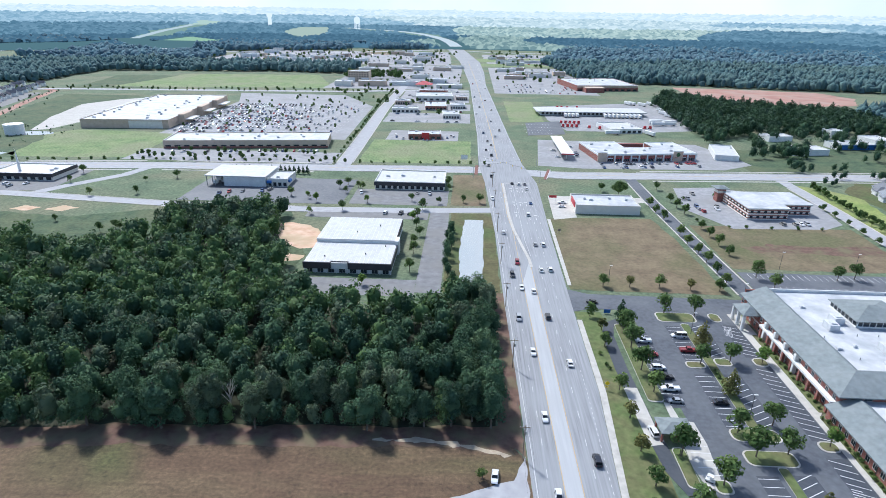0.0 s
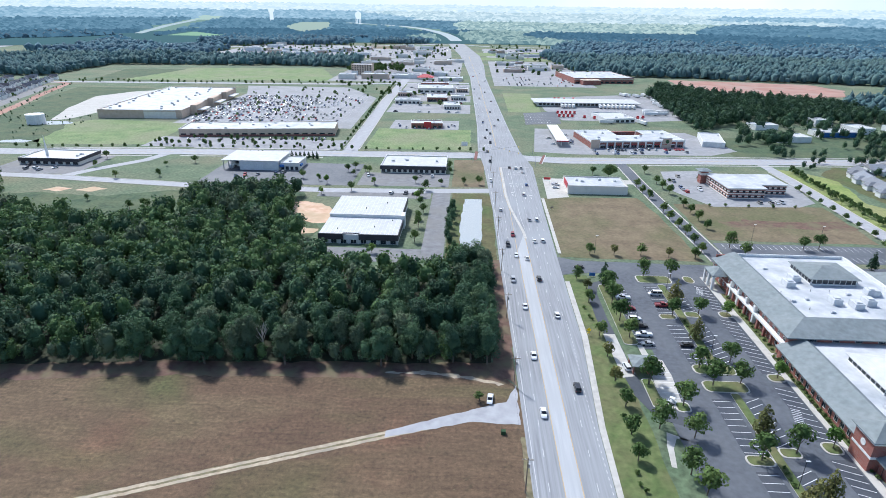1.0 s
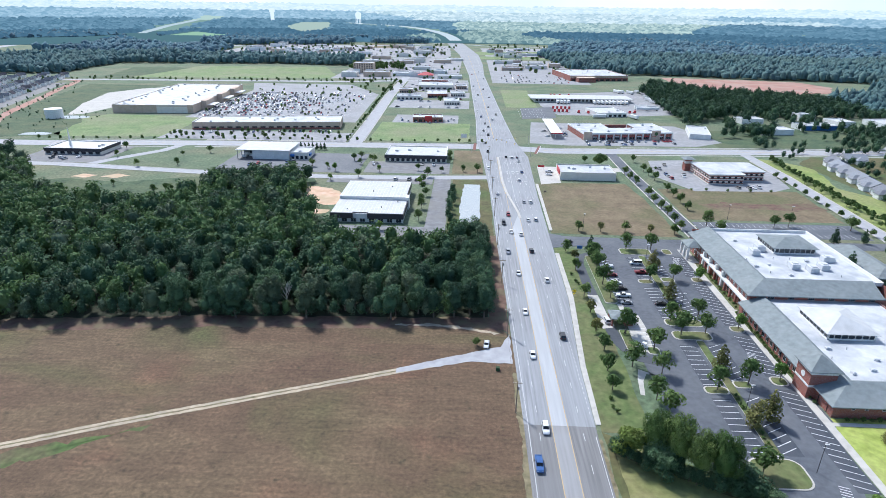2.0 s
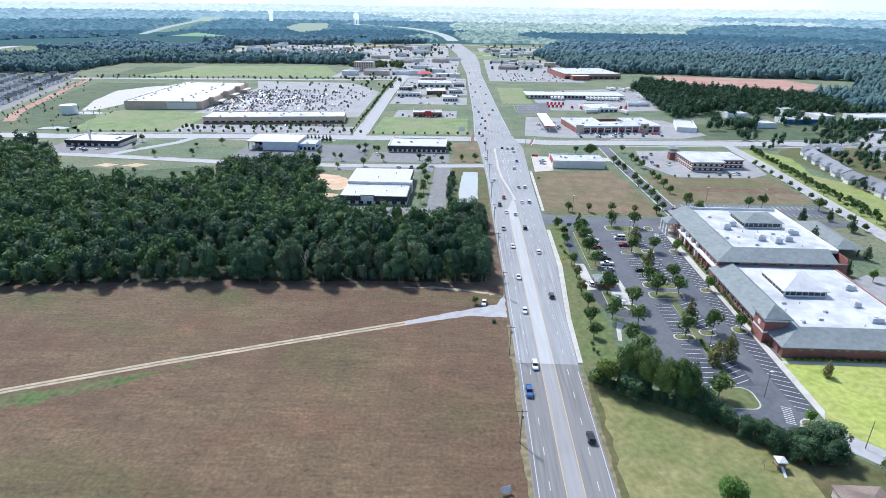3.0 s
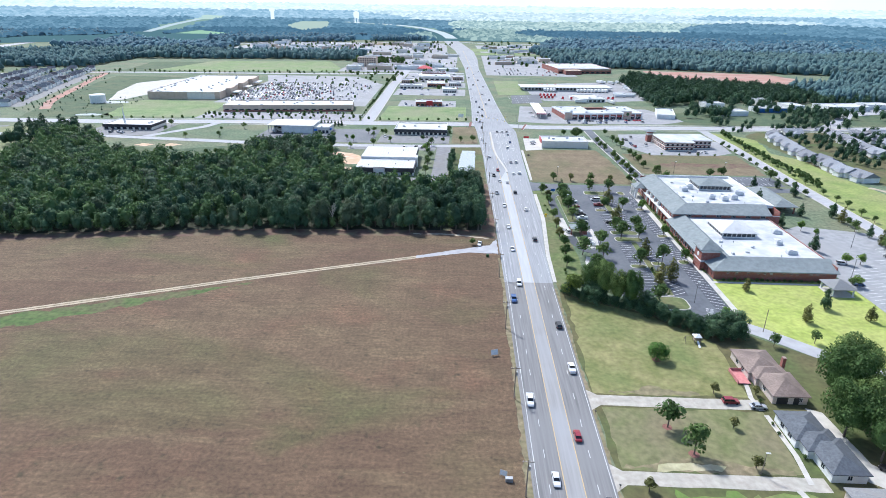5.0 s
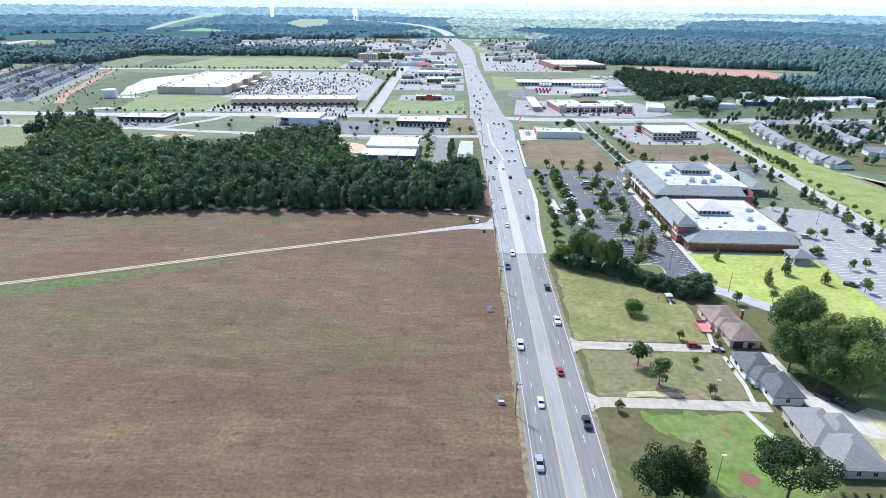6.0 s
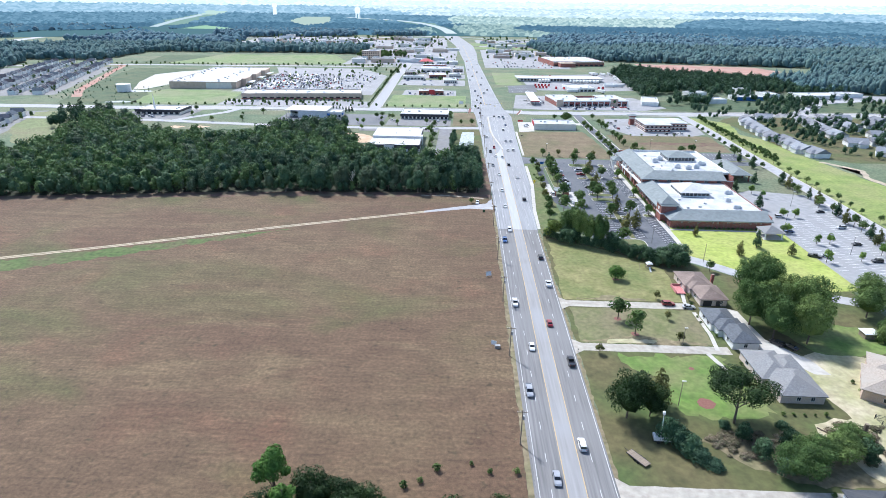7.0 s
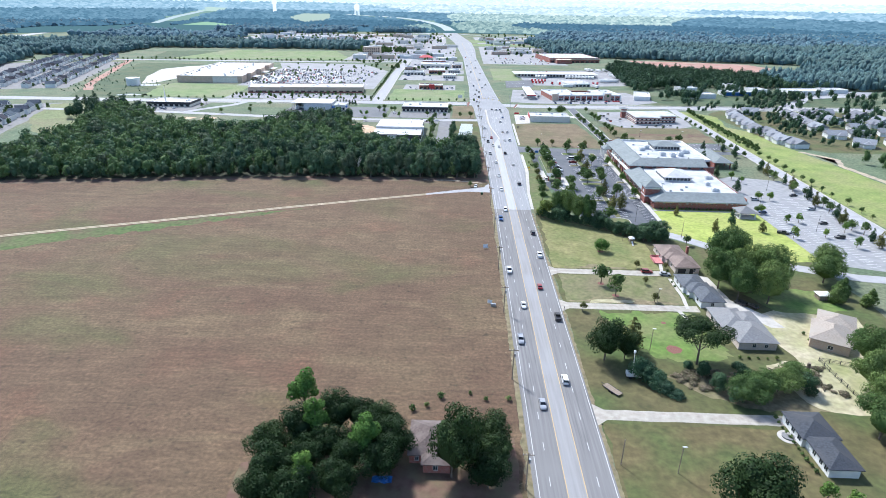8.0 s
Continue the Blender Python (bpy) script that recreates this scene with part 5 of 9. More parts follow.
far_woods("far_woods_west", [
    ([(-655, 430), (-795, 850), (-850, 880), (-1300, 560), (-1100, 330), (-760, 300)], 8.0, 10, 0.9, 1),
    ([(-1300, 560), (-850, 640), (-830, 880), (-690, 900), (-700, 1090), (-560, 1110), (-383, 1130), (-262, 1115), (-250, 1240), (-600, 1280), (-900, 1230), (-1150, 1150), (-1700, 1080)], 9.5, 7, 1.0, 1)], M["woods"], "dense woodland behind the fields, blue haze painted in", 3)
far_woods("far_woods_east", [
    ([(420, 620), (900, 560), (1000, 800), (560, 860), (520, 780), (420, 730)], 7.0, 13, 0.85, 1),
    ([(165, 1080), (240, 1030), (346, 1030), (420, 1000), (540, 980), (1100, 850), (1500, 1200), (1300, 1400), (140, 1400)], 9.5, 7, 1.1, 1)], M["woods"], "dense woodland beyond the shops, blue haze painted in", 4)
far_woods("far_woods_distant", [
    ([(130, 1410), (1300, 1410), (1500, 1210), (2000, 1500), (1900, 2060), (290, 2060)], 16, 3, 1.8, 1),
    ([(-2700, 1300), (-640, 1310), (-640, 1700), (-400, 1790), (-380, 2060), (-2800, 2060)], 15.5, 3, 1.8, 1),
    ([(-332, 1850), (-160, 1890), (-190, 2020), (-360, 2020)], 9, 10, 1.0, 1)], M["woods2"], "woodland in the far distance, blue haze painted in", 6)


def rise(x, y):
    """Height of the far land, shaped to fit the camera's view: it climbs to low hills at the skyline."""
    r = math.hypot(x + 28, y + 100)
    return float(np.interp(r, [2000, 2600, 3400, 4100, 4700], [0, 6, 34, 66, 104])) + 9 * noise.noise((x * 0.0011, y * 0.0011, 3)) * min(1, max(0, (r - 2100) / 600))


# Far land and tree lumps that glow, with haze painted into their colour.
def backdrop_land(name, r0, r1, gap, dark, light, seed, tall, pale=None, lit_span=(0, 0)):
    rng = np.random.default_rng(seed)
    places, sunny = [], []
    r = r0
    while r < r1:
        n = int(r * radians(92) / gap)
        for k in range(n):
            a = radians(-46 + 92 * (k + rng.uniform(-0.4, 0.4)) / n)
            rr = r + rng.uniform(-0.4, 0.4) * gap
            x, y = -28 + rr * math.sin(a), -100 + rr * math.cos(a)
            if noise.noise((x * 0.004, y * 0.004, seed)) > -0.5 and not cleared(x, y) and not (y < 3060 and -170 < y - np.interp(-x, [60, 100, 185, 350, 640], [1900, 2200, 2560, 2860, 3040]) < 20 and -660 < x < -60) and not (abs(x - np.interp(y, [2000, 2400, 2720, 2860], [-78, -135, -255, -350])) < 55 and y < 2880):
                # Crowns in this span get a paler glow: sunlight painted into the colour.
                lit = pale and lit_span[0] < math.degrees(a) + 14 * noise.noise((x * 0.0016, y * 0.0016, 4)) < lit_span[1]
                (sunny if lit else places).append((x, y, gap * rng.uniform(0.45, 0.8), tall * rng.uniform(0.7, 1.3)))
        r += gap * 0.9
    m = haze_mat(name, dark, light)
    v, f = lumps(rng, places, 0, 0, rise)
    tagged(new(name, numpy_mesh(name, v, f, m)), "wooded hills towards the skyline, haze painted in", "hills", kind="structure")
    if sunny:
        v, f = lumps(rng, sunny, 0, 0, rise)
        tagged(new(name + "_sunlit", numpy_mesh(name + "_sunlit", v, f, haze_mat(name + "_sunlit", *pale))), "paler woods with sunlight and haze painted in", "hills", kind="structure")
    bm = bmesh.new()
    rows = []
    for i in range(9):
        rr = r0 - 20 + (r1 - r0 + 60) * i / 8
        rows.append([bm.verts.new((-28 + rr * math.sin(a), -100 + rr * math.cos(a), rise(-28 + rr * math.sin(a), -100 + rr * math.cos(a)) + 0.4)) for a in (radians(-46 + 92 * k / 60) for k in range(61))])
    for p, q in zip(rows, rows[1:]):
        for k in range(60):
            bm.faces.new((p[k], p[k + 1], q[k + 1], q[k]))
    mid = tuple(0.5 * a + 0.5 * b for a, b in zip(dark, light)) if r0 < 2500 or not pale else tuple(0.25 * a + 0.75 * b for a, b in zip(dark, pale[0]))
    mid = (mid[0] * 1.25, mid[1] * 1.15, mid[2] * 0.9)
    tagged(part(name + "_land", bm, haze_mat(name + "_land", mid, mid)), "far land below the wooded hills, haze painted in", "hills", kind="structure")


# Haze painted by distance: each ring further out glows paler.
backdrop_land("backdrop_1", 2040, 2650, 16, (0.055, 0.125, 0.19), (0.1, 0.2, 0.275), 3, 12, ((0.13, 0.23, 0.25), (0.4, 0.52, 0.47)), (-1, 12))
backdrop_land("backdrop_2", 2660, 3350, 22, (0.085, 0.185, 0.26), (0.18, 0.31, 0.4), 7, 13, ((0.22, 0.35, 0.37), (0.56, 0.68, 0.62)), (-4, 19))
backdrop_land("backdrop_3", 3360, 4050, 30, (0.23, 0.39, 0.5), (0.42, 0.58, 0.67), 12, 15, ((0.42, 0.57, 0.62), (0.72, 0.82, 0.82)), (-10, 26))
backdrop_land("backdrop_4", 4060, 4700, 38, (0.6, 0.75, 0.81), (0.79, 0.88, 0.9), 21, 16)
# Far road strip that glows, haze painted into its colour.
bm = bmesh.new()
line = [(-78, 2000), (-100, 2200), (-135, 2400), (-185, 2560), (-255, 2720), (-350, 2860), (-470, 2960), (-640, 3040)]
edge = [bm.verts.new((x, y, rise(x, y) + 3.5)) for x, y in band(line, 20)]
for k in range(len(line) - 1):
    n = len(edge)
    bm.faces.new((edge[k], edge[k + 1], edge[n - 2 - k], edge[n - 1 - k]))
tagged(part("backdrop_road", bm, haze_mat("painted_haze_road", (0.6, 0.68, 0.72), (0.6, 0.68, 0.72))), "pale far highway, haze painted in", "road", kind="structure")
# distant roads, clearings and pale roofs
patch("far_highway", band(HIGHWAY[:5], 15), 0.08, M["street"], "pale distant highway curving through the woods", category="road")
patch("far_ramp", band(RAMP, 13), 0.07, M["street"], "pale distant highway ramp", category="road")
patch("far_road_east", band([(-40, 1860), (30, 1800), (200, 1790), (330, 1900)], 8), 0.07, M["street"], "pale distant ramp east of the highway", category="road")
patch("far_clearing_1", [(-1080, 1990), (-1040, 2030), (-840, 2010), (-860, 1800), (-950, 1790)], 0.05, M["meadow"], "distant bright clearing", 14, 5)
patch("far_clearing_2", [(-330, 1650), (-210, 1640), (-200, 1800), (-350, 1820)], 0.05, M["dry"], "distant dry clearing", 14, 5)
patch("far_clearing_3", [(-20, 1330), (160, 1340), (120, 1420), (-20, 1400)], 0.05, M["meadow"], "distant bright clearing", 14, 5)
patch("far_clearing_4", [(-40, 1440), (200, 1470), (180, 1600), (-60, 1540)], 0.05, M["meadow"], "distant bright clearing", 14, 5)


# Flat far sheets that glow in a colour with haze painted in.
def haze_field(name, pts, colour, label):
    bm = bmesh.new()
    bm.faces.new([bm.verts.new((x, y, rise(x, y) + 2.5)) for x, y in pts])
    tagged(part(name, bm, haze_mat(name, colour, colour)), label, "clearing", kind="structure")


haze_field("backdrop_meadow", [(-1063, 2040), (-1070, 2300), (-900, 2120), (-840, 2040)], (0.33, 0.52, 0.36), "bright clearing in the far woods, haze painted in")
haze_field("backdrop_clearing", [(-847, 2634), (-872, 3012), (-729, 3060), (-616, 2562), (-682, 2389)], (0.42, 0.52, 0.45), "dry clearing in the far woods, haze painted in")
haze_field("backdrop_highway", [(-1222, 2120), (-1315, 2512), (-1370, 2918), (-1335, 2918), (-1280, 2512), (-1190, 2120)], (0.5, 0.6, 0.63), "pale far highway, haze painted in")


def cloud_bank():
    """Bright hazy glowing cloud over the horizon, as a sky backdrop. Its unseen upper part is added for the pond to
    reflect.
    """
    m = bpy.data.materials.new("cloud_bank")
    m.use_nodes = True
    t = m.node_tree
    t.nodes.remove(t.nodes["Principled BSDF"])
    em = t.nodes.new("ShaderNodeEmission")
    ns, rp, co = t.nodes.new("ShaderNodeTexNoise"), t.nodes.new("ShaderNodeValToRGB"), t.nodes.new("ShaderNodeTexCoord")
    ns.inputs["Scale"].default_value, ns.inputs["Detail"].default_value = 0.0009, 7
    rp.color_ramp.elements[0].position, rp.color_ramp.elements[1].position = 0.36, 0.6
    rp.color_ramp.elements[0].color, rp.color_ramp.elements[1].color = (0.82, 0.91, 0.96, 1), (0.97, 0.99, 1.0, 1)
    t.links.new(co.outputs["Object"], ns.inputs[0])
    t.links.new(ns.outputs[0], rp.inputs[0])
    t.links.new(rp.outputs[0], em.inputs[0])
    t.links.new(em.outputs[0], t.nodes["Material Output"].inputs[0])
    bm = bmesh.new()
    rows = []
    for i in range(61):
        a = radians(-70 + 140 * i / 60)
        rows.append([bm.verts.new((4880 * math.sin(a), 4880 * math.cos(a), z)) for z in (-5, 2900)])
    for a, b in zip(rows, rows[1:]):
        bm.faces.new((a[0], b[0], b[1], a[1]))
    tagged(part("backdrop_sky", bm, m), "bright white haze over the horizon", "sky", kind="structure")


cloud_bank()


# ---- the school ----
def school():
    ob = root("school_building", 0, 0, label="red brick school with grey shingle skirts and white flat roofs", category="building")
    # two-storey north wing: x 82 to 140, y 160 to 230
    E2, E1 = 8.2, 4.6
    part("wall", boxes((82, 82.4, 153, 219, 0, E2), (82.4, 136, 153, 153.4, 0, E2), (135.6, 136, 153.4, 219, 0, E2 + 1.8), (82.4, 135.6, 218.6, 219, 0, E2 + 1.8)), M["brick"], ob)
    part("flat_roof", boxes((89, 135.6, 161, 218.6, 9.3, 9.6)), M["membrane"], ob)
    # skirts: sloping shingle on the west and south
    def skirt(x0, y0, x1, y1, z0, z1, run, ov):
        bm = bmesh.new()
        a = [bm.verts.new(p) for p in ((x0 - ov, y1, z0), (x0 - ov, y0 - ov, z0), (x1 + ov, y0 - ov, z0))]
        b = [bm.verts.new(p) for p in ((x0 + run, y1, z1), (x0 + run, y0 + run, z1), (x1 + ov, y0 + run, z1))]
        c = [bm.verts.new(p) for p in ((x0 + run + 2.2, y1, z1 - 1.2), (x0 + run + 2.2, y0 + run + 2.2, z1 - 1.2), (x1 + ov, y0 + run + 2.2, z1 - 1.2))]
        d = [bm.verts.new((v.co.x, v.co.y, v.co.z - 0.35)) for v in a]
        for p, q in ((d, a), (a, b), (b, c)):
            for i in range(2):
                bm.faces.new((p[i], p[i + 1], q[i + 1], q[i]))
        return bm
    part("skirt_roof", skirt(82, 153, 130, 219, E2, 11.4, 8.0, 1.4), M["shingle"], ob, "grey shingle sloping skirt roof")
    part("skirt_roof", skirt(79.4, 90.6, 129, 153, E1, 7.6, 7.6, 1.4), M["shingle"], ob, "grey shingle sloping skirt roof")
    part("wall", boxes((79.4, 79.8, 90.6, 153, 0, E1), (79.8, 130, 90.6, 91.0, 0, E1), (129.6, 130, 91.0, 153, 0, 6.6)), M["brick"], ob)
    part("flat_roof", boxes((87, 129.6, 98, 153, 5.9, 6.2)), M["membrane"], ob)
    for z in (3.4, 7.9):
        part("band_course", boxes((81.94, 82.0, 153, 219, z - 0.35, z)), M["trim"], ob)
    part("band_course", boxes((79.4, 130, 90.54, 90.6, 3.6, 3.85)), M["trim"], ob)
    part("band_course", boxes((82, 136, 152.94, 153, 7.5, 7.8)), M["trim"], ob)
    part("soffit", boxes((78.2, 79.4, 90.6, 153, E1 - 0.34, E1 - 0.28), (78.2, 130, 89.4, 90.6, E1 - 0.34, E1 - 0.28), (80.8, 82, 153, 219, E2 - 0.34, E2 - 0.28)), M["trim"], ob)
    for k in range(17):
        y = 155.5 + 3.9 * k
        window(ob, 1.5, 1.9, "W", 82, y, 4.6, split=2)
        window(ob, 1.5, 1.9, "W", 82, y, 0.9, split=2)
    for k in range(14):
        window(ob, 1.6, 1.8, "W", 79.4, 109 + 3.1 * k, 1.0, split=2)
    for k in range(6):
        window(ob, 2.4, 1.3, "S", 90 + 7.5 * k, 153, 6.3, split=3)
    for k in (0, 1.4, 3.2, 4.8, 5.8, 6.8, 8.8, 9.9, 10.9, 13, 14, 15):
        window(ob, 1.0, 0.6, "S", 85 + 2.65 * k, 90.6, 2.8)
    # entrance porch and gable on the west front
    part("porch_roof", hip(bmesh.new(), 75.5, 83, 203, 213, 6.5, 2.2), M["shingle"], ob)
    for y in (203.6, 207.9, 212.2):
        part("porch_pillar", bevelled(boxes((75.8, 76.8, y - 0.5, y + 0.5, 0, 6.3)), 0.05), M["trim"], ob)
    for y in (176, 183, 190, 197):
        part("buttress", bevelled(boxes((80.6, 82, y - 0.6, y + 0.6, 0, 7.2)), 0.08), M["trim"], ob, "white stucco buttress")
    # corner tower
    part("tower_wall", boxes((76.6, 84.4, 99.4, 107, 0, 9.2)), M["brick"], ob)
    for z0, z1 in ((4.0, 4.7), (8.4, 9.8)):
        part("tower_band", boxes((76.5, 84.5, 99.3, 107.1, z0, z1)), M["trim"], ob)
    part("tower_roof", hip(bmesh.new(), 75.6, 85.4, 98.4, 108, 9.8, 3.2, inset=4.7), M["shingle"], ob)
    bm = tubes(((76.5, 103.2, 6.5), (76.6, 103.2, 6.5), 0.95, 0.95, 20))
    part("clock_face", bm, M["trim"], ob, "round white clock face")
    # roof monitors with glazed sides
    def monitor(x0, x1, y0, y1, z, h, rh, sheet):
        part("monitor_wall", boxes((x0, x1, y0, y1, z, z + 0.5), (x0 + 0.3, x0 + 0.6, y0, y1, z, z + h), (x1 - 0.6, x1 - 0.3, y0, y1, z, z + h)), M["trim"], ob)
        n = max(3, int((x1 - x0) / 2.2))
        for i in range(n):
            xx = x0 + (i + 0.5) * (x1 - x0) / n
            window(ob, (x1 - x0) / n - 0.15, h - 0.7, "S", xx, y0 + 0.1, z + 0.5)
        m = max(3, int((y1 - y0) / 2.2))
        for i in range(m):
            yy = y0 + (i + 0.5) * (y1 - y0) / m
            window(ob, (y1 - y0) / m - 0.15, h - 0.7, "W", x0 + 0.1, yy, z + 0.5)
        part("monitor_roof", hip(bmesh.new(), x0 - 0.8, x1 + 0.8, y0 - 0.8, y1 + 0.8, z + h, rh), M[sheet], ob)
    monitor(108, 126, 191, 207, 9.6, 2.8, 2.4, "shingle")
    monitor(95, 111, 124, 142, 6.2, 2.6, 3.0, "metalroof")
    roof_units(ob, [(99, 190, 90), (103.5, 195, 90), (109, 176, 90), (115, 173, 90), (121, 176, 90), (127, 184, 0)], 9.6, 2.1)
    roof_units(ob, [(94, 176, 0), (97, 205, 0), (118, 183, 0), (104, 168, 0), (100, 178, 90)], 9.6, 0.7)
    roof_units(ob, [(118, 118, 90), (118, 106, 0), (124, 132, 0)], 6.2, 1.7)
    roof_units(ob, [(92, 104, 90), (104, 112, 40), (92, 118, 0), (99, 106, 0)], 6.2, 0.7)
    for x, y, z in ((93, 183, 9.6), (105, 185, 9.6), (112, 185, 9.6), (97, 170, 9.6), (124, 168, 9.6), (92, 198, 9.6), (90, 112, 6.2), (112, 102, 6.2), (98, 118, 6.2)):
        part("vent_pipe", tubes(((x, y, z), (x, y, z + 0.9), 0.16, 0.16, 6)), M["galv"], ob)
    part("roof_parapet", boxes((90.0, 90.35, 161.4, 218.6, 9.6, 10.9), (90.35, 135.6, 161.0, 161.35, 9.6, 10.9), (90.35, 136.0, 218.2, 218.6, 9.6, 10.8), (135.4, 136.1, 161.4, 218.2, 9.6, 10.8)), M["trim"], ob, "white inner parapet of the flat roof")
    part("roof_parapet", boxes((87.0, 87.3, 98.6, 153, 6.2, 7.2), (87.3, 129.6, 98.2, 98.5, 6.2, 7.2)), M["trim"], ob, "white inner parapet of the flat roof")
    for k in range(13):
        part("downpipe", tubes(((79.3, 93 + 4.6 * k, 0), (79.3, 93 + 4.6 * k, 4.4), 0.09, 0.09, 6)), M["dark"], ob)
    for k in range(9):
        part("arcade_pillar", bevelled(boxes((80.4, 81.3, 155 + 5.4 * k, 156 + 5.4 * k, 0, 4.2)), 0.05), M["brick"], ob)
    part("arcade_beam", boxes((80.3, 82.0, 154, 200, 4.2, 4.9)), M["trim"], ob, "white beam above the arcade")
    # rear covered drop-off
    part("canopy_roof", hip(bmesh.new(), 146.5, 160, 179, 218, 4.4, 2.8), M["shingle"], ob)
    for x in (148, 158.5):
        for y in (181, 190, 199, 208, 216):
            part("canopy_post", bevelled(boxes((x - 0.35, x + 0.35, y - 0.35, y + 0.35, 0, 4.5)), 0.04), M["brick"], ob)
    return ob


school()


def pavilion(x, y):
    ob = root("pavilion", x, y, label="open white pavilion with hipped grey roof", category="pavilion")
    part("roof", hip(bmesh.new(), -5, 5, -5, 5, 3.4, 2.6), M["gshingle"], ob)
    for sx in (-4, 4):
        for sy in (-4, 4):
            part("post", bevelled(boxes((sx - 0.25, sx + 0.25, sy - 0.25, sy + 0.25, 0, 3.3)), 0.03), M["trim"], ob)
    part("floor_slab", boxes((-4.8, 4.8, -4.8, 4.8, 0, 0.15)), M["concrete"], ob)


pavilion(125, 81)


# ---- houses ----
def house(name, x, y, blocks, wall, roof, label, h=3.0, pitch=0.42, wins=(), doors=(), turn=0):
    ob = root(name, x, y, 0, turn, label, "house")
    for i, (x0, x1, y0, y1) in enumerate(blocks):
        hh = h - 0.03 * i
        part("wall", boxes((x0, x1, y0, y1, 0, hh)), M[wall], ob)
        o = 0.55
        part("roof", hip(bmesh.new(), x0 - o, x1 + o, y0 - o, y1 + o, hh, pitch * (min(x1 - x0, y1 - y0) / 2 + o)), M[roof], ob)
    for side, wx, wy, w in wins:
        window(ob, w, 1.4, side, wx, wy, 0.9, split=2)
    for side, wx, wy, w in doors:
        rz = {"S": 0, "E": 90, "N": 180, "W": -90}[side]
        d = part("garage_door", boxes((-w / 2, w / 2, -0.06, 0.02, 0, 2.2)), M["dark"], ob)
        d.matrix_basis = pose(wx, wy, 0.02, 0, 0, rz)
    return ob


hA = house("house", 67, 17, [(-5.5, 5, 0, 12.6), (-3.5, 6.4, -11.5, 0.2), (-4.5, 5.5, -3, 4)], "pinkbrick", "bshingle", "pale brick bungalow with brown hipped shingle roof", wins=[("W", -5.5, 4, 1.6), ("W", -5.5, 8, 1.6), ("W", -3.5, -6, 1.6), ("S", 4.4, -11.5, 1.0)], doors=[("S", -0.8, -11.5, 3.2), ("S", 3.2, -11.5, 1.6)])
part("chimney", boxes((5.6, 6.6, 3, 4.2, 0, 6.3)), M["brick"], hA)
part("deck", boxes((-9.5, -5.6, -2.5, 4.5, 0.3, 0.5), (-9.5, -9.35, -2.5, 4.5, 0.5, 1.4), (-9.35, -5.6, 4.35, 4.5, 0.5, 1.4)), M["deck"], hA, "red-stained timber deck")
house("house", 66, -13, [(-5.5, 3.5, 0, 11), (-3, 5.5, -12, 0.4), (-4.5, 4.5, -4, 4)], "siding", "slate", "white clapboard bungalow with dark slate-grey roof", wins=[("W", -5.5, 3, 1.8), ("W", -5.5, 7, 1.8), ("W", -3, -3, 1.4), ("W", -3, -8, 1.4), ("S", 1.2, -12, 1.2)])
house("house", 70, -42, [(-6.8, 3.5, -3, 12), (-5, 7.4, -11, 3), (-2, 7.6, -2, 10)], "pinkbrick", "gshingle", "pale brick bungalow with weathered grey hipped roof", wins=[("W", -6.8, 7, 1.8), ("W", -6.8, 2, 1.4), ("S", 0, -11, 1.2), ("S", 4, -11, 1.2)])
house("house", 101, -42.5, [(-6, 5.4, -12, 3), (-4.5, 6.4, 0, 12)], "tanbrick", "tshingle", "tan brick house with tan shingle roof", h=3.6, turn=-31, wins=[("W", -6, -7, 1.4), ("W", -6, -2, 1.4), ("S", 0, -12, 1.6)])
house("house", 66, -100, [(-4.5, 4.6, 1, 11), (-3.6, 3.8, -9.6, 1.4)], "siding", "dshingle", "white bungalow with charcoal shingle roof", wins=[("W", -4.5, 2.5, 1.6), ("W", -4.5, 5.5, 1.6), ("W", -4.5, 8.5, 1.6), ("W", -3.6, -3, 1.4), ("W", -3.6, -6, 1.4), ("W", -3.6, -8.2, 1.4)])
house("house", -34, -104, [(-5, 4.4, -6, 6), (-1.5, 5, -9, 2)], "brick", "agedshingle", "old red brick cottage with dark aged roof among trees", wins=[("S", -3.2, -6, 1.0), ("S", 1.5, -9, 1.2)])


# ---- commercial buildings ----
def commercial(name, x0, x1, y0, y1, h, wall, roof, label, cat="building", shop=0, sill=0.4, top=2.8, units=4, cap="trim", turn=0):
    ob = root(name, (x0 + x1) / 2, (y0 + y1) / 2, 0, turn, label=label, category=cat)
    w, d = (x1 - x0) / 2, (y1 - y0) / 2
    flat_block(ob, -w, w, -d, d, h, wall, roof, cap=cap)
    for i in range(shop):
        ww = 2 * w / shop
        window(ob, ww * 0.62, top - sill, "S", -w + (i + 0.5) * ww, -d, sill, "dark", split=2)
    rnd = random.Random(int(x0 * 7 + y0))
    roof_units(ob, [(rnd.uniform(-w * 0.8, w * 0.8), rnd.uniform(-d * 0.7, d * 0.7), rnd.choice((0, 90))) for _ in range(units)], h - 0.6)
    return ob


wA = root("warehouse", -80, 270, label="low warehouse with white metal roof and dark fascia", category="warehouse")
part("wall", boxes((-20, 19, -27, -2, 0, 4.4), (-20, 18, -2, 30, 0, 6.2)), M["metalwall"], wA)
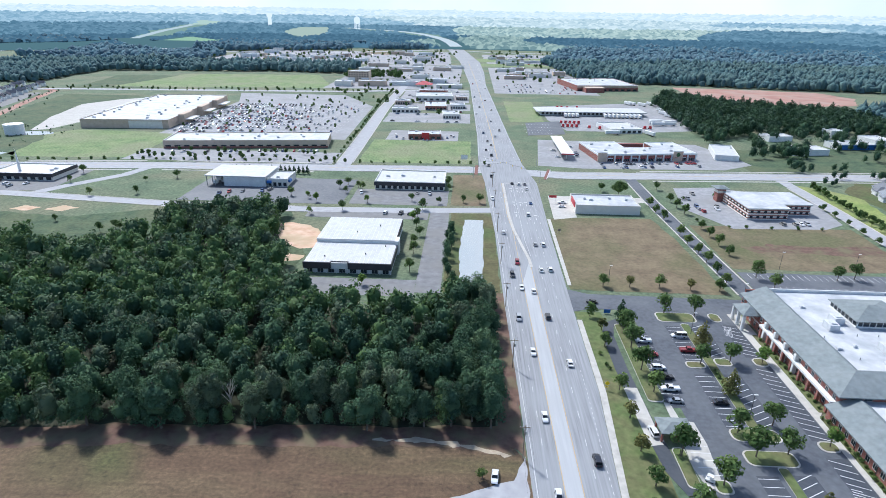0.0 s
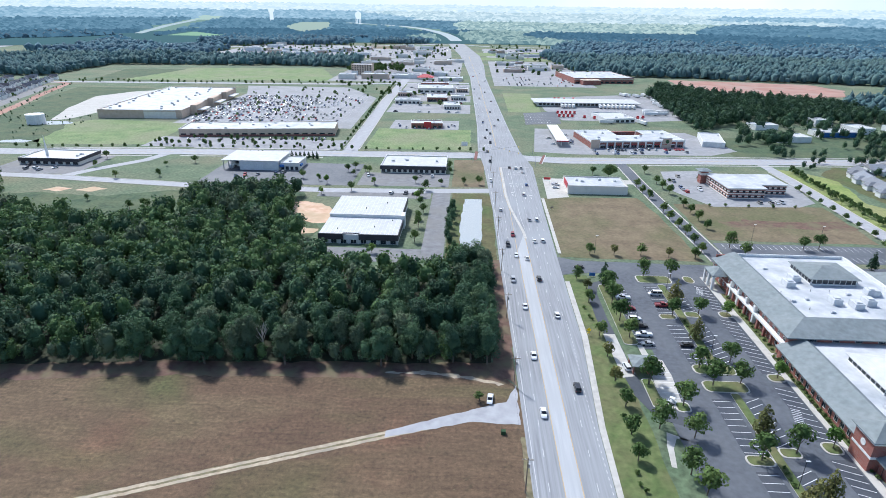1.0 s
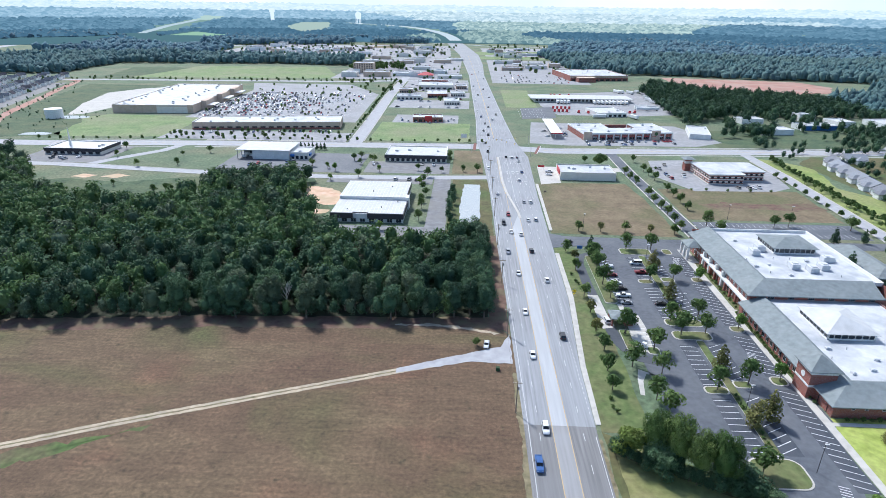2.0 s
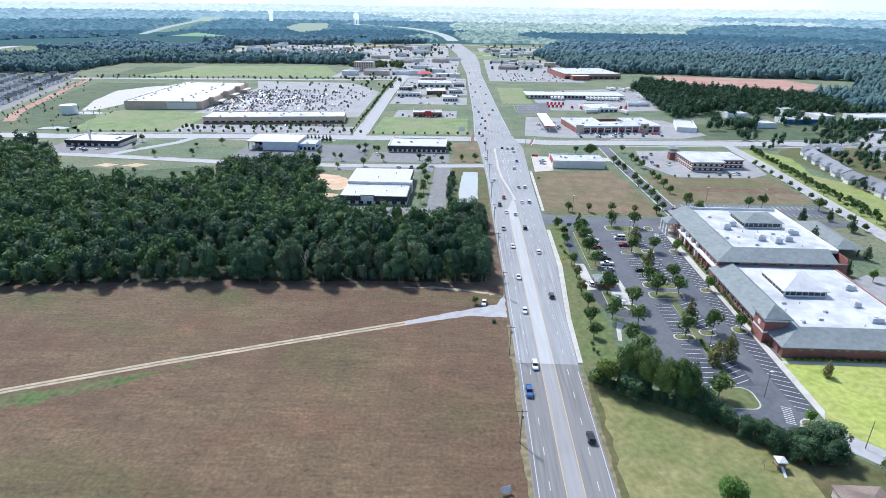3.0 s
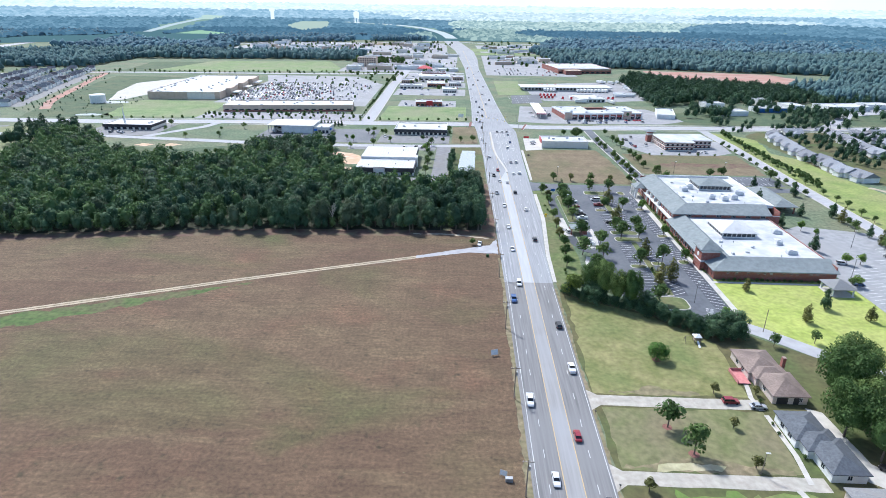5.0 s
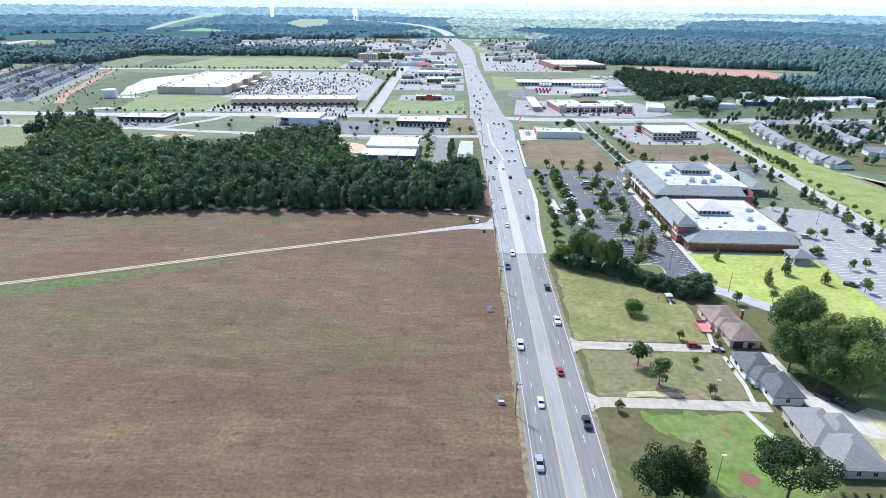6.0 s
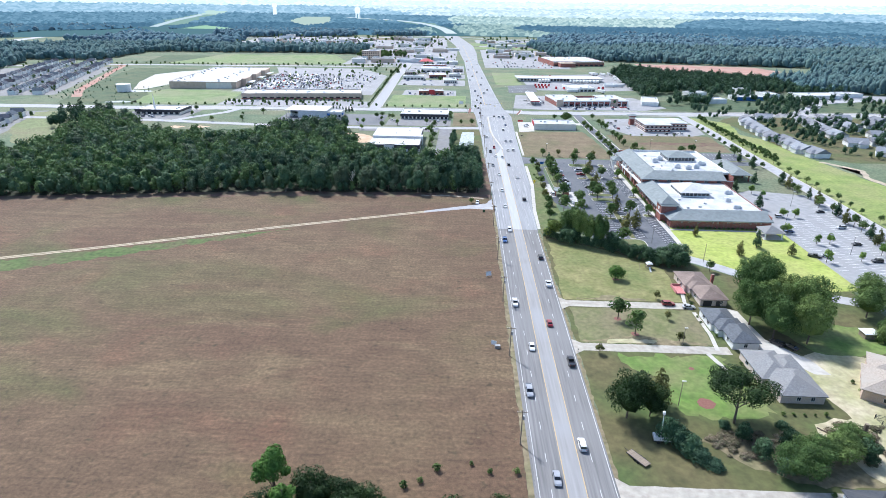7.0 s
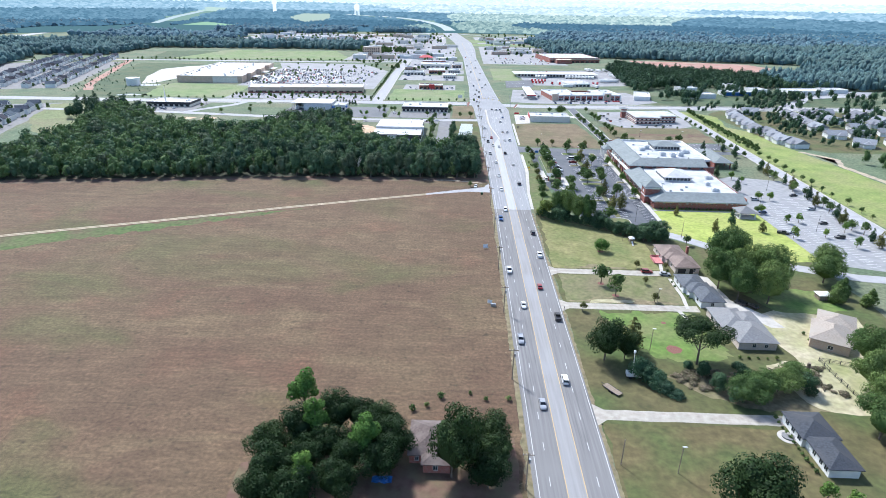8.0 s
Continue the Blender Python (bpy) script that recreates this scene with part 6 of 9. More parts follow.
part("fascia", boxes((-20.3, -8, -27.6, -27, 2.2, 5.2), (-8, 0, -26, -25.4, 2.4, 5.2), (-8.2, -7.7, -27, -26, 2.2, 5.2), (-0.3, 0.2, -27, -26, 2.2, 5.2), (0, 19.3, -27.6, -27, 2.2, 5.2), (19, 19.4, -27, -2, 2.2, 5.2), (18, 18.4, -2, 30, 3.5, 6.4)), M["navy"], wA, "dark ribbed metal fascia")
part("roof", boxes((-20.1, 19.1, -27, -2.05, 4.4, 4.8), (-20.2, 18.2, -2.0, 30.2, 6.2, 6.5)), M["metalroof"], wA, "white standing-seam metal roof")
SEAM = mesh_of("roof_seam", boxes((-0.05, 0.05, -1, 1, 0, 0.09)), M["metalwall"])
for k in range(20):
    for yc, half, z in ((-14.5, 12.3, 4.8), (14.1, 15.9, 6.5)):
        piece("roof_seam", SEAM, wA, pose(-18.6 + 1.93 * k, yc, z) @ Matrix.Diagonal((1, half, 1, 1)))
for k in range(8):
    window(wA, 2.8, 2.0, "S", -17.5 + 4.9 * k, -27, 0.1, "trim", 2)
for k in range(9):
    part("pilaster", boxes((-20 + 4.85 * k, -19.5 + 4.85 * k, -27.35, -27.0, 0, 2.2)), M["trim"], wA)
for k in range(6):
    d = part("dock_door", boxes((-1.6, 1.6, -0.05, 0.05, 0, 1.2)), M["trim"], wA)
    d.matrix_basis = pose(-16.5 + 6.3 * k, -2.06, 4.9)
part("stair_block", boxes((18.2, 20, -4, 2, 0, 7)), M["trim"], wA)
for x, y in ((-12, -20), (6, -16), (14, -6)):
    part("roof_vent", tubes(((x, y, 4.8), (x, y, 5.5), 0.25, 0.3, 8)), M["dark"], wA)
for x, y in ((-2, 8), (8, 18)):
    part("roof_vent", tubes(((x, y, 6.5), (x, y, 7.2), 0.25, 0.3, 8)), M["dark"], wA)

wD = commercial("shop", -89, -43, 377, 408, 5.2, "cream", "metalroof", "long low shop with white roof and dark fascia", shop=12, units=3)
part("fascia", boxes((-23.4, 23.4, -16.2, -15.6, 2.6, 5.0)), M["navy"], wD, "dark metal fascia")
wC = root("depot", -181, 388.5, label="white metal depot building with an open bay", category="warehouse")
part("wall", boxes((-8, 20, -14, -13.7, 0, 6.6), (19.7, 20, -13.7, 14.5, 0, 6.6), (-20, 20, 14.2, 14.5, 0, 6.6), (-8, -7.7, -13.7, 14.2, 0, 6.6), (-20, -19.7, 2, 14.2, 0, 6.6)), M["metalwall"], wC)
part("roof", boxes((-20.6, 20.6, -14.6, 15, 6.6, 7.0)), M["metalroof"], wC, "white standing-seam metal roof")
for x, y in ((-19.6, -13.4), (-14, -13.4), (-19.6, -5)):
    part("post", boxes((x - 0.2, x + 0.2, y - 0.2, y + 0.2, 0, 6.6)), M["galv"], wC)
for x, w in ((-3, 2.4), (6, 2.4)):
    part("bay_door", boxes((x - w, x + w, -14.08, -13.95, 0.1, 4.4)), M["trim"], wC, "white roller door")
for x, y in ((-16, -8), (-12, -4), (-17, 0), (-11, 4)):
    part("stored_crate", bevelled(boxes((x - 1.6, x + 1.6, y - 1.2, y + 1.2, 0, 1.9)), 0.06), M["trim"], wC)
dO = commercial("depot_office", -160.4, -147, 376, 396, 5.4, "cream", "metalroof", "white depot office with blue awnings", shop=4, units=1)
part("awning", bevelled(boxes((-6.7, -3.5, -11.6, -10, 2.4, 4.2)), 0.3), M["blue"], dO, "bright blue awning")
part("awning", bevelled(boxes((6.7, 8, -8, -3.5, 2.4, 4.2)), 0.3), M["blue"], dO, "bright blue awning")
wE = commercial("chapel", -350, -306, 375, 402, 4.8, "cream", "metalroof", "low building with dark fascia and white spire", shop=8, units=2)
part("fascia", boxes((-22.4, 22.4, -13.9, -13.55, 2.4, 4.9), (22.05, 22.35, -13.5, 13.5, 2.6, 4.9)), M["navy"], wE, "dark metal fascia")
part("spire", tubes(((-7, -4, 4.5), (-7, -4, 8), 1.0, 0.9, 6), ((-7, -4, 8), (-7, -4, 19), 0.8, 0.05, 6)), M["trim"], wE, "slim white spire")

ph = commercial("auto_shop", 36, 73.5, 337, 360, 5.4, "cream", "membrane", "low cream shop with flat white roof", units=4, cap="concrete")
part("sign_panel", boxes((-19.2, -18.8, -9, 4, 3.2, 6.4)), M["redpaint"], ph, "red sign panel without lettering")
bk = root("office_building", 154, 354, 0, 2, label="two-storey office banded in red brick and pale stone", category="building")
part("wall", boxes((-20, 3, -18, 15, 0, 6.6), (3, 20.5, -9.5, 15, 0, 6.6)), M["brick"], bk)
for z0, z1 in ((0, 0.6), (1.4, 2.2), (3.0, 3.7), (4.5, 5.3), (6.0, 6.6)):
    part("band_course", boxes((-20.07, 3.07, -18.07, -18, z0, z1), (-20.07, -20, -18, 15, z0, z1), (3.0, 20.57, -9.57, -9.5, z0, z1), (3, 3.07, -18, -9.57, z0, z1)), M["cream"], bk, "pale stone band")
for k in range(6):
    for z in (0.9, 4.0):
        window(bk, 1.7, 1.4, "S", -18.0 + 3.9 * k, -18.05, z, "dark", 2)
for k in range(5):
    for z in (0.9, 4.0):
        window(bk, 1.7, 1.4, "S", 5 + 3.5 * k, -9.55, z, "dark", 2)
for k in range(7):
    for z in (0.9, 4.0):
        window(bk, 1.7, 1.4, "W", -20.05, -15.5 + 4.0 * k, z, "dark", 2)
part("flat_roof", boxes((-20.8, 3.8, -18.8, 15.8, 6.6, 7.0), (3.81, 21.3, -10.3, 15.8, 6.6, 7.0)), M["membrane"], bk, "pale flat roof sheet with overhang")
part("tower_wall", boxes((-23.5, -18.9, 15.9, 21, 0, 8.6)), M["brick"], bk)
part("tower_band", boxes((-23.58, -18.8, 15.85, 21.08, 5.6, 7.2)), M["cream"], bk)
part("tower_roof", hip(bmesh.new(), -25.5, -17, 14, 23, 8.8, 1.4, inset=4.1), M["shingle"], bk)

pz = root("shopping_plaza", 112, 499, 0, 8.4, label="brick shopping plaza with white pilasters and parapet", category="building")
part("wall", boxes((-41, -10, -24, 24, 0, 5.6), (-10, 16, -24, 2, 0, 5.4), (16, 41, -24, 20, 0, 5.6), (-10, 16, 21.5, 24, 0, 4.6)), M["brick"], pz)
part("flat_roof", boxes((-40.6, -9.6, -23.6, 23.6, 5.6, 5.8), (-9.59, 15.59, -23.6, 1.6, 5.4, 5.78), (15.6, 40.6, -23.6, 19.6, 5.6, 5.8)), M["membrane"], pz)
part("coping", boxes((-41.2, 41.2, -24.5, -23.9, 5.0, 6.4), (-41.2, -40.6, -23.9, 24.2, 5.0, 6.3), (40.6, 41.2, -23.9, 20.2, 5.0, 6.3), (-40.6, -10, 23.6, 24.2, 5.2, 6.2), (16, 40.6, 19.6, 20.2, 5.2, 6.2), (-10.2, -9.6, 1.6, 23.6, 5.4, 6.2), (15.6, 16.2, 1.6, 19.6, 5.4, 6.2)), M["trim"], pz, "white parapet")
part("service_court", boxes((-10, 16, 2, 21.5, 0, 0.12)), M["lot"], pz, "dark paved service court")
for k in range(13):
    part("pilaster", boxes((-41.2 + 6.76 * k, -40.2 + 6.76 * k, -24.7, -24.0, 0, 5.2)), M["trim"], pz)
for k in range(12):
    window(pz, 4.4, 2.3, "S", -37.3 + 6.76 * k, -24.05, 0.3, "trim", 3)
for x0, x1, h in ((-41.5, -34, 7.4), (21, 29, 8.0)):
    part("raised_front", boxes((x0, x1, -25.2, -24.55, 0, h)), M["stucco"], pz)
    part("raised_cap", boxes((x0 - 0.3, x1 + 0.3, -25.3, -24.4, h, h + 0.5)), M["trim"], pz)
part("arched_sign", tubes(((25, -25.45, 5.4), (25, -25.25, 5.4), 1.6, 1.6, 16)), M["pine"], pz, "round green sign without lettering")
for k in range(10):
    part("awning", boxes((-33 + 6.76 * k, -29 + 6.76 * k, -25.2, -24.5, 2.7, 3.2)), M["redpaint"] if k % 3 else M["trim"], pz)
roof_units(pz, [(-30, -10, 0), (-20, 8, 90), (-34, 14, 0), (-16, -16, 0), (2, -12, 0), (10, -4, 90), (24, -14, 0), (33, 4, 0), (28, 12, 90)], 5.8)
gs = root("fuel_canopy", 51.5, 508, label="flat white fuel station canopy on posts", category="canopy")
part("canopy_roof", bevelled(boxes((-5, 5, -36, 36, 4.6, 5.5)), 0.06), M["trim"], gs)
part("canopy_edge", boxes((-5.1, 5.1, -36.2, -36.02, 4.6, 5.5)), M["redpaint"], gs)
for y in (-30, -15, 0, 15, 30):
    part("post", boxes((-0.3, 0.3, y - 0.3, y + 0.3, 0, 4.6)), M["trim"], gs)

tm = root("truck_terminal", 111, 708, 0, 2.2, label="long truck terminal with dock doors under a white roof", category="warehouse")
part("wall", boxes((-58, 58, -12, 12, 0, 4.2)), M["metalwall"], tm)
part("roof", boxes((-63, 63, -17, 17, 4.3, 5.1)), M["metalroof"], tm)
for k in range(24):
    d = part("dock_door", boxes((-1.5, 1.5, -0.06, 0.05, 0, 2.7)), M["dark"], tm)
    d.matrix_basis = pose(-55 + 4.8 * k, -12.05, 1.1)
for k in range(9):
    part("post", boxes((-60.2 + 15 * k, -59.8 + 15 * k, -16.4, -16, 0, 4.3)), M["galv"], tm)
commercial("terminal_office", 108, 140, 592, 632, 4.4, "metalwall", "metalroof", "white yard workshop with open bays", units=2, shop=6, turn=10)
bs = commercial("hardware_store", 125, 221, 933, 1037, 8.5, "brick", "membrane", "large brick store with white roof", units=8, shop=10, turn=9)
part("front_band", boxes((-48.3, 48.3, -52.4, -52.05, 5.5, 7.5)), M["stucco"], bs)
part("side_block", boxes((-40, -12, -70, -52.4, 0, 6.5)), M["brick"], bs)
part("side_roof", boxes((-40.3, -11.7, -70.3, -52.2, 6.5, 7.0)), M["stucco"], bs)
st = commercial("superstore", -409, -325, 560, 740, 8.5, "stucco", "membrane", "vast tan superstore with white flat roof", units=0, turn=4)
for k in range(13):
    for j in range(5):
        rnd_x, rnd_y = -34 + 17 * j + 5 * math.sin(k * 2.3 + j), -82 + 13.4 * k + 3 * math.cos(k + 2.1 * j)
        if (k * 3 + j) % 3 == 0:
            roof_units(st, [(rnd_x, rnd_y, 90 * ((k + j) % 2))], 7.9, 1.1)
for ya, yb in ((-66, -40), (-14, 12), (34, 62)):
    part("entrance_block", boxes((42.0, 48, ya, yb, 0, 9.8)), M["stucco"], st)
    part("entrance_canopy", boxes((48, 55, ya + 3, yb - 3, 4.2, 5.0)), M["trim"], st)
part("cream_front", boxes((4, 36, -90.25, -89.98, 0, 8.3)), M["cream"], st, "yellow-cream panel of the front wall")
part("fascia_band", boxes((-42.1, 42.1, -90.4, -90.2, 6.9, 7.6)), M["stucco"], st)
part("loading_wall", boxes((-50, -42, -50, -46, 0, 5)), M["stucco"], st)
part("loading_roof", boxes((-56, -42.4, -20, 84, 0, 5.4)), M["membrane"], st)
tk = root("water_tank", -442, 522, label="squat white water tank", category="tank")
part("shell", tubes(((0, 0, 0), (0, 0, 9), 8, 8, 28), ((0, 0, 9), (0, 0, 10), 8.1, 0.5, 28)), M["trim"], tk)
sp = commercial("brick_store", -284.5, -149.5, 487, 521, 6.8, "stucco", "membrane", "long tan brick store with white flat roof", units=14, shop=18, turn=7.6)
part("brick_base", boxes((-67.6, 67.6, -17.2, -17.0, 0, 1.6)), M["brick"], sp)
rs = commercial("restaurant", -84, -54, 540, 558, 5.0, "brick", "membrane", "brick restaurant with red entrance", shop=6, units=3, turn=5)
part("entrance_front", bevelled(boxes((-3, 4, -10.2, -9, 0, 6.4)), 0.1), M["redpaint"], rs, "bright red entrance front")
for i, (x0, x1, y0, y1, h, w) in enumerate([(-58, -40, 655, 684, 5, "cream"), (-118, -88, 690, 706, 5, "cream"), (-82, -57, 712, 752, 5, "brick"), (-52, -34, 726, 744, 5, "cream"), (-100, -52, 792, 832, 6, "cream"), (-122, -104, 752, 770, 5, "tanbrick"), (-47, -32, 800, 818, 5, "tanbrick"), (-100, -60, 852, 870, 6, "brick")]):
    commercial("roadside_shop", x0, x1, y0, y1, h, w, "membrane", "low roadside shop with white flat roof", shop=6, units=3, turn=4)
ht = commercial("hotel", -228, -194, 990, 1014, 17, "stucco", "membrane", "pale tan hotel of several storeys", units=4, cap="stucco")
for x0, x1 in ((-17.2, -6), (4, 17.2)):
    part("pale_wing", boxes((x0, x1, -12.4, -11.98, 0, 7)), M["trim"], ht)
for f in range(5):
    for k in range(8):
        window(ht, 2.2, 1.8, "S", -14.8 + 4.2 * k, -12, 1.2 + 3.2 * f, "dark")
rr = root("red_roof_diner", -100, 945, label="diner with bright red hipped roof", category="building")
part("wall", boxes((-12, 12, -9, 9, 0, 4)), M["cream"], rr)
part("roof", hip(bmesh.new(), -13, 13, -10, 10, 4, 4.5), M["redpaint"], rr)
rnd = random.Random(17)
for x0, x1, y0, y1, n in ((-235, -60, 915, 1290, 16), (30, 150, 1000, 1290, 10), (-600, -120, 1350, 1730, 30), (30, 165, 1360, 1680, 10)):
    for _ in range(n):
        x, y, w, d = rnd.uniform(x0, x1), rnd.uniform(y0, y1), rnd.uniform(9, 22), rnd.uniform(7, 12)
        commercial("distant_shop", x - w, x + w, y - d, y + d, rnd.uniform(4.5, 8), rnd.choice(("cream", "stucco", "metalwall", "tanbrick", "cream")), "membrane", "distant low commercial building with pale roof", units=2)
for x, y, w, d, h, t in ((187, 505, 9, 22, 4.5, -14), (264, 577, 12, 8, 5, 10), (262, 520, 16, 9, 5, 8), (333, 602, 9, 7, 7, 6), (316, 548, 18, 9, 5, 6), (351, 568, 9, 12, 6, 6), (412, 574, 26, 14, 5, 8), (460, 590, 16, 10, 5, 8)):
    w8 = commercial("workshop", x - w, x + w, y - d, y + d, h, "metalwall", "metalroof", "white metal workshop among trees", units=1, turn=t)
    if w == 18:
        part("blue_front", boxes((-w + 0.2, w - 0.2, -d - 0.2, -d - 0.02, 0.2, h - 0.6)), M["blue"], w8, "bright blue painted front")


# Towers glow evenly: their brightness and haze are painted into this white.
HAZE_WHITE = haze_mat("painted_haze_white", (0.76, 0.85, 0.9), (0.76, 0.85, 0.9))


def water_tower(x, y, h, r, legs=False):
    ob = root("water_tower", x, y, label="white water tower on the far hill, haze painted in", category="water tower")
    if legs:
        for k in range(6):
            c, d = math.cos(k * 1.047), math.sin(k * 1.047)
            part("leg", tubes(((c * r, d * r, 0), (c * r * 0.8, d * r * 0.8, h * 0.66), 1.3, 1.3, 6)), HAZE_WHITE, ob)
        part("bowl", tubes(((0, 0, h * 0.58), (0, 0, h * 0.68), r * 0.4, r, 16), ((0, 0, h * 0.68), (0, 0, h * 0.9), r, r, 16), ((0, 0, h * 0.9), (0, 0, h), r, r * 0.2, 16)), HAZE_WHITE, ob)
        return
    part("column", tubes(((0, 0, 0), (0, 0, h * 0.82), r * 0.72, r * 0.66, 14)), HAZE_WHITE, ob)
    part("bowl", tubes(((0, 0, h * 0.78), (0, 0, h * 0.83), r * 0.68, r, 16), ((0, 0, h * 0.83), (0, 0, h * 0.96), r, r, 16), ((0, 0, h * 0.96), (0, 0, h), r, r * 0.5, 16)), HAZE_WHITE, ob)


water_tower(-995, 2960, 91, 13)
water_tower(-575, 2960, 82, 14, True)


def estate_house(x, y, turn, s=1.0):
    ob = root("estate_house", x, y, 0, turn, "small estate house with grey shingle roof", "house", "estate houses")
    for n, me in ESTATE:
        new(n, me).parent = ob
    ob.scale = (s, s, s)


def gable(bm, x0, x1, y0, y1, z, h):
    """A gabled roof with its ridge along y, closed below."""
    v = [bm.verts.new(p) for p in ((x0, y0, z), (x1, y0, z), (x1, y1, z), (x0, y1, z), ((x0 + x1) / 2, y0, z + h), ((x0 + x1) / 2, y1, z + h))]
    for f in ((0, 4, 5, 3), (1, 2, 5, 4), (0, 1, 4), (2, 3, 5), (0, 3, 2, 1)):
        bm.faces.new([v[i] for i in f])
    return bm


ESTATE = [("wall", mesh_of("wall", gable(boxes((-5.4, 5.4, -7, 7, 0, 3.1), (-8, -5, -5, 0.5, 0, 3.0)), -5.4, 5.4, -6.98, 6.98, 3.08, 2.7), M["siding"])),
          ("roof", mesh_of("roof", gable(hip(bmesh.new(), -8.5, 0, -5.5, 1, 3.05, 2.0), -6, 6, -7.4, 7.4, 3.2, 3.0), M["eshingle"])),
          ("garage_door", mesh_of("garage_door", boxes((-8.06, -8, -4.4, -0.2, 0.1, 2.4)), M["trim"]))]
TOWN = [("wall", mesh_of("wall", gable(boxes((-4.6, 4.6, -6, 6, 0, 4.6)), -4.6, 4.6, -5.98, 5.98, 4.58, 3.4), M["siding"])), ("roof", mesh_of("roof", gable(gable(bmesh.new(), -5.1, 5.1, -5.9, 6.4, 4.75, 3.7), -2.2, 2.2, -6.3, -2, 4.9, 2.0), M["hshingle"])), ("garage_door", mesh_of("garage_door", boxes((-3.5, 1, -6.06, -6, 0.1, 2.5)), M["trim"]))]


def town_house(x, y, turn):
    ob = root("town_house", x, y, 0, turn, "white gabled estate house with dark roof", "house", "town houses")
    for n, me in TOWN:
        new(n, me).parent = ob
    ob.scale = (0.88, 0.88, 0.92)


rnd = random.Random(9)
for i in range(4):
    for k in range(22):
        p, w = 18.5 * k + (5 if i % 2 else 0), 12 + (i // 2) * 58 + (i % 2) * 27
        town_house(-514 - 0.325 * p - 0.946 * w, 492 + 0.946 * p - 0.325 * w, 19 + rnd.uniform(-5, 5) + rnd.choice((0, 0, -90, 90)))
for i in range(4):
    for k in range(10):
        p, w = 16.5 * k, 12 + (i // 2) * 58 + (i % 2) * 27
        town_house(-396 - 0.3 * p - 0.954 * w, 215 + 0.954 * p - 0.3 * w, 17.5 + (90 if i % 2 else -90) + rnd.uniform(-5, 5) + rnd.choice((0, 0, 90)))
TERRACE = ((252, 396, -8), (247, 381, -8), (245, 366, -6), (243, 350, -4), (240, 332, -4), (238, 314, -2), (242, 300, 4), (240, 285, 4), (239, 270, 6), (243, 257, 8), (307, 398, -6), (306, 381, -6), (304, 364, -4), (301, 347, -4), (300, 330, 0), (272, 408, 80), (330, 402, 4), (333, 384, 4), (334, 366, 6), (350, 410, 90), (362, 380, 0), (366, 350, 0), (336, 330, 80), (318, 300, 80), (296, 296, 80), (350, 308, 70), (380, 400, 0), (384, 370, 0), (300, 262, 60), (330, 268, 70))
for x, y, a in TERRACE:
    estate_house(x, y, a, 1.1)


# ---- trees and planting ----
def row_of(key, pts, label, group, lo=0.85, hi=1.15, **kw):
    for x, y in pts:
        tree(key, x, y, random.uniform(lo, hi), label, group, **kw)


# school car park
row_of("lot", [(31.6, 198), (31.5, 188), (31.3, 174), (32, 162), (31.2, 133.6), (38.5, 123.6), (28.5, 113), (37, 109.5), (51, 215), (62.6, 214.5), (52.4, 179), (63, 181), (50.3, 144), (61.8, 148), (51.2, 134.5), (60.3, 136), (51.6, 101.8), (62.2, 105.1), (49.4, 66.7)], "rounded green shade tree in a kerbed planting bed", "car park trees", 1.25, 1.6)
row_of("lotlime", [(74, 181.5), (73.6, 140), (73.2, 107.8)], "fresh green young tree in a kerbed bed", "car park trees", 1.15, 1.35)
row_of("lotolive", [(57, 190.5), (55.4, 162.5), (56.6, 112.5), (55.2, 85), (60.5, 88)], "bronze-green conical tree on the grass median", "car park trees", 1.1, 1.3)
tree("cone", 31.5, 205, 1.15, "tall dark conical tree at the entrance")
row_of("round", [(21.2, 210.6), (22.3, 188), (21.6, 162.6), (21.4, 122.5), (19.9, 110), (19.2, 99.8)], "clipped round tree on the roadside lawn", "verge trees", 1.35, 1.6)
row_of("rusty", [(21.5, 149), (23.5, 200), (21, 135)], "bronze-leaved young tree on the roadside lawn", "verge trees", 1.35, 1.6)
row_of("shrub", [(20.3, 176), (21.2, 174), (20.6, 139), (21.2, 137), (17.4, 91), (18.3, 89), (17.6, 95), (22.4, 127), (19.8, 183), (19.5, 117)], "low round evergreen shrub", "verge shrubs", name="shrub", category="shrub")
row_of("lot", [(31.3, 95.6), (33, 89)], "large green shade tree beside the car park", "car park trees", 1.25, 1.45)
# foundation planting along the school
rnd = random.Random(4)
row_of("shrub", [(78.3 + rnd.uniform(-0.5, 0.3), 97 + 2.2 * k) for k in range(26)] + [(79.8 + rnd.uniform(-0.4, 0.4), 157 + 3 * k) for k in range(14)] + [(83 + 2.3 * k, 89.2) for k in range(19)], "clipped foundation shrub by the school wall", "foundation shrubs", 0.7, 1.2, name="shrub", category="shrub")
row_of("shrub", [(55.8 + rnd.uniform(-0.4, 0.4), y) for y in (78, 80, 82, 93, 95, 97, 99, 150, 152, 154, 171, 173, 175)], "small shrub on the car park median", "median shrubs", 0.7, 1.0, name="shrub", category="shrub")

# the hedge belt between car park and house lawn
HEDGE = [(13.6, 73), (19.9, 68), (28.7, 64), (37, 60), (43.1, 56), (48.9, 52), (53.8, 47), (58.4, 43), (64, 40.5), (69.7, 42)]
row_of("wide", [(32, 63.5), (36.5, 61.5), (27.5, 67), (23, 70)], "dark spreading tree at the hedge belt", "hedge belt trees", 0.62, 0.74, tall=1.85)
tree("limeround", 16.5, 71, 1.15, "yellow-green tree at the end of the hedge belt")
row_of("hedge", [(24, 72), (42, 60), (23, 68), (64, 44), (69, 45), (60, 44)], "dense green tree in the hedge belt", "hedge belt trees", 0.95, 1.25)
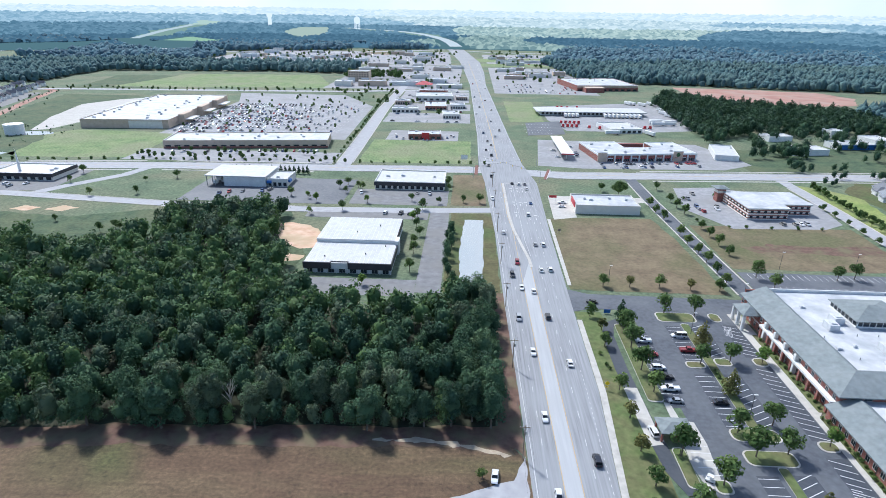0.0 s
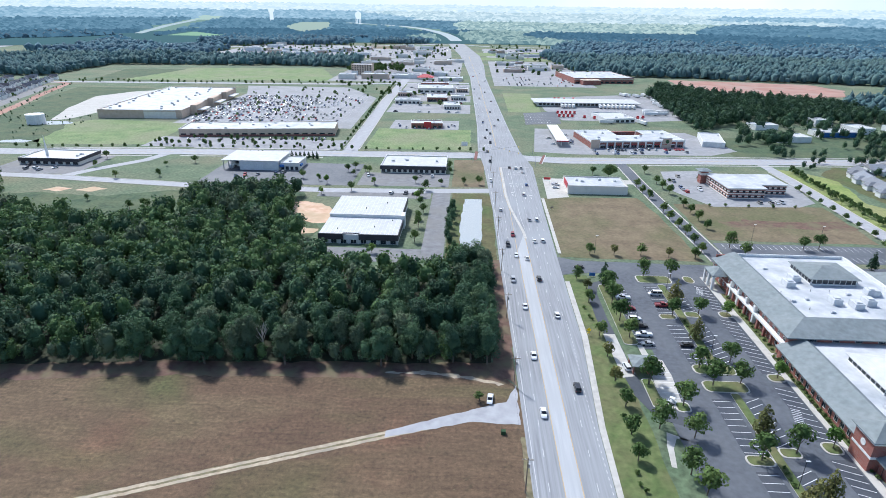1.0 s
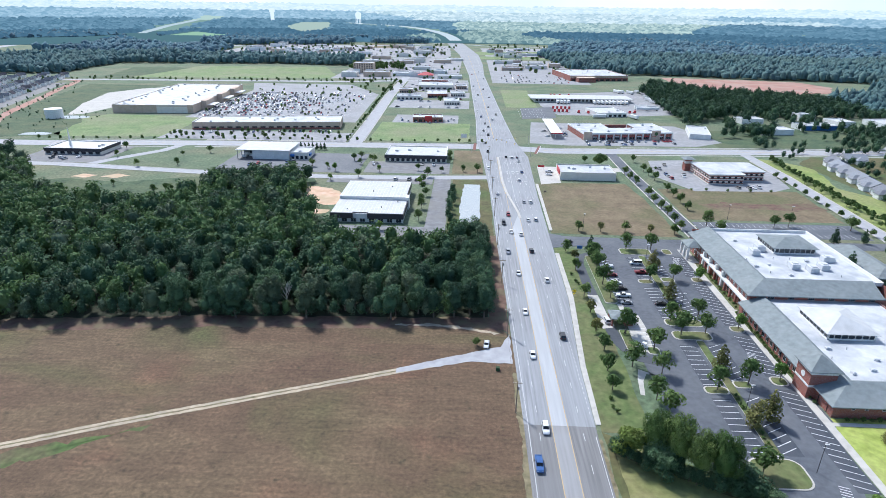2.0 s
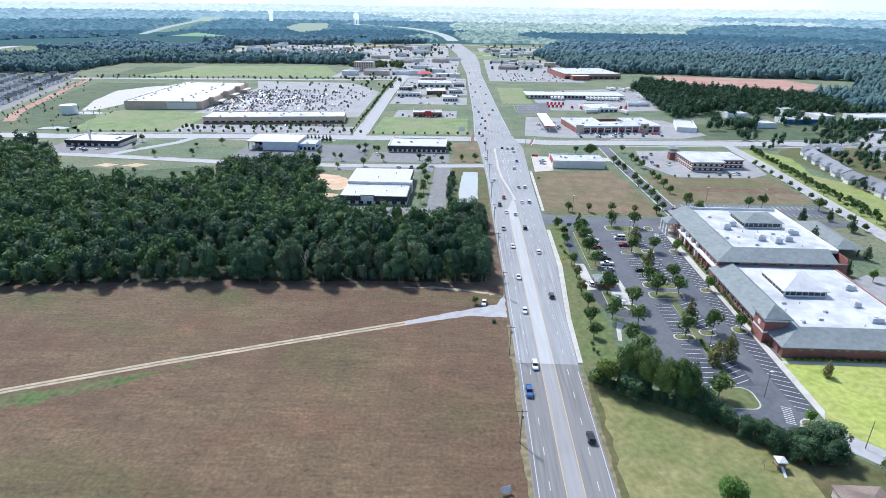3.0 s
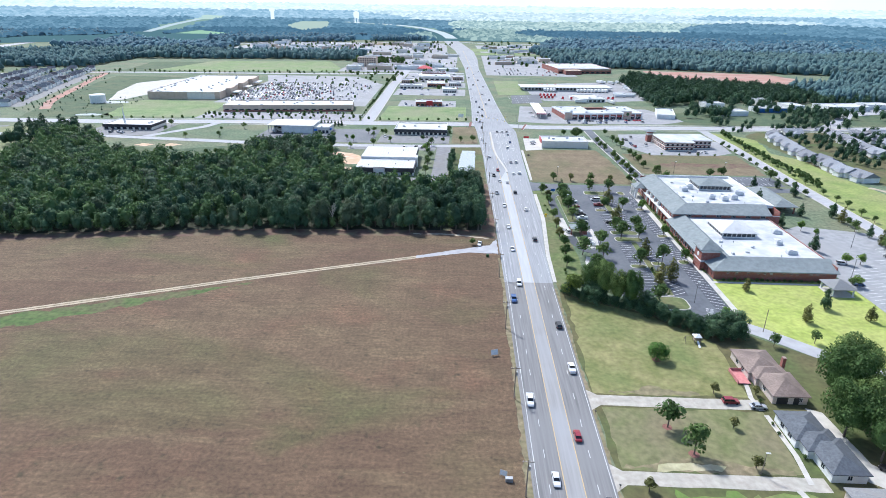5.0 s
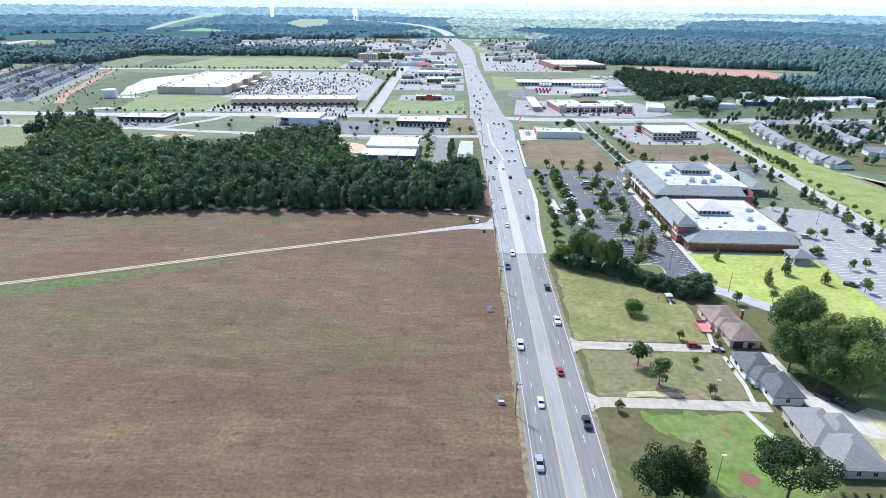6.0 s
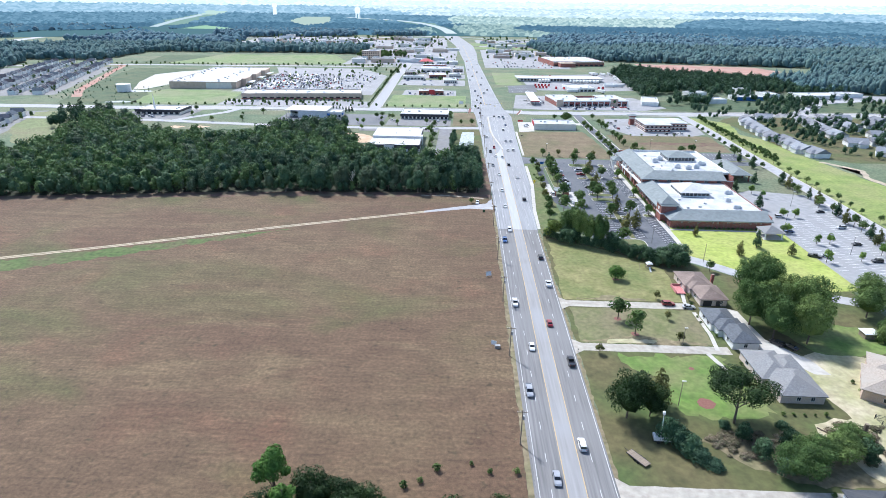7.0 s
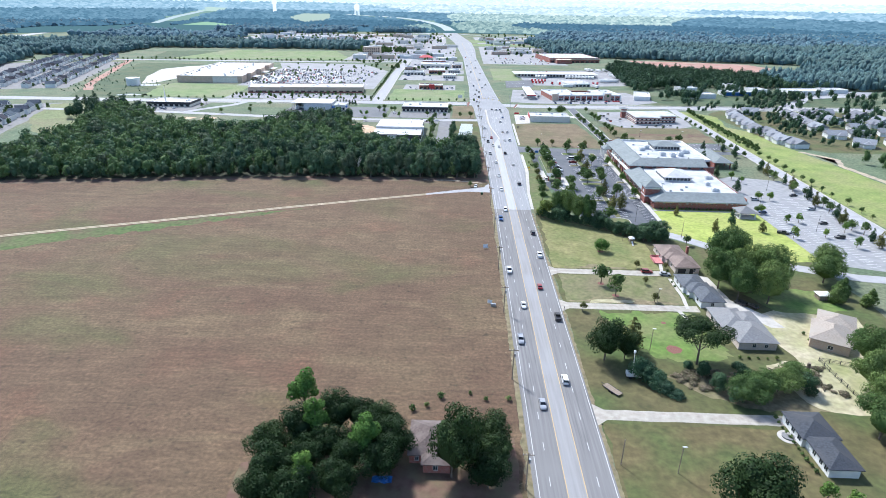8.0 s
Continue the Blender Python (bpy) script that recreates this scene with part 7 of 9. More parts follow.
for (x0, y0), (x1, y1) in zip(HEDGE, HEDGE[1:]):
    row_of("hedge", [(x0 + (x1 - x0) * f + rnd.uniform(-1.2, 1.2), y0 + (y1 - y0) * f + rnd.uniform(-1.2, 1.2)) for f in (0.1, 0.35, 0.6, 0.85)], "bushy green shrub tree in the hedge belt", "hedge belt bushes", 0.45, 1.0)
row_of("lotlime", [(70, 55.5)], "fresh green young tree", "car park trees", 0.9, 1.1)

# school lawn and rear car park
row_of("lotolive", [(88.4, 80), (123.6, 57), (99.3, 55)], "bronze-green tree on the bright lawn", "lawn trees", 0.7, 1.05)
row_of("cone", [(112, 66)], "conical evergreen on the lawn", "lawn trees", 0.8, 1.0)
row_of("lot", [(79, 37), (94.2, 40), (134, 86)], "small green tree by the lawn", "lawn trees", 0.7, 0.95)
row_of("cone", [(141, 159), (160.3, 177), (144.5, 194), (157.5, 229), (176, 215), (174, 232), (139.3, 125)], "dark conical evergreen behind the school", "rear trees", 0.8, 1.15)
row_of("lotlime", [(145.7, 109.7), (152.3, 110.2), (136.6, 86.5), (143.2, 72.2), (149.6, 72.6), (135.5, 50), (151, 145), (148, 152.8), (152, 52), (160, 40), (166, 60)], "green young tree in the rear car park", "rear car park trees")
for k in range(24):
    y = 0 + 8 * k
    tree(("lot", "lotolive", "cone", "lot")[k % 4], np.interp(y, [0, 60, 140, 190], [176, 178, 181, 184]) - rnd.uniform(3, 7), y + rnd.uniform(-2, 2), rnd.uniform(0.75, 1.1), "row tree beside the rear road", "rear road trees")
for k in range(30):
    y = -20 + 12.5 * k
    tree("lot", np.interp(y, [0, 142, 251, 359], [189.5, 194.5, 197.5, 202]) + rnd.uniform(-1, 1), y + rnd.uniform(-2, 2), rnd.uniform(0.5, 0.85), "round young tree along the green corridor", "corridor trees")
for k in range(11):
    y = 215 + 14 * k
    far_tree("round", np.interp(y, [142, 251, 359], [182, 184.5, 189]), y + rnd.uniform(-2, 2), rnd.uniform(0.9, 1.2))

# access road rows, lots by the junction
row_of("round", [(83.6, 354.5), (84.3, 342.9), (99.8, 365.3), (100, 353), (100.8, 341.6), (85.8, 303.4), (101.3, 315.6), (87, 279.5), (101.4, 304), (87, 268.3), (101.8, 291.8), (87.3, 256.1), (101.9, 278.9), (86.9, 244.8), (81.1, 236.8), (85.5, 291), (85, 330)], "round clipped street tree by the access road", "access road trees", 1.35, 1.65)
row_of("round", [(32, 238.3), (56.2, 238.7)], "round tree on the dry lot", "dry lot trees", 1.4, 1.6)
row_of("rusty", [(43.4, 238.3), (68.9, 237.3)], "rust-coloured tree on the dry lot", "dry lot trees", 1.35, 1.5)
row_of("lot", [(103, 252), (105.3, 240), (138.8, 252), (147.4, 254), (178, 250)], "green tree at the north car park", "north lot trees", 1.15, 1.4)
row_of("shrub", [(117.8, 319), (127.3, 319), (141, 319), (155, 319), (168.5, 319), (190, 361), (133, 381), (120, 384), (145, 384), (110, 372), (104, 330), (160, 384)], "small shrub tree by the office car park", "office shrubs", 1.2, 1.8, name="shrub", category="shrub")
row_of("lot", [(60.6, 385), (99, 392)], "round dark tree by the junction", "junction trees", 0.9, 1.05)
tree("wide", 70.4, 378, 0.75, "tall dark tree beside the cream shop")

# pond, warehouse and shops
row_of("forest", [(-36, 300), (-35.5, 293), (-37, 286), (-35, 278), (-37, 270), (-36.5, 262), (-37, 252), (-35.5, 244), (-33, 234)], "bushy green tree on the pond bank", "pond trees", 0.4, 0.6)
row_of("lot", [(-53, 268), (-54, 280), (-52, 292), (-55, 305), (-56, 322), (-53, 247), (-54, 336)], "green tree along the old drive", "drive trees", 0.9, 1.25)
row_of("lotlime", [(-72, 232), (-120, 346), (-127, 352), (-58, 316), (-88.7, 346), (-118, 322)], "light green tree by the warehouses", "yard trees")
row_of("lot", [(-101, 331), (-100, 378), (-96, 372), (-108, 384), (-112, 376), (-106, 366), (-139, 357), (-41, 390), (-40, 378), (-62, 352), (-45, 348), (-20, 352), (-30, 352)], "round tree by the shops", "yard trees", 0.7, 1.05)
for x, y in [(-203 + 3.2 * k, 409) for k in range(20)]:
    far_tree("cone", x, y, random.uniform(0.55, 0.7))
for x, y in [(rnd.uniform(-190, -130), rnd.uniform(284, 319)) for _ in range(30)] + [(rnd.uniform(-402, -362), rnd.uniform(300, 366)) for _ in range(40)]:
    far_tree(rnd.choice(("pinewood", "clumpdeep", "inforestdeep", "clump")), x, y, random.uniform(0.65, 1.05))
row_of("lot", [(-236, 352), (-245, 380), (-262, 345), (-228, 390), (-283, 290), (-260, 289), (-252, 298), (-218, 283), (-209, 286), (-190, 286), (-292, 372), (-298, 396), (-214, 290), (-286, 284)], "lone green tree in the grass", "lone trees", 0.6, 1.1)
for k in range(34):
    far_tree("farlot", -290 + 4.6 * k + rnd.uniform(-1, 1), rnd.choice((446, 452, 468)), rnd.uniform(0.6, 1.0))
for k in range(40):
    far_tree("farlot", -390 + 9.6 * k + rnd.uniform(-1, 1), np.interp(-390 + 9.6 * k, [-380, -250, -15], [424, 437, 447]), rnd.uniform(0.5, 0.75))
for k in range(30):
    far_tree("farlot", np.interp(425 + 15 * k, [425, 560, 720, 895], [-131, -134, -140, -141]), 445 + 15 * k, rnd.uniform(0.6, 0.95))
for k in range(60):
    far_tree("farlot", -620 + 8 * k, np.interp(-620 + 8 * k, [-610, -216, -131], [842, 875, 899]) + rnd.choice((0, -18)), rnd.uniform(0.6, 1.0))
for _ in range(55):
    far_tree("farlot", rnd.uniform(-315, -150), rnd.uniform(545, 800), rnd.uniform(0.5, 0.85))
for _ in range(70):
    far_tree("farlot", rnd.uniform(-235, -40), rnd.uniform(640, 1250), rnd.uniform(0.7, 1.5))
for _ in range(45):
    far_tree("farlot", rnd.uniform(10, 200), rnd.uniform(985, 1280), rnd.uniform(0.8, 1.7))
for x, y in ((226, 413), (242, 431), (271, 433), (279, 429), (297, 436), (283, 377), (285, 384), (279, 370), (304, 412), (281, 337), (282, 323), (276, 330), (268, 345), (350, 421), (358, 416), (255, 454), (232, 299), (234, 290), (268, 300), (272, 290), (262, 312), (320, 345), (318, 375), (322, 390), (345, 345), (290, 310), (370, 330), (392, 350), (400, 400), (272, 262), (285, 250), (262, 396), (266, 380), (260, 362), (345, 395), (375, 415)):
    for dx, dy in ((0, 0), (4, 3), (-3, 4)):
        far_tree(rnd.choice(("clump", "clumpdeep")), x + dx, y + dy, rnd.uniform(0.35, 0.6))
for k in range(52):
    y = 235 + 3.3 * k
    far_tree("farlot", np.interp(y, [235, 300, 400], [202, 203, 207]) + rnd.uniform(-1, 1), y, rnd.uniform(0.6, 1.0))
for x0, x1, y0, y1, n in ((205, 262, 492, 508, 16), (224, 262, 500, 545, 16), (325, 385, 500, 540, 46), (290, 330, 520, 560, 10), (195, 340, 565, 620, 70), (340, 480, 600, 625, 60), (400, 520, 430, 540, 50)):
    for _ in range(n):
        far_tree(rnd.choice(("clump", "clumpdeep")), rnd.uniform(x0, x1), rnd.uniform(y0, y1), rnd.uniform(0.5, 1.0))
for _ in range(70):
    far_tree(rnd.choice(("clump", "clumpdeep", "farlot")), rnd.uniform(300, 460), rnd.uniform(225, 425), rnd.uniform(0.4, 0.8))
for x0, x1, y0, y1, n in ((292, 348, 436, 500, 40), (346, 376, 356, 378, 9), (312, 334, 290, 312, 10), (262, 300, 320, 420, 16), (322, 340, 300, 400, 14), (376, 460, 300, 430, 40), (218, 236, 440, 470, 8)):
    for _ in range(n):
        far_tree(rnd.choice(("clump", "clumpdeep", "inforestdeep")), rnd.uniform(x0, x1), rnd.uniform(y0, y1), rnd.uniform(0.4, 0.85))
for _ in range(30):
    far_tree("inforestlime", rnd.uniform(258, 300), rnd.uniform(130, 205), rnd.uniform(0.6, 0.95))
for _ in range(150):
    far_tree("farlot", rnd.uniform(-640, -70), rnd.uniform(1280, 1780), rnd.uniform(0.9, 1.9))
for _ in range(70):
    far_tree("farlot", rnd.uniform(15, 250), rnd.uniform(1290, 1800), rnd.uniform(0.9, 1.9))
for _ in range(60):
    far_tree("farlot", rnd.uniform(-250, -150), rnd.uniform(1030, 1110), rnd.uniform(1.2, 2.2))
for _ in range(70):
    u, w = rnd.uniform(0, 330), rnd.triangular(-60, -8, -12)
    far_tree(rnd.choice(("clump", "clumpdeep")), -500 - 0.325 * u + w * -0.9 - 14, 486 + 0.946 * u + w * -0.3, rnd.uniform(0.1, 0.28))
for x, y in scatter([(190, 545), (260, 600), (420, 620), (420, 730), (300, 790), (250, 880), (205, 780)], 8.0, 4):
    far_tree(rnd.choice(("clumpdeep", "clumpdeep", "clump", "pinewood")), x, y, rnd.uniform(0.7, 1.2))
for _ in range(90):
    u, w = rnd.uniform(0, 400), rnd.uniform(0, 140)
    far_tree("farlot", -514 - 0.325 * u - 0.946 * w, 492 + 0.946 * u - 0.325 * w, rnd.uniform(0.5, 1.0))
for _ in range(60):
    u, w = rnd.uniform(0, 170), rnd.uniform(0, 130)
    far_tree("farlot", -392 - 0.3 * u - 0.954 * w, 213 + 0.954 * u - 0.3 * w, rnd.uniform(0.5, 1.0))
for _ in range(80):
    far_tree(rnd.choice(("clump", "clumpdeep")), rnd.uniform(-500, -400), rnd.uniform(455, 565), rnd.uniform(0.08, 0.22))
empty_bag("far_trees", "scattered street and garden trees in the distance")

# gardens on the east side
tree("ball", 36.8, 27, 1.0, "dense round green tree on the front lawn")
row_of("lot", [(29.8, -6.5), (33.3, -16.8)], "small green tree in a mulch ring", "garden trees", 1.35, 1.5)
row_of("rusty", [(48.2, 9.5), (47.6, -6), (47, -21), (60.5, 9.5)], "thin bronze-leaved garden tree", "garden trees", 0.8, 1.1)
tree("rusty", 18.1, -30, 1.0, "nearly bare small tree by the driveway")
tree("darkoak", 19, -62, 0.98, "dark dense oak on the lawn", tall=1.22)
tree("darkoak", 25.6, -61, 0.7, "dark oak growing beside a larger one", tall=1.15)
tree("lotolive", 29, -56, 1.5, "tall bronze-green tree beside the oak")
tree("umbrella", 48, -62.6, 1.2, "wide umbrella-shaped oak on a bare trunk", tall=0.92)
row_of("wide", [(84, -6), (93, 2), (88, 14), (95, -9), (82, 6), (80, -17), (90, -20), (76, -8)], "huge old oak behind the houses", "old oaks", 0.95, 1.2, tall=1.3)
row_of("wide", [(122, 0), (127, 8)], "large grey-green oak by the rear lane", "old oaks", 0.95, 1.15)
row_of("magnolia", [(117, -18), (122, -12), (128, -20)], "dense dark evergreen by the rear lane", "garden trees", 0.6, 0.8)
tree("gold", 128, -36, 1.1, "tall yellowing tree at the garden edge")
row_of("wide", [(118, -55), (112, -68), (108, -82), (122, -72), (118, -90), (88, -103), (84, -95), (92, -112)], "tall green tree at the garden edge", "garden trees", 0.95, 1.2)
tree("darkoak", 38.5, -122, 1.35, "broad dark oak on the near lawn")
row_of("lotlime", [(58, -117), (62, -120), (68, -122)], "bright green shrub tree beside the bungalow", "garden trees", 0.8, 1.1)
for x, y, k, t in ((27.5, -70.5, 0.72, 1.7), (29.5, -72, 0.78, 1.35), (31.5, -74.5, 0.82, 1.0), (33.5, -77, 0.72, 0.75), (36, -79.5, 0.6, 0.55)):
    tree("felled", x, y, k, "felled leafy crown lying beside the truck", "felled crowns", name="felled_crown", category="felled tree", tall=t)
row_of("wide", [(55, -81), (61, -78), (67, -75.5), (72, -72)], "leafy green tree leaning over cut brush", "thicket", 0.78, 0.92, tall=0.74)
row_of("hedge", [(49, -76), (52, -82), (75, -76), (47, -70), (58, -72)], "low leafy tree amid cut brush", "thicket", 0.6, 0.85)
row_of("brush", [(rnd.uniform(38, 62), rnd.uniform(-76, -66)) for _ in range(44)] + [(rnd.uniform(72, 88), rnd.uniform(-78, -62)) for _ in range(30)], "grey-brown heap of cut brush on the ground", "brush heaps", 0.35, 0.95, name="brush_heap", category="brush heap", tall=0.45)
row_of("felled", [(44.5, -64.5), (60, -64)], "dark green heap of cut branches", "felled crowns", 0.3, 0.42, name="felled_crown", category="felled tree")
row_of("wide", [(102, -60), (95, -73), (92, -84)], "tall green tree beside the garden fence", "garden trees", 0.85, 1.0, tall=1.15)
row_of("shrub", [(60.3, -98 + 2 * k) for k in range(-5, 6)] + [(62, -34), (63.4, -58.5), (66, -58.6), (69, -58.6), (72, -58.5), (75, -58.4), (91.8, -50), (91.8, -46), (91.9, -42), (59, -4), (58.9, -8), (61, -17), (60.5, 6)], "clipped shrub against a house wall", "house shrubs", 0.6, 1.0, name="shrub", category="shrub")

# grove round the cottage on the west side
for x, y, s in ((-67, -98.5, 0.98), (-62.5, -106, 0.8), (-49.8, -112, 0.85), (-61.8, -122.5, 0.68)):
    tree("tallpine", x, y, s, "tall bright green pine in the cottage grove", "grove pines")
tree("darkoak", -28.5, -114, 1.08, "tall spreading dark tree with pale bare branches beside the cottage", tall=1.45)
row_of("darkoak", [(-72.5, -112), (-58.5, -99.5), (-52, -100), (-46.5, -102.5), (-43.5, -109.5), (-53.5, -113), (-45.5, -114.5), (-59, -109.5), (-71, -119), (-70, -125), (-64, -115), (-63, -125), (-55, -122), (-50, -106), (-19, -105), (-18, -112), (-20, -117), (-24, -108), (-66, -106)], "dense dark evergreen oak in the grove", "grove oaks", 0.78, 0.95)
row_of("shrub", [(-19.3, -84.4), (-12.9, -84), (-24, -82), (-32, -84), (-14, -104), (-36, -88), (-40, -90)], "small dark bush at the field edge", "field bushes", 0.9, 1.5, name="shrub", category="shrub")
tree("round", -22, 122, 0.9, "small green bush tree beside the parked car")


# ---- kerbed beds in the car park ----
def island(name, pts, label="kerbed grass bed in the car park"):
    c = Vector((sum(p[0] for p in pts) / len(pts), sum(p[1] for p in pts) / len(pts)))
    ob = patch(name, pts, 0.2, M["concrete"], label, category="kerb")
    inner = []
    for i, p in enumerate(pts):
        d = c - Vector(p)
        inner.append(tuple(Vector(p) + d.normalized() * min(0.5, d.length * 0.3)))
    bm = bmesh.new()
    bm.faces.new([bm.verts.new((x, y, 0.24)) for x, y in inner])
    bmesh.ops.triangulate(bm, faces=bm.faces[:])
    part("planting", bm, M["parkgrass"], ob)


def rounded(x0, x1, y0, y1, r=1.5):
    out = []
    for cx, cy, a in ((x1 - r, y0 + r, -90), (x1 - r, y1 - r, 0), (x0 + r, y1 - r, 90), (x0 + r, y0 + r, 180)):
        for k in range(5):
            t = radians(a + 22.5 * k)
            out.append((cx + r * math.cos(t), cy + r * math.sin(t)))
    return out


for i, b in enumerate([(47, 62, 208, 215.5, 2), (29.2, 34, 157, 205, 1.2), (29.5, 33, 122, 137, 1.2), (36, 40.5, 120.5, 125.5, 1.5), (54.6, 57.6, 146, 207, 1.0), (47.4, 54, 176.5, 180.5, 1.5), (57.7, 63.5, 178.5, 183, 1.5), (48, 62, 140.5, 146, 2), (48, 62, 131, 137, 2), (55, 57.6, 73, 131, 0.8), (71, 76, 179, 184, 1.8), (70.5, 76, 137.5, 142, 1.8), (70.2, 75.5, 105, 110, 1.8), (47.5, 55, 99.5, 103.5, 1.5), (57.6, 63.5, 103, 107, 1.5), (47, 61, 61.5, 72.5, 3.5), (68, 74, 52.5, 58, 2), (67.5, 72, 209, 216, 2.2)]):
    island("kerb_bed_%d" % (i + 1), rounded(*b))
patch("school_sidewalk", [(75.8, 58), (78.0, 62), (78.2, 90), (78, 153), (80.6, 156), (80.8, 216), (75.8, 216)], 0.18, M["concrete"], "pale concrete sidewalk in front of the school", category="pavement")
patch("front_planting", rect(77.6, 79.3, 108, 152), 0.21, M["parkgrass"], "grass strip under the school windows", 4, 0.1)
patch("front_planting_north", rect(78.6, 81.6, 155, 200), 0.21, M["parkgrass"], "grass strip under the school windows", 4, 0.1)
patch("south_walk", rect(78.2, 131, 86.6, 88.2), 0.09, M["concrete"], "pale concrete walk along the lawn", category="pavement")
patch("kiosk_lane", [(27.4, 164), (28, 138), (24, 137), (23.2, 164)], 0.085, M["concrete"], "pale concrete lane beside the kiosk", category="pavement")
patch("kiosk_pad", [(34.2, 121), (38.6, 125), (40, 139), (39.6, 148), (36, 149), (35.4, 157), (33.6, 157), (33.6, 140), (33, 130)], 0.085, M["concrete"], "pale concrete pad beside the kiosk", category="pavement")
patch("lawn_path", [(36, 108), (30, 111.5), (28.5, 106), (27.3, 98), (28.6, 97.6), (30, 105), (32, 109)], 0.06, M["concrete"], "pale curved garden path", category="pavement")


def kiosk(x, y):
    ob = root("drive_through_kiosk", x, y, label="small brick drive-through kiosk with grey hipped roof", category="kiosk")
    part("wall", boxes((1, 4, -2.5, 2.5, 0, 3.0)), M["brick"], ob)
    part("roof", hip(bmesh.new(), -4.4, 4.8, -3.6, 3.6, 3.4, 1.2), M["shingle"], ob)
    for sy in (-2.8, 2.8):
        part("pillar", boxes((-4, -3.5, sy - 0.25, sy + 0.25, 0, 3.3)), M["brick"], ob)
    window(ob, 1.4, 1.2, "W", 1, 0, 1.0)


kiosk(31.4, 142)

# ---- house surroundings ----
for n, x, y, r in (("mulch_ring_1", 43.6, -54.4, 2.6), ("mulch_ring_2", 29.8, -6.5, 1.4), ("mulch_ring_3", 33.3, -16.8, 1.4), ("mulch_ring_4", 36.8, 27, 1.5), ("mulch_ring_5", 45.5, -37, 0.9)):
    patch(n, [(x + r * math.cos(k * 0.4) * random.uniform(0.85, 1.1), y + r * math.sin(k * 0.4) * random.uniform(0.85, 1.1)) for k in range(15)], 0.06, M["mulch"], "red-brown mulch bed", category="mulch")
patch("brush_ground", [(36, -70), (48, -66), (62, -70), (72, -66), (84, -72), (82, -84), (60, -85.5), (46, -80)], 0.045, M["verge"], "bare ground strewn with cut brush", 3, 0.9)
patch("cottage_yard", [(-80, -128), (-12.5, -128), (-12.5, -100), (-20, -96), (-40, -96), (-62, -104), (-80, -112)], 0.045, M["bare"], "bare shaded yard round the cottage", 4, 1.0)
patch("garden_path_1", band([(59, 2), (58.6, 8), (59.8, 13), (60.6, 18)], 0.7), 0.065, M["concrete"], "curved pale garden path", category="pavement")
patch("garden_path_2", band([(58, -26), (59.4, -16), (59.4, 0)], 0.7), 0.065, M["concrete"], "straight pale garden path", category="pavement")
patch("garden_path_3", band([(54, -28), (57, -40)], 0.8), 0.065, M["concrete"], "straight pale garden path", category="pavement")
patch("back_drive", [(72, 4), (76, 2), (77, -18), (86, -30), (88, -38), (83, -38), (76, -27), (72, -24)], 0.05, M["concrete"], "pale concrete back drive", 4, 0.2, "driveway")
patch("dry_garden", [(80, -30), (92, -24), (118, -30), (112, -70), (84, -66), (80, -50)], 0.04, M["straw"], "dry grass between the houses, sunlight painted in", 5, 0.8)
patch("back_lawn", [(84, -12), (98, -6), (116, -8), (118, -24), (104, -27), (90, -25)], 0.043, M["garden"], "bright green lawn behind the oaks", 3, 1.0)
patch("cut_clearing", [(70, -62), (84, -58), (97, -62), (99, -84), (88, -85.5), (75, -83), (70, -72)], 0.05, M["straw"], "straw ground strewn with cut twigs, sunlight painted in", 3, 1.0)
patch("bright_garden", [(24, -30.5), (57, -29.5), (60, -46), (62, -58), (48, -61), (36, -60), (31, -52), (34, -42), (26, -36)], 0.042, M["garden"], "greener patch of garden lawn", 2, 1.5)


def fountain(x, y):
    ob = root("fountain", x, y, label="round pale stone garden fountain", category="fountain")
    bm = tubes(((0, 0, 0), (0, 0, 0.12), 2.6, 2.6, 24))
    part("paving", bm, M["concrete"], ob)
    part("basin", tubes(((0, 0, 0.1), (0, 0, 0.5), 1.5, 1.6, 20)), M["gshingle"], ob)
    part("column", tubes(((0, 0, 0.4), (0, 0, 1.4), 0.2, 0.12, 10), ((0, 0, 1.1), (0, 0, 1.2), 0.5, 0.5, 12)), M["concrete"], ob)


fountain(60, -95.5)


def playset(x, y):
    ob = root("play_tower", x, y, label="small wooden play tower with white slide", category="play set")
    part("frame", tubes(((-1, -1, 1.2), (1, -1, 1.2), 0.08, 0.08, 6), ((-1, -1, 0), (-1, -1, 2.6), 0.08, 0.08, 6), ((1, -1, 0), (1, -1, 2.6), 0.08, 0.08, 6), ((-1, 1, 0), (-1, 1, 2.6), 0.08, 0.08, 6), ((1, 1, 0), (1, 1, 2.6), 0.08, 0.08, 6), ((-1, 0, 2.6), (-4, 0, 2.4), 0.08, 0.08, 6), ((-4, -1, 0), (-4, 0, 2.4), 0.07, 0.07, 6), ((-4, 1, 0), (-4, 0, 2.4), 0.07, 0.07, 6)), M["wood"], ob)
    part("platform", boxes((-1.1, 1.1, -1.1, 1.1, 1.2, 1.35)), M["wood"], ob)
    part("roof", hip(bmesh.new(), -1.3, 1.3, -1.3, 1.3, 2.6, 0.8), M["trim"], ob)
    bm = bmesh.new()
    v = [bm.verts.new(p) for p in ((-0.35, -1.1, 1.3), (0.35, -1.1, 1.3), (0.35, -3.6, 0.1), (-0.35, -3.6, 0.1), (-0.35, -1.1, 1.2), (0.35, -1.1, 1.2), (0.35, -3.6, 0.0), (-0.35, -3.6, 0.0))]
    for f in ((0, 1, 2, 3), (4, 7, 6, 5), (0, 3, 7, 4), (1, 5, 6, 2)):
        bm.faces.new([v[i] for i in f])
    part("slide", bm, M["trim"], ob)


playset(53.6, 38.5)


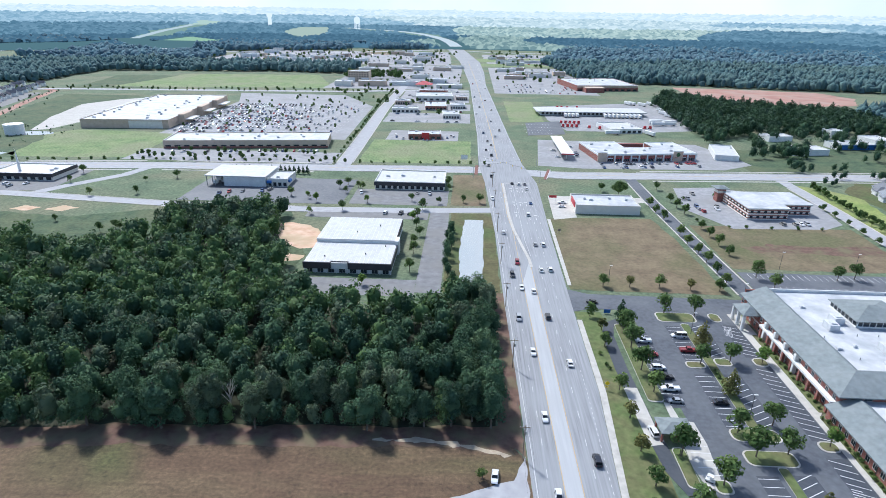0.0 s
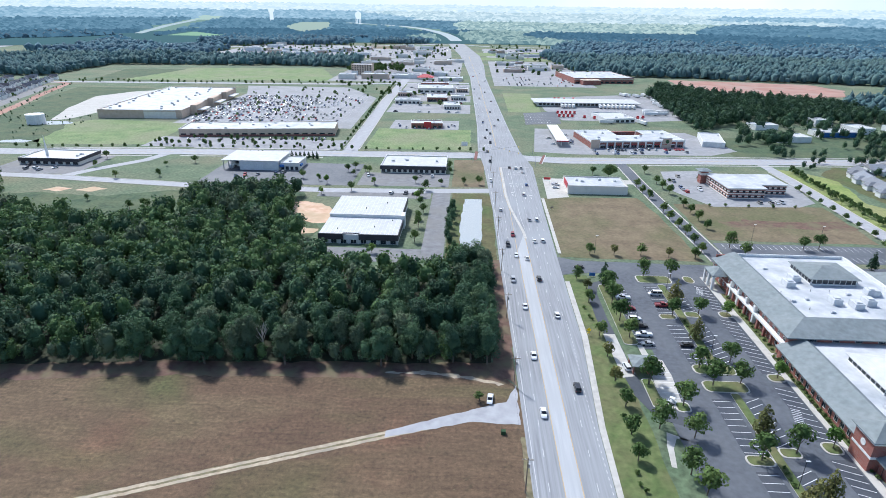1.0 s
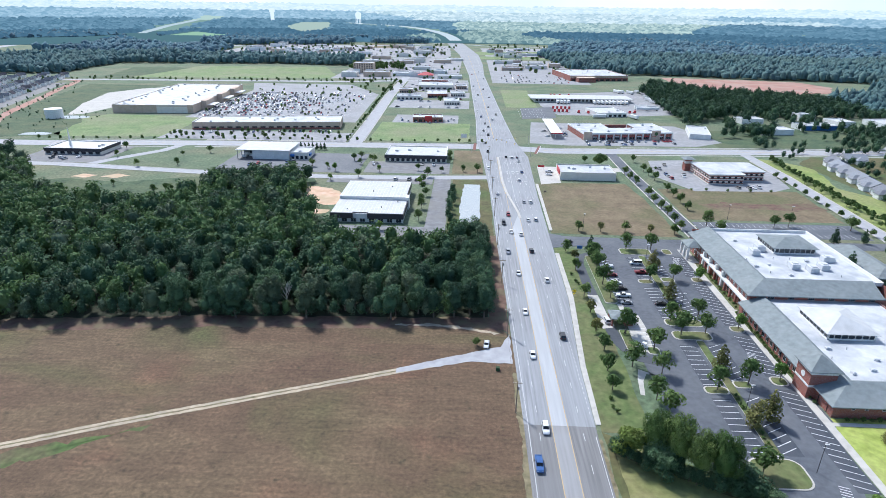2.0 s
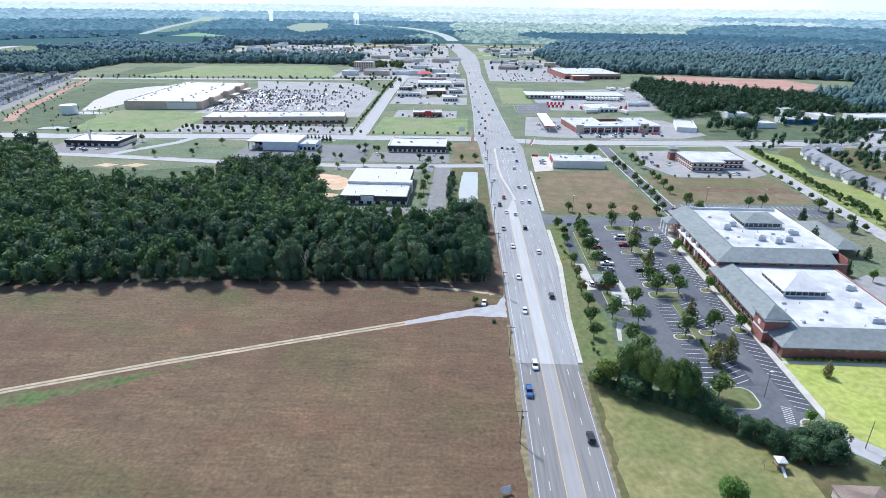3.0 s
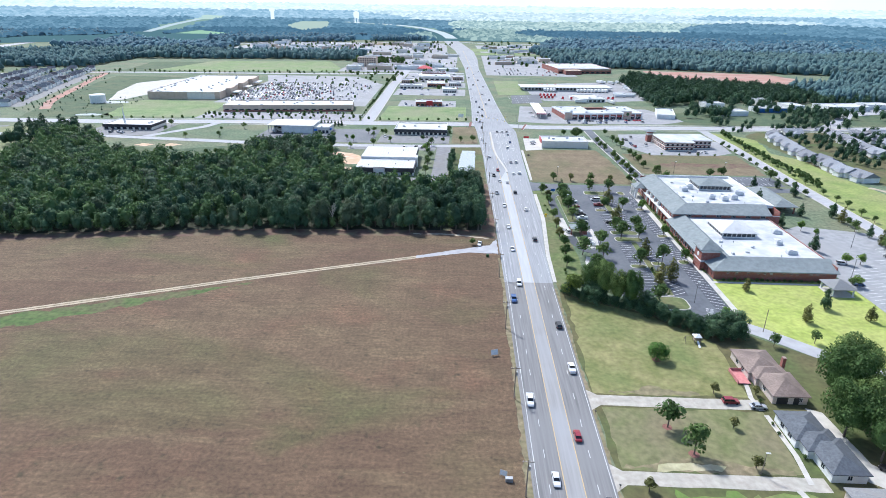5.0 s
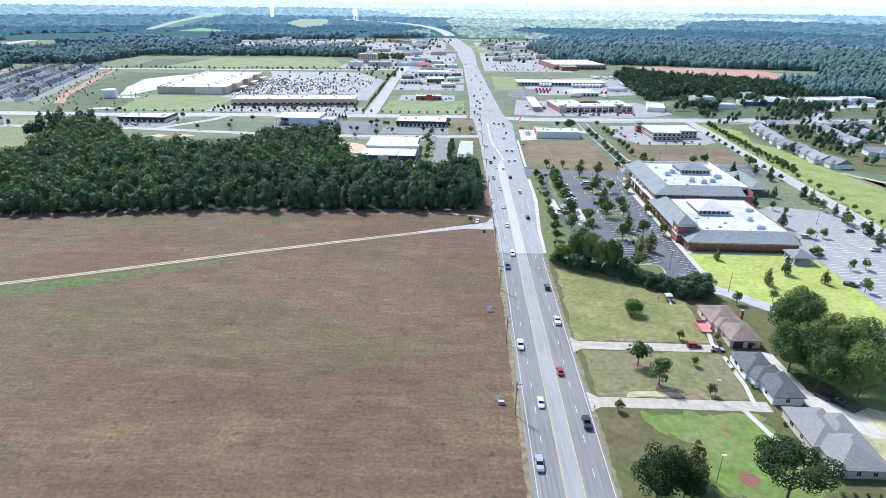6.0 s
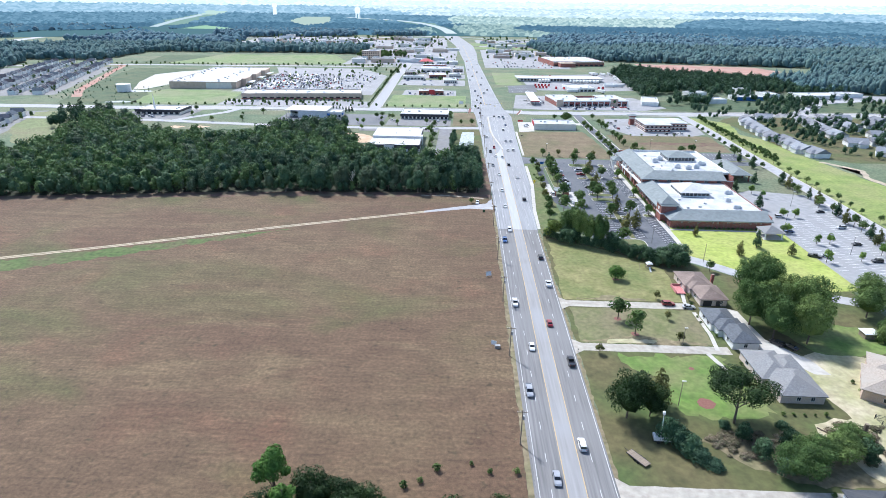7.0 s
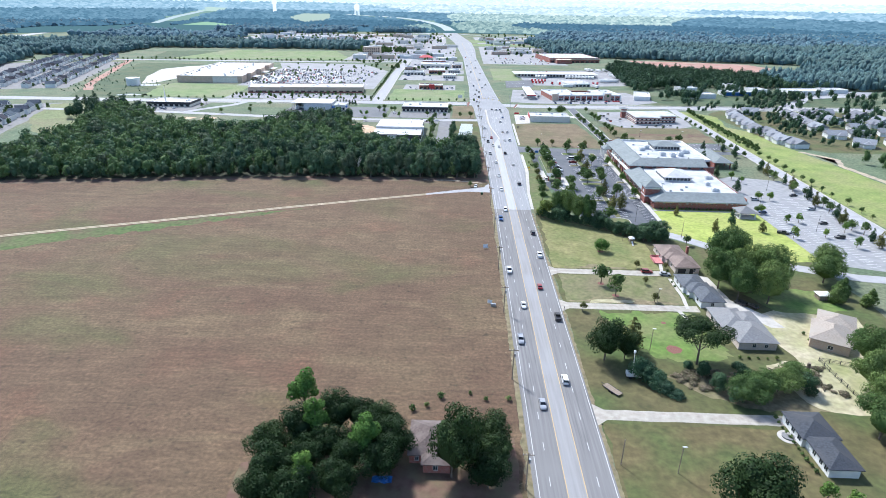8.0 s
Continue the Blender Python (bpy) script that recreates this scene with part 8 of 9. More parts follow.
def trailer(x, y, turn):
    ob = root("flatbed_trailer", x, y, 0, turn, "empty wooden flatbed trailer on the grass", "trailer")
    for k in range(7):
        piece("deck_plank", PLANK, ob, pose(-0.9 + 0.3 * k, 0, 0.62))
    part("chassis", boxes((-1.1, -0.98, -3, 3, 0.45, 0.7), (0.98, 1.1, -3, 3, 0.45, 0.7), (-0.05, 0.05, 3, 4.4, 0.5, 0.6)), M["dark"], ob)
    for sx in (-1.2, 1.2):
        for yy in (-0.9, 0.1):
            part("wheel", tubes(((sx - 0.1, yy, 0.36), (sx + 0.1, yy, 0.36), 0.36, 0.36, 12)), M["rubber"], ob)


PLANK = mesh_of("deck_plank", boxes((-0.14, 0.14, -3, 3, 0, 0.06)), M["wood"])
trailer(17.9, -78, 35)


def bucket_truck(x, y, turn):
    ob = root("bucket_truck", x, y, 0, turn, "white utility truck with raised boom", "truck")
    part("chassis", boxes((-1.0, 1.0, -3.4, 3.2, 0.5, 0.9)), M["dark"], ob)
    part("cab", bevelled(boxes((-1.1, 1.1, 1.2, 3.0, 0.8, 2.5), (-1.05, 1.05, 3.0, 4.0, 0.8, 1.6)), 0.12), M["paint_white"], ob)
    part("windscreen", boxes((-0.95, 0.95, 2.98, 3.04, 1.7, 2.35)), M["carglass"], ob)
    part("body", bevelled(boxes((-1.15, 1.15, -3.4, 1.0, 0.9, 1.9)), 0.06), M["paint_white"], ob)
    part("boom", tubes(((0, -1.5, 1.9), (0, -1.5, 2.8), 0.3, 0.3, 10), ((0, -1.5, 2.7), (0.6, -2.0, 9.2), 0.13, 0.09, 8)), M["trim"], ob, "raised white boom")
    part("bucket", bevelled(boxes((0.3, 0.9, -2.3, -1.7, 9.1, 9.9)), 0.05), M["trim"], ob)
    for sx in (-1.05, 1.05):
        for yy in (-2.2, 2.5):
            part("wheel", tubes(((sx - 0.15, yy, 0.48), (sx + 0.15, yy, 0.48), 0.48, 0.48, 12)), M["rubber"], ob)


bucket_truck(27, -71, -95)


def pole_thing(name, x, y, h, r, mat, label, category, group="", lamp=False, cross=False):
    ob = root(name, x, y, 0, 0, label, category, group)
    part("pole", tubes(((0, 0, -0.1), (0, 0, h), r, r * 0.75, 8)), M[mat], ob)
    if lamp:
        part("lamp_head", bevelled(boxes((-0.25, 0.9, -0.2, 0.2, h - 0.05, h + 0.15)), 0.05), M["trim"], ob)
    if cross:
        part("cross_arm", boxes((-1.4, 1.4, -0.07, 0.07, h - 0.8, h - 0.62)), M["wood"], ob)
        for sx in (-1.25, -0.6, 0.6, 1.25):
            part("insulator", tubes(((sx, 0, h - 0.62), (sx, 0, h - 0.38), 0.06, 0.04, 6)), M["trim"], ob)
        part("transformer", tubes(((0.38, 0, h - 3), (0.38, 0, h - 1.9), 0.28, 0.28, 10)), M["galv"], ob)
    return ob


POLES_Y = (-117, -74, -33, 4, 44, 87, 130, 173, 216, 259, 302, 345, 388)
for y in POLES_Y:
    pole_thing("utility_pole", -11.2, y, 11, 0.17, "wood", "wooden roadside utility pole with cross arm", "utility pole", "utility poles", cross=True)
for sx in (-1.25, 0.6, 1.25):
    bm = bmesh.new()
    ys = (-400,) + POLES_Y + (430,)
    for a, b in zip(ys, ys[1:]):
        pts = [(-11.2 + sx, a + (b - a) * f, 10.6 - 0.9 * 4 * f * (1 - f)) for f in (0, 0.25, 0.5, 0.75, 1)]
        for p, q in zip(pts, pts[1:]):
            tube(bm, p, q, 0.012, 0.012, 3)
    tagged(part("overhead_wire", bm, M["dark"]), "thin dark overhead wire along the road", "wire", "overhead wires")
for x, y, h in ((26.4, -110, 8), (35.1, -56, 8.5), (47.4, -23, 6.5)):
    pole_thing("yard_light", x, y, h, 0.11, "wood", "tall wooden yard light pole on the lawn", "lamp post", "yard lights", lamp=True)
for x, y, h in ((13.1, -108, 8), (80, 46.8, 9)):
    pole_thing("bare_pole", x, y, h, 0.13, "wood", "bare wooden pole on the grass", "pole", "bare poles")
for x, y in ((31, 178), (31, 134), (56, 199), (56, 150), (56, 92), (63.5, 68), (34.5, 240), (100, 215), (152, 262), (118, 262), (140, 96), (152, 60), (160, 130), (86, 226)):
    pole_thing("lot_light", x, y, 9, 0.09, "dark", "slim dark car park light pole", "lamp post", "car park lights", lamp=True)
for x, y in ((-20, 446), (22, 402), (24, 446), (-24, 412)):
    pole_thing("signal_pole", x, y, 8, 0.15, "galv", "steel traffic signal pole at the junction", "traffic signal", "signal poles")
bm = bmesh.new()
for a, b in (((-20, 446, 7.6), (22, 402, 7.6)), ((24, 446, 7.6), (-24, 412, 7.6))):
    tube(bm, a, b, 0.03, 0.03, 4)
tagged(part("signal_span_wire", bm, M["dark"]), "span wires across the junction", "wire")
for k, (x, y) in enumerate(((-10, 435.5), (-4, 429), (4, 421), (10, 414.6), (-12, 420.5), (0, 429), (12, 437.5))):
    ob = root("traffic_light", x, y, 6.5, label="hanging yellow traffic light", category="traffic light", group="traffic lights")
    part("housing", bevelled(boxes((-0.18, 0.18, -0.15, 0.15, 0, 1.1)), 0.03), M["sign_yellow"], ob)


def roadside_sign(x, y, w, h, z, face, label, turn=0, posts=1):
    ob = root("sign", x, y, 0, turn, label, "sign")
    for k in range(posts):
        xx = 0 if posts == 1 else -w * 0.4 + 0.8 * w * k / (posts - 1)
        part("post", tubes(((xx, 0.05, 0), (xx, 0.05, z + h * 0.9), 0.05, 0.05, 6)), M["galv"], ob)
    part("panel", bevelled(boxes((-w / 2, w / 2, -0.04, 0.02, z, z + h)), 0.015), M[face], ob)
    return ob


ys = root("warning_sign", 17.6, 162.5, label="yellow diamond warning sign on a post", category="sign")
part("post", tubes(((0, 0.05, 0), (0, 0.05, 2.8), 0.05, 0.05, 6)), M["galv"], ys)
bm = boxes((-0.6, 0.6, -0.03, 0.02, -0.6, 0.6))
bmesh.ops.rotate(bm, cent=(0, 0, 0), matrix=Matrix.Rotation(radians(45), 3, "Y"), verts=bm.verts)
bmesh.ops.translate(bm, vec=(0, 0, 2.4), verts=bm.verts)
part("panel", bm, M["sign_yellow"], ys)
bm = boxes((-0.4, 0.4, -0.03, 0.02, 0.9, 1.4))
part("plate", bm, M["sign_yellow"], ys)
roadside_sign(28.3, 213, 2.6, 1.6, 0.4, "blue", "blue monument sign at the entrance drive", 0, 2)
roadside_sign(22, 304, 1.8, 1.2, 0.8, "wood", "weathered lot sign on the dry grass", 10, 2)
roadside_sign(25, 356, 4.5, 1.6, 3.6, "redpaint", "red pylon sign beside the forecourt", 0, 2)
roadside_sign(-31, 452, 5, 3.5, 3.4, "trim", "white billboard panel by the junction", 0, 2)
fs = roadside_sign(-15.8, 26, 2.4, 1.8, 0.4, "trim", "white real estate board leaning in the field", 35, 2)
fb = roadside_sign(-16.1, -27, 1.8, 1.4, 0.3, "trim", "small white board with dark base in the field", -20, 2)
fs.matrix_basis = pose(-15.8, 26, 0.05, -14, 0, 20)
fb.matrix_basis = pose(-16.1, -27, 0.05, -10, 0, -20)
ob = root("utility_box", -14.8, -28.4, label="grey utility box beside the field board", category="utility box")
part("body", bevelled(boxes((-0.9, 0.9, -0.5, 0.5, 0, 1.1)), 0.06), M["galv"], ob)
ob = root("junction_box", -15.5, 108, label="small green utility box beside the entrance", category="utility box")
part("body", bevelled(boxes((-0.6, 0.6, -0.6, 0.6, 0, 1.2)), 0.06), M["pine"], ob)
for x, y in ((9.9 + 1.2, -2.1), (11.4, -29.5), (11.3, -94.5)):
    ob = root("mailbox", x, y, label="dark mailbox on a wooden post", category="mailbox", group="mailboxes")
    part("post", boxes((-0.06, 0.06, -0.06, 0.06, 0, 1.1)), M["wood"], ob)
    part("box", bevelled(boxes((-0.25, 0.25, -0.12, 0.12, 1.05, 1.35)), 0.05), M["dark"], ob)
dead = root("dead_tree", -94, 142.5, label="pale leafless dead tree at the woodland edge", category="tree")
rnd2 = random.Random(2)
ts = [((0, 0, 0), (0.2, 0, 7), 0.28, 0.18, 6)]
for k in range(9):
    z = rnd2.uniform(4.5, 8)
    e = (rnd2.uniform(-2.6, 2.6), rnd2.uniform(-1.6, 0.6), z + rnd2.uniform(3, 6))
    ts.append(((0.2, 0, min(z, 7)), e, 0.13, 0.05, 5))
    ts.append((tuple(0.5 * (a + b) for a, b in zip((0.2, 0, min(z, 7)), e)), (e[0] + rnd2.uniform(-1, 1), e[1], e[2] + 0.5), 0.07, 0.03, 4))
part("trunk", tubes(*ts), M["concrete"], dead)
ob = root("tarpaulin_heap", -45, -116, label="crumpled bright blue tarpaulin in the yard", category="tarpaulin")
bm = bmesh.new()
bmesh.ops.create_grid(bm, x_segments=10, y_segments=8, size=1.0)
for v in bm.verts:
    v.co = Vector((v.co.x * 2.4, v.co.y * 1.1, 0.35 + 0.4 * noise.noise(v.co * 2.3)))
part("sheet", bm, M["blue"], ob)


# ---- fence and sheds east of the gardens ----
def wire_fence(pts):
    ob = root("garden_fence", 0, 0, 0, 0, "dark timber post and rail garden fence", "fence")
    for (x0, y0), (x1, y1) in zip(pts, pts[1:]):
        n = max(2, int(math.hypot(x1 - x0, y1 - y0) / 2.4))
        for k in range(n + 1):
            x, y = x0 + (x1 - x0) * k / n, y0 + (y1 - y0) * k / n
            part("post", boxes((x - 0.08, x + 0.08, y - 0.08, y + 0.08, 0, 1.5)), M["dark"], ob)
        for z in (0.4, 0.85, 1.3):
            part("rail", tubes(((x0, y0, z), (x1, y1, z), 0.05, 0.05, 4)), M["dark"], ob)


wire_fence([(97, -61), (88.2, -58.6), (88.6, -70), (89.2, -84)])
shed = root("garden_shed", 114, -14, label="small shed with white metal roof", category="shed")
part("wall", boxes((-2.2, 2.2, -1.8, 1.8, 0, 2.2)), M["wood"], shed)
part("roof", hip(bmesh.new(), -2.6, 2.6, -2.2, 2.2, 2.2, 0.8), M["trim"], shed)
stump = root("tree_stump", 79.7, -66.9, label="tall pale stump of a felled tree", category="stump")
part("trunk", tubes(((0, 0, -0.1), (0, 0, 1.2), 0.75, 0.6, 10), ((0, 0, 1.2), (0.1, 0, 4.6), 0.6, 0.5, 10)), M["bark"], stump)
part("cut_face", tubes(((0.1, 0, 4.6), (0.1, 0, 4.63), 0.48, 0.48, 10)), M["wood"], stump)
for k, (x, y, a, n) in enumerate(((74, -69, 20, 5), (82, -72, 70, 6), (71, -65, 130, 4), (84, -63, 160, 5), (43, -70, 40, 5), (50, -67, 100, 6), (57, -69, 10, 5))):
    ob = root("fallen_log", x, y, 0.02, a, "bare cut log lying among brush", "log", "cut logs")
    part("trunk", tubes(((-n / 2, 0, 0.25), (n / 2, 0, 0.2), 0.24, 0.16, 8)), M["bark"], ob)
    part("branch", tubes(((0, 0, 0.25), (n * 0.3, n * 0.3, 0.5), 0.1, 0.04, 5)), M["bark"], ob)


# ---- vehicles ----
CAR_LABELS = {"paint_white": "white", "paint_black": "black", "paint_red": "red", "paint_blue": "blue", "paint_silver": "silver"}


def road_car(x, y, kind, paint, turn=None, z=0.1, where="driving on the highway", group="highway traffic"):
    word = {"sedan": "saloon car", "suv": "sport utility car", "pickup": "pickup truck", "van": "van"}[kind]
    car(x, y, (180 if x < 0 else 0) if turn is None else turn, kind, paint, True, "%s %s %s" % (CAR_LABELS[paint], word, where), group, z)


for x, y, kind, paint in ((-3.5, 147, "sedan", "paint_white"), (-3.5, 117, "sedan", "paint_white"), (8.3, 130, "suv", "paint_black"), (-3.5, 80, "suv", "paint_white"), (-6.7, 66, "pickup", "paint_blue"), (7.9, 46.5, "suv", "paint_black"), (8, 19.5, "pickup", "paint_white"), (-6.7, 2.5, "pickup", "paint_white"), (2.6, 397, "sedan", "paint_black"), (7, 395, "suv", "paint_white"), (11, 396, "suv", "paint_silver"), (11.4, 384, "sedan", "paint_white"), (11.3, 353, "sedan", "paint_blue"), (7.8, 331, "suv", "paint_white"), (7.2, 284, "sedan", "paint_silver"), (11.1, 284, "suv", "paint_white"), (-3.5, 260, "suv", "paint_red"), (-6.7, 246, "pickup", "paint_black"), (-3.5, 233, "sedan", "paint_white"), (1.3, 230, "sedan", "paint_white"), (6.9, 252, "sedan", "paint_white"), (11, 253, "suv", "paint_white"), (-10.9, 536, "sedan", "paint_black"), (-12.2, 446, "sedan", "paint_black"), (-11, 414, "pickup", "paint_black"), (-3.5, -86, "sedan", "paint_silver"), (4.6, -74, "suv", "paint_white"), (-6.7, -52, "pickup", "paint_silver"), (-3.5, -28, "sedan", "paint_white"), (8, -36, "pickup", "paint_black"), (4.4, -12, "sedan", "paint_red"), (-3.5, 182, "sedan", "paint_white"), (-6.7, 206, "suv", "paint_silver"), (8.2, 176, "sedan", "paint_white"), (4.6, 208, "suv", "paint_black")):
    road_car(x, y, kind, paint)
for k, (x, y) in enumerate(((-8, 300), (-12, 360), (-9, 480), (-13, 500), (-8, 520), (-14, 575), (-18, 610), (-3, 560), (2, 590), (-5, 640), (-20, 690), (-16, 740), (-2, 720), (-8, 800), (-22, 830), (-14, 880), (-5, 930), (-24, 990), (-12, 1040))):
    car(x, y, 180 if x < -10 else 0, ("sedan", "suv", "pickup")[k % 3], near=True, label="distant car driving on the highway", group="distant traffic")
road_car(-18.8, 122.5, "sedan", "paint_white", 174, 0.07, "parked at the field entrance", "")
road_car(51.5, 5.2, "suv", "paint_red", -90, 0.08, "parked on the driveway", "driveway cars")
road_car(58.5, 3.2, "sedan", "paint_silver", -92, 0.08, "parked on the driveway", "driveway cars")
for x, y, k, p, a in ((79.5, -21, "suv", "paint_black", 35), (83, -23, "sedan", "paint_black", 35)):
    road_car(x, y, k, p, a, 0.06, "parked under the oaks", "driveway cars")
for x, y, k, p, a in ((36.9, 192.5, "pickup", "paint_white", 90), (37.2, 183.4, "sedan", "paint_red", 90), (37.3, 175.2, "suv", "paint_white", -90), (37.8, 170, "pickup", "paint_black", -90), (37.6, 163.6, "pickup", "paint_white", 90), (37.2, 157.4, "sedan", "paint_silver", 90), (51, 196.8, "van", "paint_white", 90), (51, 187, "pickup", "paint_red", -90), (50.8, 157.5, "sedan", "paint_black", -90), (26.4, 142.5, "suv", "paint_white", 5), (24, 222, "sedan", "paint_black", 80)):
    road_car(x, y, k, p, a, 0.07, "parked in the school car park" if x > 30 else "at the drive-through", "school car park cars")
ob = root("utility_cart", 35.6, 124.8, 0.09, 60, "small white utility cart on the pad", "cart")
part("body", bevelled(boxes((-0.65, 0.65, -1.2, 1.2, 0.35, 0.8), (-0.6, 0.6, -0.3, 0.2, 0.8, 1.1)), 0.06), M["trim"], ob)
part("canopy", bevelled(boxes((-0.65, 0.65, -0.7, 0.9, 1.85, 1.95)), 0.03), M["trim"], ob)
for sx in (-0.55, 0.55):
    for sy in (-0.6, 0.8):
        part("canopy_post", tubes(((sx, sy, 0.7), (sx, sy, 1.86), 0.03, 0.03, 5)), M["dark"], ob)
        part("wheel", tubes(((sx - 0.08, sy, 0.25), (sx + 0.08, sy, 0.25), 0.25, 0.25, 10)), M["rubber"], ob)

rnd = random.Random(23)
KINDS = ("sedan", "suv", "sedan", "pickup", "suv")


def parked(x, y, turn, group, label="parked car in a paved lot"):
    if y > 395:
        LOT.append((x, y, radians(turn + rnd.choice((0, 180)))))
    else:
        car(x, y, turn + rnd.choice((0, 180)), rnd.choice(KINDS), near=True, label=label, group=group, z=0.06)


# the store car park: aisles that run to the store's doors
for a in range(11):
    yy = 560 + 17 * a
    for side in (-2.8, 2.8):
        for k in range(44):
            x = -312 + 3.6 * k
            if rnd.random() < np.interp(x, [-312, -250, -190, -150], [0.85, 0.75, 0.25, 0.1]) and x < np.interp(yy, [540, 730, 828], [-148, -152, -190]):
                if rnd.random() < 0.85:
                    parked(x, yy + side + 0.12 * (x + 230) + rnd.uniform(-0.3, 0.3), 7, "store car park cars", "parked car in the store car park")
for k in range(30):
    if rnd.random() < 0.55:
        parked(-278 + 4.6 * k, 466 + 0.6 * k, 8, "strip car park cars", "parked car before the brick store")
for k in range(28):
    if rnd.random() < 0.45:
        parked(76 + 2.9 * k, 460 + 0.42 * k, 8, "plaza cars", "parked car before the plaza")
    if rnd.random() < 0.3:
        parked(76 + 2.9 * k, 449 + 0.42 * k, 8, "plaza cars", "parked car before the plaza")
for x, y in ((61, 485), (62, 492), (63, 500), (61, 520), (45, 482), (44, 505)):
    parked(x, y, 75, "fuel station cars", "car at the fuel station")
for x, y in ((113, 356), (113, 352), (114, 347), (113, 372), (124, 352), (151, 327), (158, 327), (161.5, 327.5), (165, 328), (126, 358), (120, 384)):
    parked(x, y, 90 if x < 112 else 0, "office cars", "parked car by the brick office")
for x, y in ((30, 348), (31, 356), (62, 366), (68, 366)):
    parked(x, y, 80, "forecourt cars", "parked car on the forecourt")
for x, y in ((-66, 327), (-61, 326.5), (-75, 327), (-336, 362), (-330, 364), (-325, 360), (-340, 370), (-318, 366), (-185, 356), (-180, 360), (-160, 364), (-172, 362), (-156, 368), (-96, 366), (-60, 368), (-52, 368)):
    parked(x, y, rnd.uniform(-15, 15), "yard cars", "parked vehicle in a yard")
for x, y in ((-88, 540), (-80, 541), (-70, 540), (-60, 541), (-48, 548), (-45, 556), (-95, 548), (-97, 556), (-42, 552), (-66, 535)):
    parked(x, y, rnd.uniform(-10, 10), "restaurant cars", "parked car by the restaurant")
for _ in range(60):
    parked(rnd.uniform(-112, -34), rnd.choice((632, 678, 700, 712, 760, 775, 825, 838, 880)), rnd.choice((0, 90)), "restaurant cars", "parked car by the roadside shops")
for _ in range(60):
    parked(25 + 6 * rnd.randrange(18), 890 + 11 * rnd.randrange(10), 0, "far lot cars", "parked car in a distant lot")
for _ in range(46):
    parked(rnd.uniform(-230, -40), rnd.uniform(960, 1250), rnd.choice((0, 90)), "far lot cars", "parked car in a distant lot")
for x, y, a in ((133.6, 56, 60), (162, 72, 95), (168, 95, 95), (144, 110, 80), (171, 120, 95), (139, 56, 60), (138, 88, 80), (159, 52, 90)):
    parked(x, y, a, "rear car park cars", "parked car in the rear car park")

for _ in range(160):
    parked(rnd.uniform(-600, -90), rnd.uniform(1340, 1740), rnd.choice((0, 90)), "far lot cars")
for _ in range(60):
    parked(rnd.uniform(20, 175), rnd.uniform(1340, 1690), rnd.choice((0, 90)), "far lot cars")
far_cars("far_parked_cars", "hundreds of parked cars of many colours in the distant lots")

# truck yard: white trailers and dark red tractors
def semi_trailer(x, y, turn):
    ob = root("semi_trailer", x, y, 0, turn, "plain white box trailer in the truck yard", "trailer", "box trailers")
    for n, me, m in SEMI:
        piece(n, me, ob, m)


SEMI = [("box", mesh_of("box", bevelled(boxes((-1.3, 1.3, -7, 7, 1.1, 4.0)), 0.05), M["trim"]), Matrix()), ("chassis", mesh_of("chassis", boxes((-0.5, 0.5, -6.5, 6, 0.7, 1.1)), M["dark"]), Matrix()), ("axle", mesh_of("axle", tubes(((-1.2, 0, 0.5), (1.2, 0, 0.5), 0.5, 0.5, 10)), M["rubber"]), pose(0, -5, 0))]
for k in range(9):
    semi_trailer(126 + 4.8 * k, 687.5, 0)
for k in range(4):
    semi_trailer(81 + 4.4 * k, 686.5, 0)
for x, y, a in ((172, 640, 90), (172, 648, 86), (174, 656, 92), (184, 642, 90), (188, 652, 90), (177, 792, 20), (182, 790, 20), (193, 784, 25), (206, 791, 25), (204, 740, 25), (200, 716, 25), (206, 704, 25), (201, 698, 25), (211, 700, 25), (148, 585, 20), (112, 585, 90)):
    semi_trailer(x, y, a)
TRACTOR = [("cab", mesh_of("cab", bevelled(boxes((-1.2, 1.2, -0.6, 1.6, 1.0, 3.4), (-1.0, 1.0, 1.6, 3.2, 0.9, 2.0)), 0.12), M["redpaint"])), ("frame", mesh_of("frame", boxes((-0.5, 0.5, -3.6, -0.6, 0.6, 1.0), (-1.1, 1.1, -3.2, -2.4, 0.1, 1.0)), M["dark"]))]
for x, y in [(70 + 4.6 * k, 641) for k in range(5)] + [(69 + 4.6 * k, 620) for k in range(4)] + [(95, 615), (105, 612), (109, 619), (152, 618), (158, 620), (104, 748), (92, 746), (85, 747), (80, 747)]:
    ob = root("truck_tractor", x, y, 0, 180, "dark red truck tractor in the yard", "truck", "truck tractors")
    for n, me in TRACTOR:
        piece(n, me, ob, Matrix())


# ---- road and bay markings ----
DASH = mesh_of("lane_dash", boxes((-0.08, 0.08, -1.5, 1.5, 0.0, 0.008)), M["white"])
DOT = mesh_of("lane_dot", boxes((-0.08, 0.08, -0.5, 0.5, 0.0, 0.008)), M["white"])
Z = 0.108
for k in range(-6, 42):
    y = -114.4 + 11.97 * k
    piece("lane_dash", DASH, road, pose(np.interp(y, [90, 240], [-5.2, -6.1]), y, Z))
    if y < 262:
        piece("lane_dash", DASH, road, pose(np.interp(y, [-40, 80, 200], [6.25, 6.8, 6.6]), y + 0.5, Z))
for k in range(36):
    piece("lane_dot", DOT, road, pose(np.interp(88 + 2.4 * k, [110, 127, 160], [10.15, 10.3, 11.2]), 88 + 2.4 * k, Z))
for k in range(9):
    piece("lane_dash", DASH, road, pose(10.4, 178 + 12 * k, Z))
